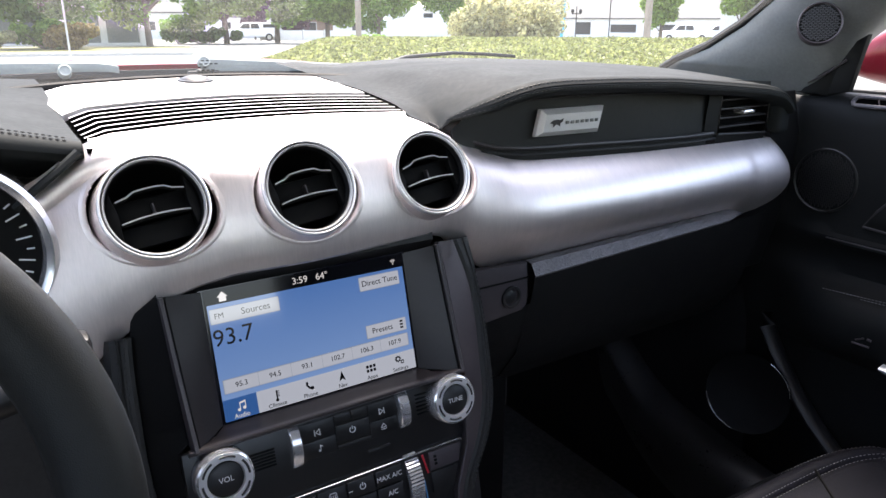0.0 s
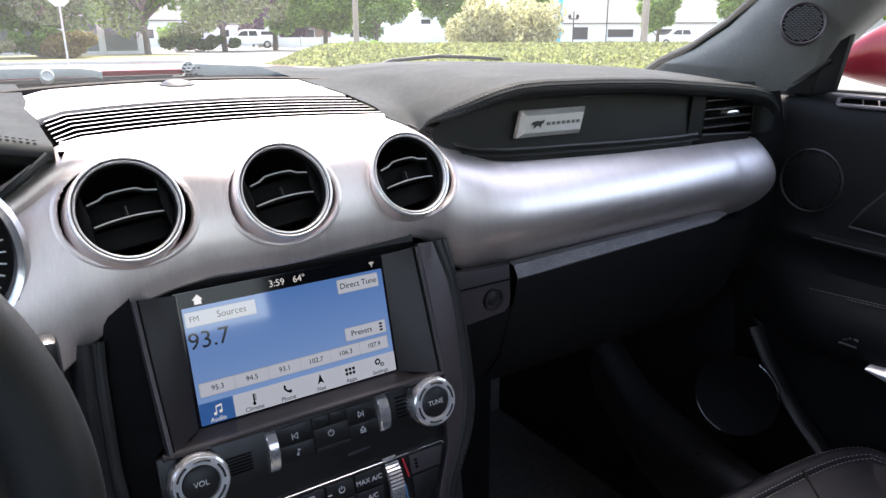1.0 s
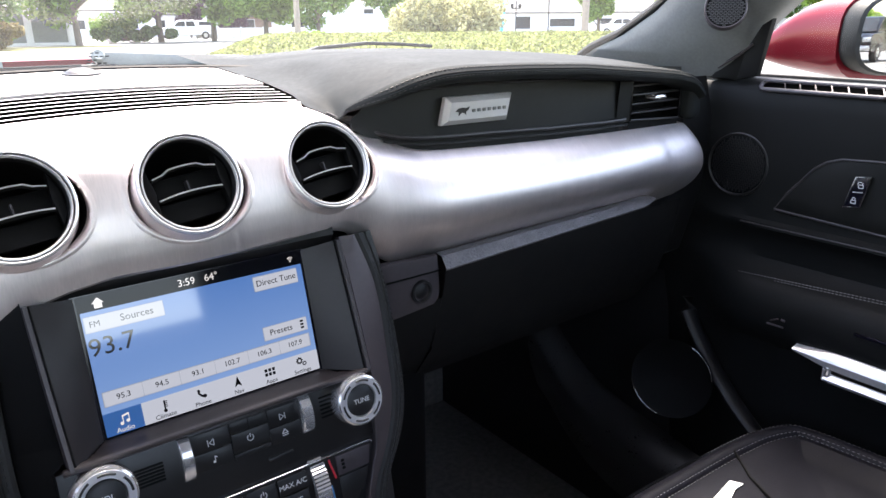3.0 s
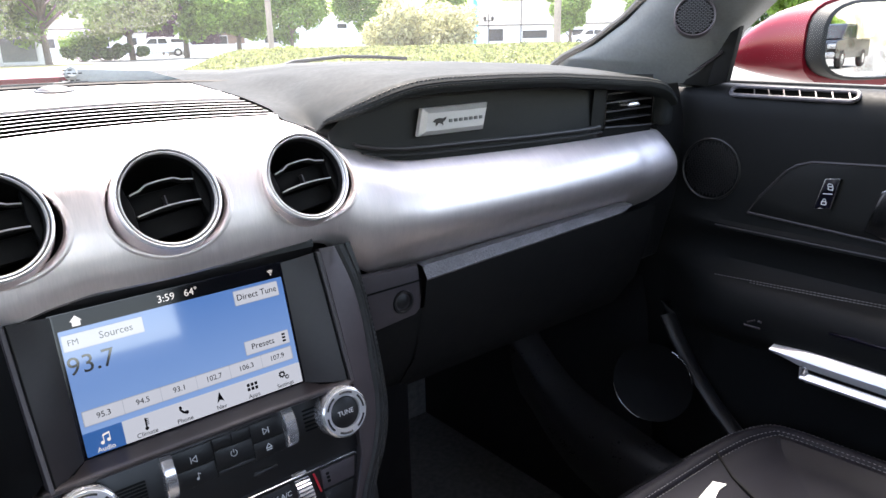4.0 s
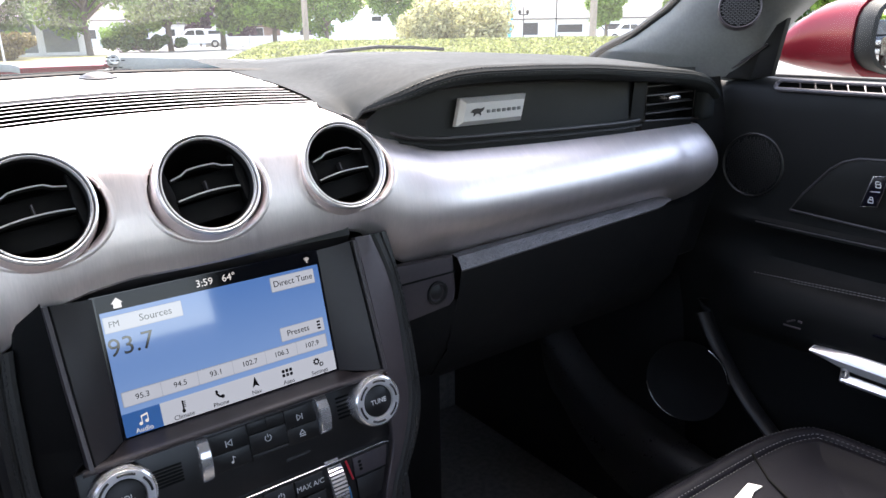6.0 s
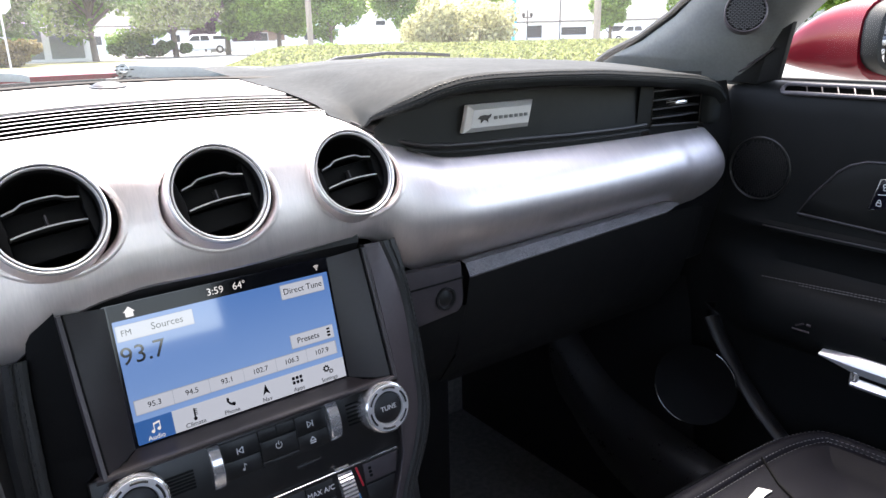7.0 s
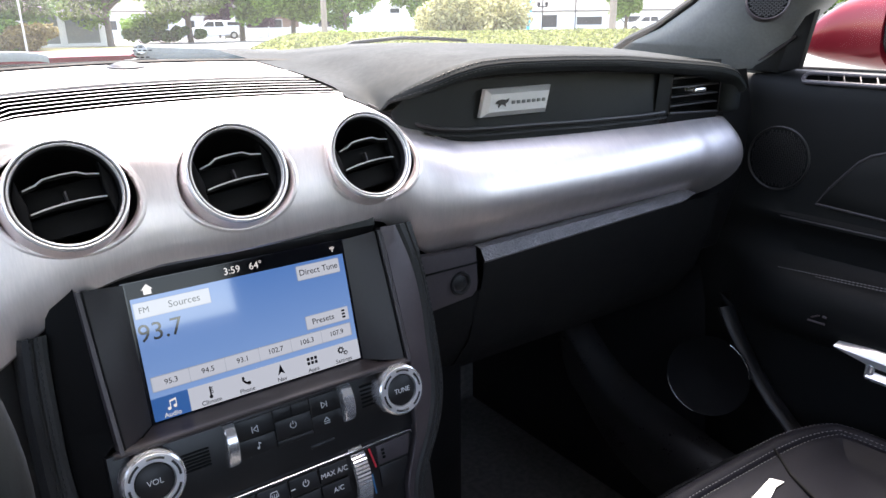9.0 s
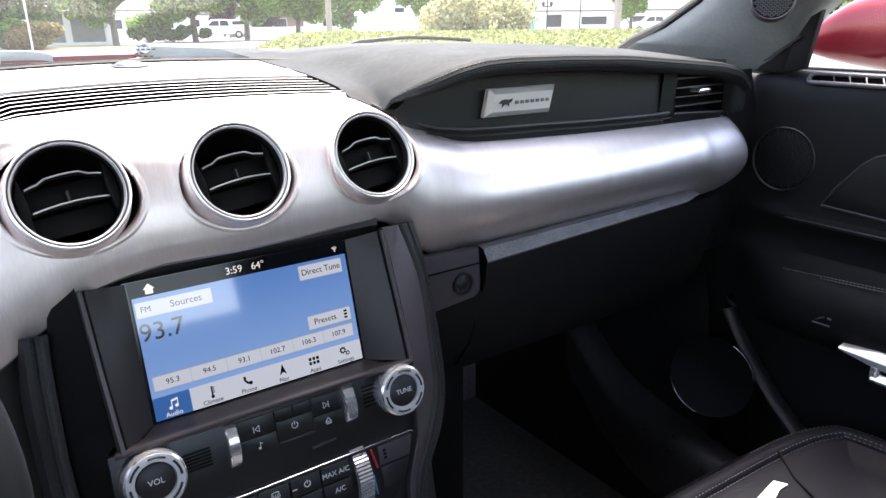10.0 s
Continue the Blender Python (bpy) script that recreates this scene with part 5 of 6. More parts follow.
# footwell bulge
rows = []
for k in range(13):
    y = 0.30 - 0.36 * k / 12
    z = soft(y, [(-0.06, 0.378), (0.024, 0.393), (0.091, 0.405), (0.158, 0.421), (0.203, 0.447), (0.242, 0.477), (0.30, 0.54)], 0.03)
    arch = [(0.695 + 0.050 * math.cos(a), y + 0.02 * math.sin(a), z - 0.024 + 0.044 * math.sin(a)) for a in np.linspace(math.pi / 2, math.pi, 11)]
    rows.append(arch + [(0.647, y, z - 0.05), (0.655, y, z - 0.09), (0.675, y, z - 0.14)])
tagged(part("footwell_trim", grid(rows), M_SCUFF), "dark moulded trim curving down the footwell", "trim", kind="structure")

# passenger seat
SEAT = [(0.22, -0.125), (0.30, -0.108), (0.40, -0.101), (0.475, -0.103), (0.53, -0.106), (0.58, -0.112), (0.625, -0.122), (0.660, -0.137), (0.682, -0.155), (0.692, -0.19), (0.696, -0.24), (0.70, -0.30), (0.70, -0.45), (0.69, -0.62), (0.55, -0.66), (0.38, -0.66), (0.24, -0.62), (0.21, -0.45), (0.205, -0.25)]


def closed_curve(pts, n):
    """A smooth closed curve through points."""
    k = len(pts)
    out = []
    for i in range(k):
        p0, p1, p2, p3 = (Vector(pts[(i + d) % k]) for d in (-1, 0, 1, 2))
        for j in range(n):
            t = j / n
            out.append(0.5 * (2 * p1 + (p2 - p0) * t + (2 * p0 - 5 * p1 + 4 * p2 - p3) * t * t + (3 * p1 - p0 - 3 * p2 + p3) * t ** 3))
    return out


base = closed_curve([(x, y, 0) for x, y in SEAT], 6)
seat = thing("passenger_seat", "black leather passenger seat with grey double stitching", "car seat", at=(0.45, -0.35, 0.4))
cen = Vector((0.455, -0.38, 0))


def loop(inset, z):
    out = []
    n = len(base)
    for i, p in enumerate(base):
        d = (base[(i + 1) % n] - base[i - 1]).normalized()
        nrm = Vector((-d.y, d.x, 0))
        if nrm.dot(cen - p) < 0:
            nrm = -nrm
        q = p + nrm * inset
        out.append(Vector((q.x, q.y, z + 0.012 * ease((q.x - 0.5) / 0.2) * (1 if inset < 0.06 else 0.4))))
    return out


def inner_loop(k, z):
    src = loop(0.062, z)
    return [cen + Vector((0, 0, z)) + (Vector((p.x, p.y, 0)) - cen) * k for p in src]


LOOPS = [loop(0.02, 0.36), loop(0.004, 0.40), loop(0.0, 0.46), loop(0.002, 0.500), loop(0.006, 0.515), loop(0.0075, 0.5155), loop(0.010, 0.5195), loop(0.020, 0.5265), loop(0.027, 0.5275), loop(0.0335, 0.524), loop(0.0355, 0.5195), loop(0.038, 0.5235), loop(0.048, 0.526)]
LOOPS += [inner_loop(k, 0.526 - 0.02 * (1 - k)) for k in (0.98, 0.9, 0.75, 0.6, 0.4, 0.2, 0.02)]
part("cushion", grid(LOOPS, close_v=True), M_SEAT, seat, "black leather cushion")
part("outer_seam", stitches([p + Vector((0, 0, 0.0014)) for p in loop(0.0105, 0.5195)] , up=(0, 0, 1)), M_THREAD, seat, "grey thread seam")
for off in (0.0315, 0.0395):
    part("inner_seam", stitches([p + Vector((0, 0, 0.0012)) for p in loop(off, 0.5240)], up=(0, 0, 1)), M_THREAD, seat, "grey thread seam")
part("panel_seam", tube([(0.570, -0.135, 0.5285), (0.555, -0.152, 0.5280), (0.535, -0.178, 0.5262), (0.515, -0.22, 0.525), (0.50, -0.40, 0.518)], 0.0016, 6), M_DARK, seat, "dark panel seam")
for k in range(46):
    x = 0.37 + 0.19 * k / 45
    p = min(base, key=lambda q: abs(q.x - x) + (10 if q.y < -0.2 else 0))
    part("pleat", tube([(x, p.y + 0.0015, 0.49), (x, p.y - 0.004, 0.5155), (x, p.y - 0.012, 0.5225)], 0.0014, 5), M_LEATHER, seat)
rows = []
for k in range(9):
    z = 0.50 + 0.6 * k / 8
    y = -0.66 - 0.22 * k / 8
    w = 0.25 - 0.06 * (k / 8) ** 2
    rows.append([(0.455 + w * math.cos(a), y + 0.06 * math.sin(a) * (1 if math.sin(a) < 0 else 1.3), z) for a in np.linspace(0, 2 * math.pi, 25)[:-1]])
part("backrest", grid(rows, close_v=True, caps=True), M_LEATHER, seat, "black leather backrest")
part("seat_base", box(0.24, 0.67, -0.62, -0.16, 0.2, 0.39, 0.02), M_PLASTIC, seat)
M_PAPER = mat("white_paper", (0.80, 0.80, 0.78), 0.7, 0, 0.04, 40)
paper = thing("paper", "white folded paper lying on the seat", "paper", at=(0.5, -0.22, 0.527))
sheet = [(0.40, -0.184), (0.492, -0.1695), (0.510, -0.167), (0.517, -0.180), (0.501, -0.1795), (0.40, -0.209)]
part("sheet", slab(sheet, 0.5255, 0.5272), M_PAPER, paper, smooth=False)
part("fold", slab([(0.41, -0.186), (0.484, -0.173), (0.482, -0.180), (0.41, -0.202)], 0.5274, 0.5284), M_PAPER, paper, smooth=False)

# ---- outside of the car ----
hood = []
for i in range(21):
    x = -0.75 + 1.5 * i / 20
    hood.append([(x, y, z - 0.10 * (abs(x) / 0.75) ** 3) for y, z in ((0.84 - 0.12 * (x / 0.75) ** 2, 0.9705), (0.86 - 0.12 * (x / 0.75) ** 2, 0.9755), (0.95, 0.977), (1.1, 0.969), (1.3, 0.944), (1.7, 0.86), (1.9, 0.78))])
tagged(part("bonnet", thick(grid(hood), 0.01), M_RED), "red car bonnet beyond the windscreen", "bonnet", kind="structure")
# dark sheet in place of the shaded gap between bonnet and cowl
tagged(part("bonnet_gap_shade", thick(grid([[(x, 0.83 - 0.12 * (x / 0.75) ** 2, z - 0.10 * (abs(x) / 0.75) ** 3) for z in (0.90, 0.93, 0.9625)] for x in np.linspace(-0.75, 0.75, 31)]), 0.008), M_RUBBER), "dark sheet standing in for the shade under the bonnet edge", "seal", kind="structure")
M_ARM = mat("wiper_arm_paint", (0.30, 0.325, 0.305), 0.55, 0, 0.1, 30, 0.1, 500)
M_COWL = mat("cowl_plastic", (0.05, 0.052, 0.055), 0.5, 0, 0.2, 30, 0.3, 500)
rows = [[(x, ws(x, z0) + dy, z) for z0, dy, z in ((0.95, -0.005, 0.948), (0.95, 0.01, 0.956), (0.95, 0.06, 0.955), (0.95, 0.12, 0.948), (0.95, 0.24, 0.93))] for x in np.linspace(-0.72, 0.72, 41)]
tagged(part("cowl", thick(grid(rows), 0.004), M_COWL), "grey plastic cowl at the windscreen foot", "cowl", kind="structure")
part("bay", box(-0.74, 0.74, 0.66, 1.8, 0.3, 0.84), M_DARK)["kind"] = "structure"


def wiper(pts, hub, label, tall=(0.018, 0.007), paint=None):
    w = thing("wiper", label, "wiper", "wipers", at=hub)
    rows = []
    for k, p in enumerate(pts):
        h = tall[0] + (tall[1] - tall[0]) * k / (len(pts) - 1)
        x, y, z = p
        rows.append([(x, y - 0.004, z), (x, y - 0.003, z + h * 0.5), (x, y + 0.003, z + h * 0.55), (x, y + 0.006, z), (x, y + 0.004, z - h * 0.5), (x, y - 0.003, z - h * 0.5)])
    part("arm", grid(rows, close_v=True, caps=True), paint or M_ARM, w, "flat grey wiper arm" if paint is None else "")
    part("blade", tube([Vector(p) + Vector((0, -0.006, -0.012)) for p in pts[1:]], 0.0042, 6), M_DARK, w)
    part("hub_cap", revolve([(0.0080, -0.004), (0.0078, 0.004), (0.0062, 0.006), (0.0045, 0.005), (0.0003, 0.0055)], 24), paint or M_ARM, w, m=pose(*hub, 70, 0, 0))
    part("hub_base", tube([(hub[0] - 0.004, hub[1] + 0.008, hub[2] - 0.010), (hub[0] + 0.002, hub[1] + 0.012, hub[2] - 0.036)], 0.006, 10), M_RUBBER, w)
    part("bracket", box(hub[0] - 0.020, hub[0] + 0.022, hub[1] + 0.004, hub[1] + 0.012, hub[2] - 0.019, hub[2] - 0.011, 0.002), M_RUBBER, w)
    return w


wiper([(0.054, 0.50, 0.986), (0.064, 0.50, 0.986), (0.15, 0.50, 0.982), (0.265, 0.495, 0.977), (0.38, 0.47, 0.970)], (0.053, 0.490, 0.990), "grey wiper arm with round pivot cap by the bonnet", (0.019, 0.007))
wiper([(-0.052, 0.50, 0.983), (-0.062, 0.50, 0.9855), (-0.078, 0.50, 0.987), (-0.13, 0.50, 0.988), (-0.18, 0.50, 0.988), (-0.30, 0.49, 0.987), (-0.42, 0.47, 0.983)], (-0.115, 0.488, 0.9835), "grey wiper arm lying along the cowl", (0.008, 0.015))
wiper([(0.30, 0.452, 0.980), (0.345, 0.452, 0.992), (0.42, 0.44, 0.997), (0.47, 0.425, 0.995), (0.52, 0.41, 0.991)], (0.28, 0.45, 0.970), "thin dark wiper blade lying on the cowl", (0.005, 0.005), M_RUBBER)

# door mirror
mirror = thing("door_mirror", "red door mirror with black frame and mirror glass", "wing mirror", at=(0.98, 0.0, 1.0))
MM = Matrix.Translation((0.945, -0.045, 0.0)) @ Matrix.Rotation(radians(-27), 4, "Z")


def mloop(x0, x1, z0, z1, y, n=28, p=3.2):
    out = []
    for k in range(n):
        a = 2 * math.pi * k / n
        c, s = math.cos(a), math.sin(a)
        out.append(MM @ Vector(((x0 + x1) / 2 + (x1 - x0) / 2 * math.copysign(abs(c) ** (2 / p), c), y, (z0 + z1) / 2 + (z1 - z0) / 2 * math.copysign(abs(s) ** (2 / p), s))))
    return out


cap = [mloop(-0.020, 0.200, 0.936, 1.070, 0.022), mloop(-0.022, 0.200, 0.936, 1.070, 0.040), mloop(-0.026, 0.194, 0.939, 1.067, 0.070), mloop(-0.034, 0.176, 0.943, 1.058, 0.100), mloop(-0.044, 0.145, 0.949, 1.038, 0.128), mloop(-0.051, 0.10, 0.957, 1.011, 0.148), mloop(-0.055, 0.03, 0.967, 0.991, 0.160), mloop(-0.057, -0.03, 0.974, 0.981, 0.164)]
part("cap", grid(cap, close_v=True, caps=True), M_RED, mirror, "glossy red cap")
fr2 = [mloop(-0.016, 0.196, 0.949, 1.064, 0.024), mloop(-0.018, 0.198, 0.947, 1.067, 0.010), mloop(-0.014, 0.194, 0.949, 1.064, -0.008), mloop(-0.008, 0.188, 0.952, 1.060, -0.010), mloop(-0.007, 0.187, 0.953, 1.059, 0.004)]
part("frame", grid(fr2, close_v=True), M_RUBBER, mirror, "black frame")
MM = MM @ Matrix.Translation((0, 0, 1.003)) @ Matrix.Rotation(radians(-1.25), 4, "X") @ Matrix.Translation((0, 0, -1.003))
part("glass", grid([mloop(-0.0075, 0.188, 0.9525, 1.0595, 0.000), mloop(0.0, 0.18, 0.96, 1.052, 0.0), mloop(0.05, 0.12, 0.99, 1.01, 0.0)], close_v=True, caps=True), M_MIRROR, mirror, "mirror glass")
part("foot", box(0.80, 0.96, 0.03, 0.07, 0.925, 0.946, 0.008), M_RUBBER, mirror, "black mirror foot")

# ---- street outside ----
EYE0 = Vector((-0.2, -0.5))
FALL = -0.0115


def spot(az, d, lift=0.0):
    """A place on the ground at a bearing and distance from the car."""
    a = radians(az)
    x, y = EYE0.x + d * math.sin(a), EYE0.y + d * math.cos(a)
    return Vector((x, y, ground_z(x, y) + lift))


def ground_z(x, y):
    return FALL * (0.55 * x + 0.835 * y)


M_ASPHALT = mat("sunlit_asphalt", (0.17, 0.17, 0.165), 0.9, 0, 0.2, 0.4, 0.3, 40)
M_CONC = mat("pale_concrete", (0.40, 0.39, 0.36), 0.9, 0, 0.12, 0.8, 0.2, 30)
M_GRASS = mat("dry_grass", (0.20, 0.19, 0.08), 0.9, 0, 0.35, 1.5, 0.5, 30)
M_WHITEWALL = mat("white_siding", (0.72, 0.72, 0.70), 0.8, 0, 0.05, 1.5)
M_ROOF = mat("grey_roof", (0.095, 0.098, 0.100), 0.85, 0, 0.15, 2.0)
M_BROWN = mat("brown_wall", (0.28, 0.19, 0.14), 0.85, 0, 0.15, 2.0)
M_TEAL = mat("teal_roof", (0.25, 0.42, 0.38), 0.6, 0, 0.1, 2.0)
M_PANE = mat("dark_pane", (0.03, 0.035, 0.04), 0.08, 0, 0.1, 1.0)
M_GREYPANE = mat("grey_green_pane", (0.13, 0.155, 0.15), 0.25, 0, 0.15, 1.0)
M_BARK = mat("bark", (0.16, 0.13, 0.10), 0.9, 0, 0.3, 4.0, 0.6, 25, stretch=(1, 1, 0.2))
M_POLE = mat("weathered_pole", (0.30, 0.25, 0.20), 0.85, 0, 0.25, 5.0, 0.4, 30, stretch=(1, 1, 0.15))
M_WHITEPAINT = mat("white_car_paint", (0.75, 0.75, 0.75), 0.3, 0, 0.03, 2.0, coat=0.6)
M_TYRE = mat("tyre", (0.02, 0.02, 0.02), 0.85, 0, 0.2, 10)
M_RIM = mat("wheel_rim", (0.5, 0.5, 0.52), 0.3, 0.9, 0.05, 10)
M_NAVY = mat("dark_truck_paint", (0.006, 0.007, 0.010), 0.3, 0.1, 0.05, 3.0, coat=0.3)
M_BLUE = mat("cyan_banner", (0.03, 0.42, 0.62), 0.6, 0, 0.08, 3.0)


def leaf_mat(name, base, vary=0.5):
    m = mat(name, base, 0.6, 0, 0.0)
    nt, b = m.node_tree, m.node_tree.nodes["Principled BSDF"]
    geo = nt.nodes.new("ShaderNodeNewGeometry")
    ramp = nt.nodes.new("ShaderNodeMapRange")
    ramp.inputs["To Min"].default_value, ramp.inputs["To Max"].default_value = 1 - vary, 1 + vary
    nt.links.new(geo.outputs["Random Per Island"], ramp.inputs["Value"])
    mul = nt.nodes.new("ShaderNodeVectorMath")
    mul.operation = "SCALE"
    mul.inputs[0].default_value = base
    nt.links.new(ramp.outputs["Result"], mul.inputs["Scale"])
    nt.links.new(mul.outputs["Vector"], b.inputs["Base Color"])
    tr = nt.nodes.new("ShaderNodeBsdfTranslucent")
    mx = nt.nodes.new("ShaderNodeMixShader")
    mx.inputs["Fac"].default_value = 0.5
    nt.links.new(mul.outputs["Vector"], tr.inputs["Color"])
    nt.links.new(b.outputs[0], mx.inputs[1])
    nt.links.new(tr.outputs[0], mx.inputs[2])
    nt.links.new(mx.outputs[0], nt.nodes["Material Output"].inputs["Surface"])
    return m


L_GREEN = leaf_mat("maple_leaves", (0.165, 0.285, 0.060))
L_DARK = leaf_mat("deep_green_leaves", (0.10, 0.185, 0.055))
L_LIGHT = leaf_mat("bright_leaves", (0.225, 0.36, 0.075))
L_OLIVE = leaf_mat("olive_brush", (0.38, 0.37, 0.20))
L_PURPLE = leaf_mat("purple_leaves", (0.07, 0.035, 0.055))
L_COVER = leaf_mat("ground_cover_leaves", (0.185, 0.205, 0.080), 0.6)
L_RED = leaf_mat("reddish_shrub", (0.19, 0.15, 0.06))

# ground
gr = [[(x, y, ground_z(x, y)) for y in (-400, -100, -30, -8, 0, 8, 30, 80, 200, 600)] for x in (-600, -150, -40, -10, 0, 10, 40, 120, 300, 700)]
tagged(part("ground", grid(gr), M_ASPHALT, smooth=False), "sunlit pale asphalt of the street and car park", "ground", kind="structure")


def leaf_cloud(blobs, count, size, seed, flat=0.6):
    """Many small leaves in and on a set of blobs (centre, radius)."""
    rng = np.random.default_rng(seed)
    vol = np.array([r ** 2.2 for _, r in blobs])
    pick = rng.choice(len(blobs), count, p=vol / vol.sum())
    cen = np.array([c for c, _ in blobs])[pick]
    rad = np.array([r for _, r in blobs])[pick]
    d = rng.normal(size=(count, 3))
    d /= np.linalg.norm(d, axis=1)[:, None]
    p = cen + d * (rad * (0.55 + 0.5 * rng.random(count) ** 0.7))[:, None] * np.array([1, 1, 0.85])
    n = d + 0.7 * rng.normal(size=(count, 3)) + np.array([0, 0, flat])
    n /= np.linalg.norm(n, axis=1)[:, None]
    a = np.cross(n, rng.normal(size=(count, 3)))
    a /= np.linalg.norm(a, axis=1)[:, None]
    b = np.cross(n, a)
    s = size * (0.6 + 0.8 * rng.random(count))[:, None]
    q = np.stack([p - a * s, p - b * s * 0.55 + n * s * 0.15, p + a * s, p + b * s * 0.55 + n * s * 0.15], 1).reshape(-1, 3)
    me = bpy.data.meshes.new("leaves")
    me.from_pydata(q.tolist(), [], [(4 * i, 4 * i + 1, 4 * i + 2, 4 * i + 3) for i in range(count)])
    return me


def tree_kind(height, crown_lo, width, seed, leaves, count=5200, size=0.22, trunk=0.2):
    """The meshes of one kind of tree, foot at the origin."""
    rng = random.Random(seed)
    bms = [tube([(0, 0, -0.3), (0.02 * height * rng.uniform(-1, 1), 0, height * 0.3), (0.03 * height * rng.uniform(-1, 1), 0.02 * height, height * 0.75)], lambda t: trunk * (1.15 - 0.85 * t), 8)]
    blobs = []
    for k in range(26):
        z = crown_lo + (height - crown_lo) * (0.1 + 0.8 * rng.random())
        f = math.sin(math.pi * min(0.95, max(0.12, (z - crown_lo) / (height - crown_lo) * 0.85 + 0.1)))
        a, r = 2.4 * k + rng.uniform(-0.4, 0.4), width * 0.5 * f * rng.uniform(0.3, 0.85)
        c = (r * math.cos(a), r * math.sin(a), z)
        blobs.append((c, width * rng.uniform(0.13, 0.21)))
        bms.append(tube([(0, 0, z * 0.55), (c[0] * 0.5, c[1] * 0.5, z * 0.8), c], lambda t: trunk * 0.4 * (1 - 0.8 * t), 5))
    blobs.append(((0, 0, height - width * 0.2), width * 0.22))
    return join(*bms), leaf_cloud(blobs, int(count * 1.9), size * 0.8, seed), leaves


def plant_tree(kind, az, d, k=1.0, label="", turn=0.0, category="tree", group="", lift=0.0, name="tree"):
    wood, crown, leaves = kind
    ob = thing(name, label, category, group)
    me = bpy.data.meshes.new("trunk")
    wood.to_mesh(me)
    me.materials.append(M_BARK)
    me.shade_smooth()
    t = new("trunk", me)
    t.parent = ob
    c = crown.copy()
    c.materials.append(leaves)
    o = new("crown", c)
    o.parent = ob
    ob.matrix_world = Matrix.Translation(spot(az, d, lift)) @ pose(0, 0, 0, 0, 0, turn) @ Matrix.Scale(k, 4)
    return ob


MAPLE = tree_kind(9.0, 1.4, 8.5, 3, L_GREEN, 9000, 0.24, 0.22)
MAPLE2 = tree_kind(8.0, 1.5, 7.5, 8, L_LIGHT, 8000, 0.22, 0.2)
OVAL = tree_kind(7.0, 1.2, 3.6, 12, L_LIGHT, 5200, 0.17, 0.14)
DARKT = tree_kind(9.5, 1.2, 7.5, 15, L_DARK, 8000, 0.24, 0.24)
PLUM = tree_kind(5.0, 0.8, 5.0, 19, L_PURPLE, 4000, 0.2, 0.14)
G = "street trees"
plant_tree(DARKT, 4.5, 46, 1.0, "dark green tree beside the low white building", 20, group=G)
plant_tree(DARKT, 9.0, 60, 0.85, "dark green tree behind a shrub", 80, group=G)
plant_tree(MAPLE, 11.3, 52, 0.95, "tall leafy maple with bare lower trunk", 0, group=G)
plant_tree(MAPLE2, 16.7, 62, 1.15, "bright green street maple", 40, group=G)
plant_tree(MAPLE, 20.4, 66, 1.1, "bright green street maple above the parked truck", 130, group=G)
plant_tree(MAPLE2, 24.2, 62, 1.0, "bright green street maple", 200, group=G)
plant_tree(MAPLE, 28.2, 58, 0.72, "rounded green maple by the utility pole", 300, group=G)
plant_tree(MAPLE, 33.9, 66, 0.72, "green maple with open crown", 90, group=G, lift=0.6)
plant_tree(OVAL, 49.7, 52, 0.95, "young oval street tree", 10, group=G)
plant_tree(OVAL, 55.2, 50, 1.15, "young oval street tree beside the windscreen pillar", 120, group=G)
plant_tree(OVAL, 40.0, 60, 1.2, "sparse tall tree behind the brush", 60, group=G)
plant_tree(PLUM, 21.8, 84, 0.8, "dark purple plum tree behind the parked truck", 0, group=G)
plant_tree(PLUM, 18.8, 90, 0.9, "dark purple plum tree", 70, group=G)
for k, (az, d, s) in enumerate(((45.5, 130, 0.9), (47.5, 140, 0.8), (52.8, 120, 0.8), (57, 70, 1.0), (61, 55, 1.0), (66, 40, 0.9), (70, 45, 1.1), (-6, 50, 1.1), (14, 110, 1.1))):
    plant_tree((MAPLE, DARKT, MAPLE2)[k % 3], az, d, s, "green tree in the distance", 47 * k, group=G)
for az, d, s in ((150, 80, 1.0), (158, 110, 0.8), (166, 130, 0.7), (190, 65, 1.0), (140, 70, 1.1), (200, 60, 1.0), (250, 40, 1), (280, 45, 1), (310, 45, 1.1)):
    plant_tree(MAPLE2, az, d, s, "green tree across the car park", az, group=G)


def shrub(az, d, w, h, leaves, label, seed, count=3500, size=0.12, depth=None, name="shrub"):
    rng = random.Random(seed)
    ob = thing(name, label, "shrub", "shrubs")
    blobs = [((rng.uniform(-0.5, 0.5) * w, rng.uniform(-0.5, 0.5) * (depth or w * 0.6), h * rng.uniform(0.3, 0.75)), h * rng.uniform(0.22, 0.36)) for _ in range(14)]
    me = leaf_cloud(blobs, count, size, seed)
    me.materials.append(leaves)
    o = new("leaves", me)
    o.parent = ob
    me2 = bpy.data.meshes.new("stems")
    st = join(*[tube([(0, 0, -0.2), (c[0] * 0.6, c[1] * 0.6, c[2] * 0.5), c], lambda t: 0.03 * (1 - 0.7 * t), 5) for c, _ in blobs])
    st.to_mesh(me2)
    me2.materials.append(M_BARK)
    s2 = new("stems", me2)
    s2.parent = ob
    ob.matrix_world = Matrix.Translation(spot(az, d)) @ pose(0, 0, 0, 0, 0, -az)
    return ob


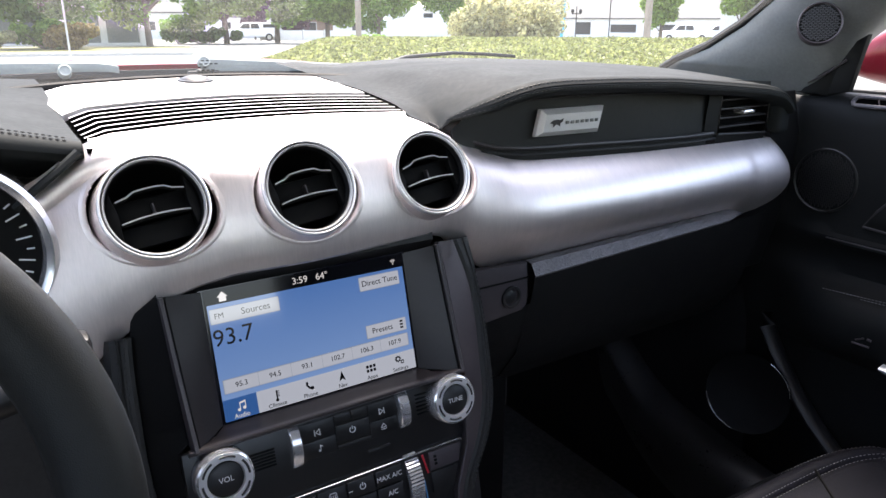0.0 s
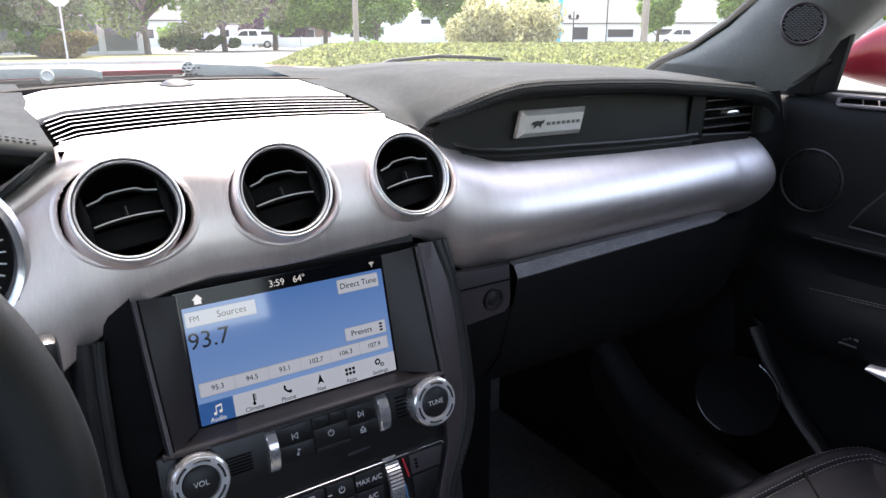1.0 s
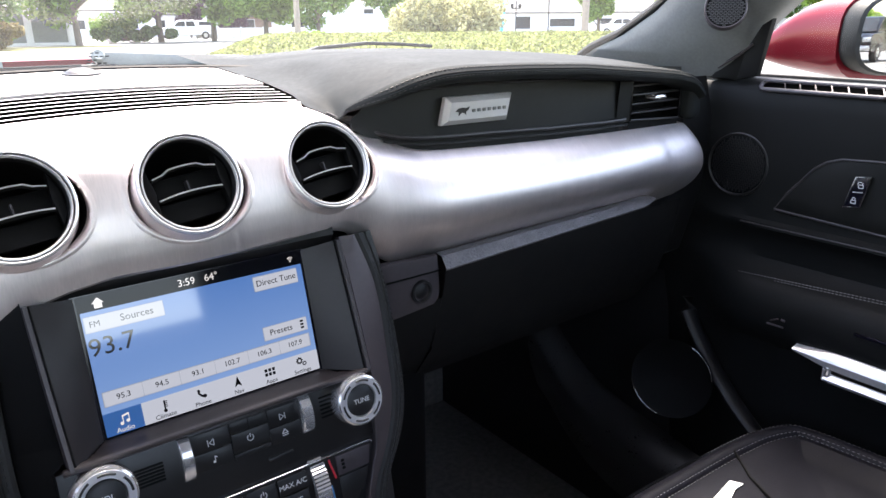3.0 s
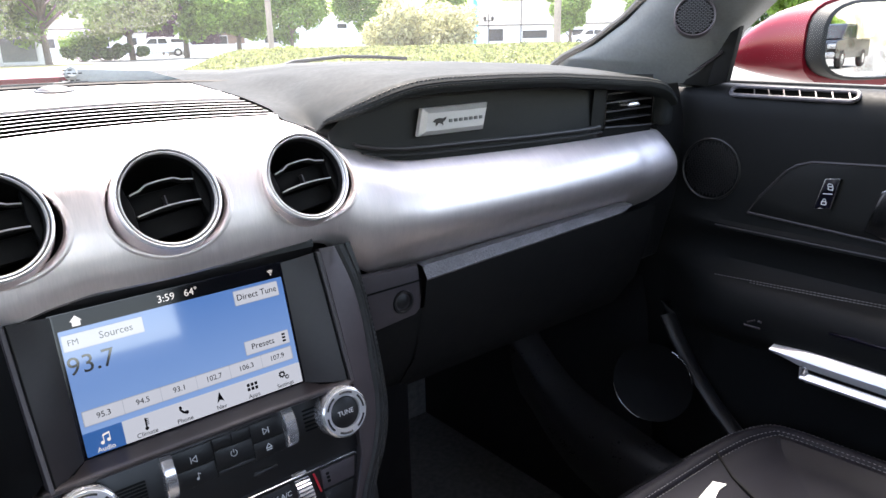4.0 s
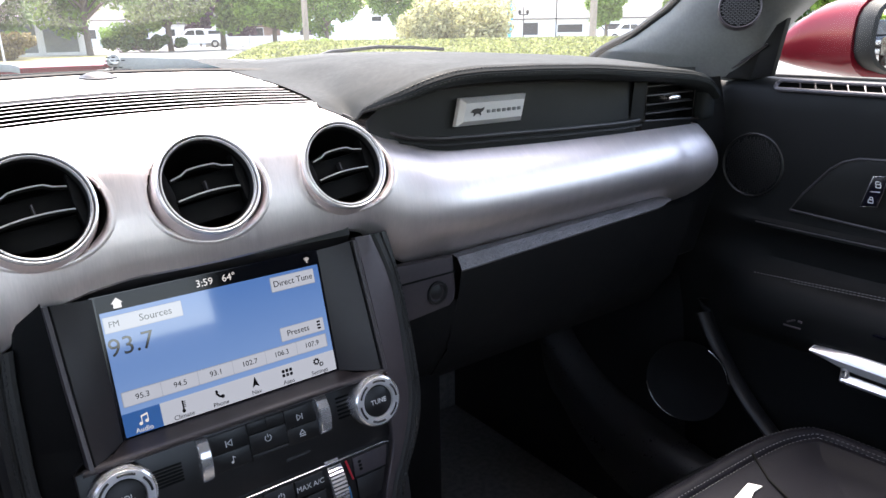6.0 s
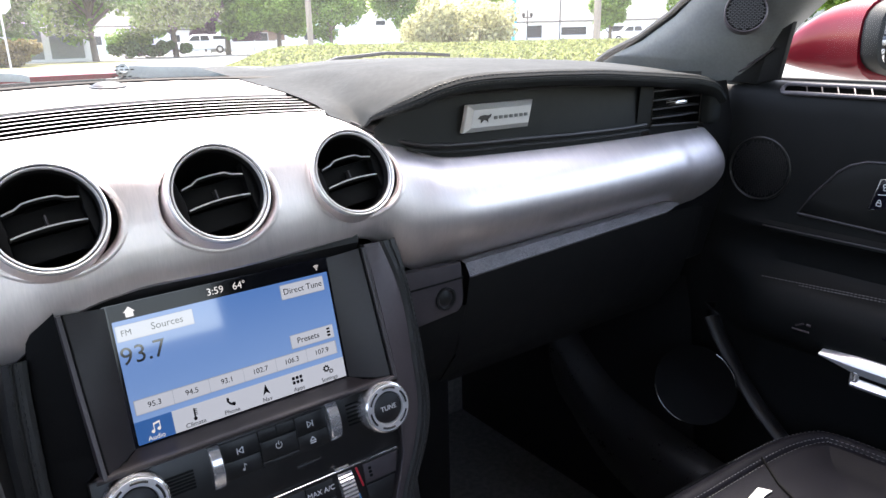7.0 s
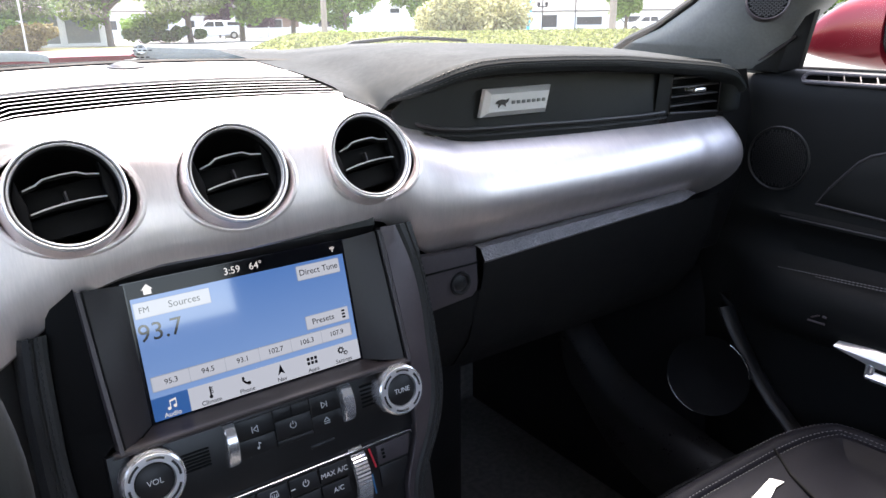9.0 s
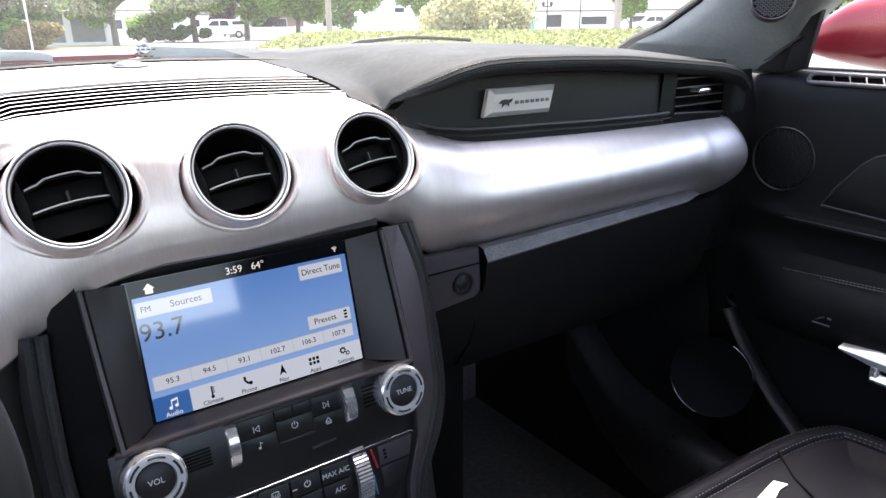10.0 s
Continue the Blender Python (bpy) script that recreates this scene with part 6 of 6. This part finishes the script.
shrub(38.6, 34, 4.2, 2.9, L_OLIVE, "large dry olive-yellow bush behind the planted bank", 5, 9000, 0.10)
shrub(36.6, 36, 3.0, 2.0, L_OLIVE, "dry olive-yellow bush beside the larger one", 25, 5000, 0.10)
shrub(27.5, 40, 2.4, 0.9, L_LIGHT, "low yellow-green shrub at the pole foot", 6, 2500, 0.1)
shrub(6.2, 42, 2.0, 1.5, L_RED, "reddish green shrub by the white building", 7, 3500, 0.12)
shrub(5.0, 44, 3.0, 1.7, L_GREEN, "green shrub by the white building", 17, 3500, 0.12)
shrub(1.0, 44, 2.4, 1.0, L_OLIVE, "low dry shrub on the verge", 27, 2500, 0.12)
shrub(15.3, 62, 6.0, 1.5, L_DARK, "clipped dark green hedge across the street", 9, 5000, 0.16, 2.0)
shrub(13.4, 62, 2.6, 2.4, L_GREEN, "green shrub at the end of the hedge", 11, 3000, 0.14)
shrub(57.5, 75, 3.0, 1.5, L_LIGHT, "bright green shrub by the far parking", 13, 2000, 0.15)

# planted bank in front of the car
rng = np.random.default_rng(4)


def bank_z(r, az):
    """Height of the planted bank over the ground at a distance and bearing."""
    side = ease((az - 17.0) / 8.0) * ease((61.0 - az) / 3.0)
    prof = lerp(r, [(6.5, 0.0), (8.5, 0.40), (13, 0.66), (19, 0.80), (23, 0.76), (26, 0.3), (28, 0.0)])
    return prof * side


rows = []
for az in np.linspace(16, 62, 48):
    row = []
    for r in np.linspace(6.4, 28, 26):
        p = spot(az, r)
        row.append((p.x, p.y, p.z - 0.05 + bank_z(r, az) + 0.05 * noise.noise((p.x * 0.7, p.y * 0.7, 0))))
    rows.append(row)
tagged(part("planted_bank", grid(rows), M_GRASS), "low earth bank covered with ground cover", "ground", kind="structure")
cnt = 110000
az = 17 + 45 * rng.random(cnt)
r = 6.6 + 20 * rng.random(cnt) ** 0.8
pts, faces = [], []
for i in range(cnt):
    h = bank_z(r[i], az[i])
    if h < 0.04:
        continue
    a = radians(az[i])
    x, y = EYE0.x + r[i] * math.sin(a), EYE0.y + r[i] * math.cos(a)
    z = ground_z(x, y) + h - 0.02 + 0.10 * rng.random() + 0.06 * noise.noise((x * 0.9, y * 0.9, 3))
    u = rng.normal(size=3)
    u /= np.linalg.norm(u)
    w = np.cross(u, rng.normal(size=3))
    w /= np.linalg.norm(w)
    s = 0.020 + 0.022 * rng.random() + 0.0011 * r[i]
    p = np.array((x, y, z))
    k = len(pts)
    pts += [tuple(p - u * s), tuple(p - w * s * 0.6), tuple(p + u * s), tuple(p + w * s * 0.6)]
    faces.append((k, k + 1, k + 2, k + 3))
me = bpy.data.meshes.new("ground_cover")
me.from_pydata(pts, [], faces)
me.materials.append(L_COVER)
tagged(new("ground_cover", me), "low yellow-green ground cover on the bank", "plants", kind="stuff")
# far verge with grass
rows = [[spot(a, d, 0.06) for d in (34, 38, 44, 50)] for a in np.linspace(-8, 14, 12)]
tagged(part("verge", thick(grid(rows), 0.1), M_GRASS), "dry grass verge across the street", "grass", kind="structure")
tagged(part("kerb", thick(grid([[spot(a, d, 0.13) for d in (33.7, 34.0)] for a in np.linspace(-8, 14.2, 12)]), 0.15), M_CONC), "pale concrete kerb", "kerb", kind="structure")


def pole(name, az, d, h, r, material, label, category):
    p = spot(az, d)
    ob = thing(name, label, category, at=tuple(p))
    part("shaft", tube([p + Vector((0, 0, z)) for z in (-0.2, h * 0.5, h)], lambda t: r * (1.05 - 0.25 * t), 12), material, ob)
    return ob, p


pl, p = pole("utility_pole", 26.6, 40, 9.5, 0.155, M_POLE, "weathered wooden utility pole behind the bank", "utility pole")
part("crossarm", box(p.x - 1.1, p.x + 1.1, p.y - 0.06, p.y + 0.06, p.z + 8.6, p.z + 8.75, 0.01), M_POLE, pl)
pl, p = pole("utility_pole", 48.7, 34, 9.5, 0.16, M_POLE, "weathered wooden utility pole near the pillar", "utility pole")
part("crossarm", box(p.x - 1.1, p.x + 1.1, p.y - 0.06, p.y + 0.06, p.z + 8.6, p.z + 8.75, 0.01), M_POLE, pl)
M_GALV = mat("galvanised_steel", (0.5, 0.5, 0.5), 0.45, 0.8, 0.1, 8)
pl, p = pole("stop_sign", 6.0, 30, 2.85, 0.035, M_GALV, "back of an octagonal sign on a steel post", "street sign")
oct_ = [(0.38 * math.cos(radians(22.5 + 45 * k)), 0.38 * math.sin(radians(22.5 + 45 * k))) for k in range(8)]
part("plate", slab(oct_, -0.01, 0.01), M_GALV, pl, "bare metal back of the plate", m=Matrix.Translation(p + Vector((0, -0.04, 2.5))) @ pose(0, 0, 0, 90, 0, -10))
pl, p = pole("street_lamp", 43.4, 70, 3.3, 0.06, M_TYRE, "black double-headed street lamp", "street lamp")
part("arm", box(p.x - 0.5, p.x + 0.5, p.y - 0.05, p.y + 0.05, p.z + 2.6, p.z + 2.7), M_TYRE, pl)
for s in (-1, 1):
    part("lantern", revolve([(0.05, -0.25), (0.16, 0.0), (0.12, 0.18), (0.0003, 0.25)], 10), M_TYRE, pl, m=Matrix.Translation(p + Vector((0.5 * s, 0, 2.85))))
pl, p = pole("banner_pole", 42.2, 46, 3.8, 0.03, M_GALV, "cyan feather banner on a thin pole", "banner")
part("banner", slab([(-0.05, 0.3), (0.18, 0.5), (0.30, 1.8), (0.28, 3.2), (0.1, 3.75), (-0.05, 3.75)], -0.01, 0.01), M_BLUE, pl, "cyan cloth", m=Matrix.Translation(p) @ pose(0, 0, 0, 90, 0, -42))
pole("thin_post", 45.9, 60, 5.0, 0.05, M_TYRE, "thin dark post before the white building", "post")


# buildings
def facade(name, az, d, width, eave, ridge, turn, wall, roof, label, openings=(), deep=7.0, pane=None):
    """A low house: openings are (x, width, z0, z1) along the front."""
    p = spot(az, d)
    m = Matrix.Translation(p) @ pose(0, 0, 0, 0, 0, -turn)
    h = thing(name, label, "building", at=tuple(p))
    edges = [-width / 2]
    bms = []
    for x, w, z0, z1 in sorted(openings):
        bms.append(box(edges[-1], x - w / 2, 0, 0.25, -0.5, eave))
        bms.append(box(x - w / 2, x + w / 2, 0, 0.25, -0.5, z0))
        bms.append(box(x - w / 2, x + w / 2, 0, 0.25, z1, eave))
        edges.append(x + w / 2)
    bms.append(box(edges[-1], width / 2, 0, 0.25, -0.5, eave))
    bms.append(box(-width / 2, width / 2, deep - 0.25, deep, -0.5, eave))
    bms.append(box(-width / 2, -width / 2 + 0.25, 0.25, deep - 0.25, -0.5, eave))
    bms.append(box(width / 2 - 0.25, width / 2, 0.25, deep - 0.25, -0.5, eave))
    part("wall", join(*bms), wall, h, m=m, smooth=False)
    e = 0.5
    rf = [[(-width / 2 - e, -e, eave - 0.1), (-width / 2 - e, deep / 2, ridge), (-width / 2 - e, deep + e, eave - 0.1)], [(width / 2 + e, -e, eave - 0.1), (width / 2 + e, deep / 2, ridge), (width / 2 + e, deep + e, eave - 0.1)]]
    part("roof", thick(grid(rf), 0.15), roof, h, m=m, smooth=False)
    for x, w, z0, z1 in openings:
        win = part("window", box(x - w / 2, x + w / 2, 0.12, 0.16, z0, z1), pane or M_PANE, h, "grey pane" if pane else "dark pane", m=m, smooth=False)
        part("frame", join(box(x - w / 2, x - w / 2 + 0.07, 0.06, 0.12, z0, z1), box(x + w / 2 - 0.07, x + w / 2, 0.06, 0.12, z0, z1), box(x - w / 2, x + w / 2, 0.06, 0.12, z1 - 0.07, z1), box(x - w / 2, x + w / 2, 0.06, 0.12, z0, z0 + 0.07)), M_WHITEWALL, win, m=m, smooth=False)
    return h


facade("low_white_building", 4.4, 56, 13.4, 2.9, 3.6, 4, M_WHITEWALL, M_ROOF, "low white building with wide grey panes under a flat roof", [(-5.2, 2.4, 0.1, 2.5), (-2.6, 2.2, 0.1, 2.5), (0.0, 2.2, 0.1, 2.5), (2.6, 2.2, 0.1, 2.5), (5.1, 2.2, 0.1, 2.4)], pane=M_GREYPANE)
facade("long_white_building", 47.5, 105, 34, 3.0, 6.3, 47, M_WHITEWALL, M_ROOF, "long white building with grey roof and small windows", [(-12, 3.0, 0.9, 2.1), (-6.5, 2.2, 0.6, 2.4), (-1, 3.6, 0.9, 2.1), (6, 3.6, 0.9, 2.1), (12, 2.5, 0.9, 2.1)], 12)
facade("brown_house", 24.2, 92, 9, 2.6, 4.4, 24, M_BROWN, M_ROOF, "small brown house with grey gable roof", [(-2, 1.5, 0.9, 2.1), (2, 1.5, 0.9, 2.1)])
facade("teal_roof_house", 26.6, 88, 6, 2.4, 4.0, 26, M_WHITEWALL, M_TEAL, "small white house with teal roof", [(0, 1.6, 0.9, 2.0)])
facade("white_house", 18.2, 105, 14, 3.0, 5.0, 18, M_WHITEWALL, M_ROOF, "white house behind the street trees", [(-3, 2, 1, 2.2), (3, 2, 1, 2.2)])
facade("white_house", 13.0, 100, 12, 3.4, 5.4, 13, M_WHITEWALL, M_ROOF, "white house half hidden by trees", [(-3, 2, 1, 2.2), (3, 2, 1, 2.2)])
facade("white_hall", 34.5, 115, 26, 4.6, 5.4, 34, M_WHITEWALL, M_WHITEWALL, "large white hall across the street", [(-5, 1.6, 3.0, 3.8), (-2, 1.6, 3.0, 3.8), (1, 1.6, 3.0, 3.8)], 14)
facade("white_hall", 66, 60, 26, 4.6, 6.0, 66, M_WHITEWALL, M_ROOF, "white hall beyond the door mirror", [(-5, 1.6, 1.0, 2.2), (2, 1.6, 1.0, 2.2)], 14)
# fence panel
p = spot(25.6, 80)
fence = thing("white_fence", "long low white fence across the street", "fence", at=tuple(p))
fm = Matrix.Translation(p) @ pose(0, 0, 0, 0, 0, -25)
for k in range(8):
    part("panel", box(-9 + 2.25 * k, -6.85 + 2.25 * k, -0.03, 0.03, 0.1, 1.1), M_WHITEWALL, fence, m=fm, smooth=False)
    part("post", box(-9.05 + 2.25 * k, -8.93 + 2.25 * k, -0.06, 0.06, -0.1, 1.2), M_WHITEWALL, fence, m=fm, smooth=False)


# vehicles
def pickup(az, d, turn, paint, label, canopy=True, name="pickup_truck"):
    """A pickup truck, nose towards local -x."""
    p = spot(az, d)
    v = thing(name, label, "pickup truck", "parked vehicles", at=tuple(p))
    m = Matrix.Translation(p) @ pose(0, 0, 0, 0, 0, turn)
    side = [(-2.85, 0.50), (-2.9, 0.75), (-2.86, 1.02), (-2.7, 1.12), (-1.55, 1.20), (-1.45, 1.22), (2.75, 1.22), (2.85, 1.15), (2.88, 0.6), (2.8, 0.45), (-2.6, 0.42)]
    bm = slab(side, -0.95, 0.95, 0.06, 2)
    part("body", bm, paint, v, m=m @ pose(0, 0, 0, 90, 0, 0))
    cab = [(-1.5, 1.20), (-0.85, 1.82), (-0.5, 1.88), (0.75, 1.88), (0.95, 1.80), (1.05, 1.20)]
    part("cab", slab(cab, -0.80, 0.80, 0.08, 2), paint, v, m=m @ pose(0, 0, 0, 90, 0, 0))
    if canopy:
        part("canopy", slab([(1.07, 1.2), (1.07, 1.86), (2.6, 1.84), (2.8, 1.2)], -0.80, 0.80, 0.06, 2), paint, v, m=m @ pose(0, 0, 0, 90, 0, 0))
    for s in (-1, 1):
        wins = [[(-1.25, 1.27), (-0.80, 1.74), (-0.15, 1.78), (-0.15, 1.27)], [(-0.05, 1.27), (-0.05, 1.78), (0.70, 1.78), (0.85, 1.27)]]
        if canopy:
            wins.append([(1.2, 1.36), (1.2, 1.72), (2.45, 1.70), (2.6, 1.36)])
        for w in wins:
            part("side_glass", slab(w, -0.812 if s < 0 else 0.79, -0.79 if s < 0 else 0.812), M_PANE, v, "dark window", m=m @ pose(0, 0, 0, 90, 0, 0))
        for x in (-1.85, 1.75):
            w = part("wheel", revolve([(0.20, -0.12), (0.36, -0.12), (0.40, -0.06), (0.40, 0.06), (0.36, 0.12), (0.20, 0.12)], 28), M_TYRE, v, "dark tyre", m=m @ Matrix.Translation((x, s * 0.86, 0.40)) @ pose(0, 0, 0, 90, 0, 0))
            part("rim", revolve([(0.22, -0.10), (0.21, 0.11), (0.08, 0.12), (0.0003, 0.12)], 20), M_RIM, w, "bright rim", m=m @ Matrix.Translation((x, s * 0.87, 0.40)) @ pose(0, 0, 0, -90 * s, 0, 0))
        part("headlight", box(-2.93, -2.75, s * 0.62, s * 0.93, 0.82, 1.02, 0.03), M_RIM, v, "clear headlight", m=m)
    part("windscreen", grid([[(-1.47, -0.72, 1.26), (-1.47, 0.72, 1.26)], [(-0.90, -0.66, 1.80), (-0.90, 0.66, 1.80)]]), M_PANE, v, m=m @ Matrix.Translation((-0.03, 0, 0)))
    part("grille", box(-2.96, -2.86, -0.55, 0.55, 0.72, 1.05, 0.03), M_RIM, v, "bright grille", m=m)
    part("bumper", box(-3.02, -2.84, -0.92, 0.92, 0.45, 0.68, 0.05), M_RIM if not canopy else paint, v, "front bumper", m=m)
    part("rear_glass", box(2.66, 2.83, -0.62, 0.62, 1.32, 1.72) if canopy else box(0.9, 1.03, -0.6, 0.6, 1.3, 1.7), M_PANE, v, m=m)
    return v


pickup(18.5, 80, -14, M_WHITEPAINT, "white pickup truck with canopy parked across the street")
pickup(51.4, 88, -40, M_WHITEPAINT, "white pickup truck parked far beyond the bank", False)
pickup(54.0, 92, -50, M_WHITEPAINT, "white parked truck in the far car park", True)
pickup(164.3, 36, -62, M_NAVY, "dark pickup truck standing behind the car", False)
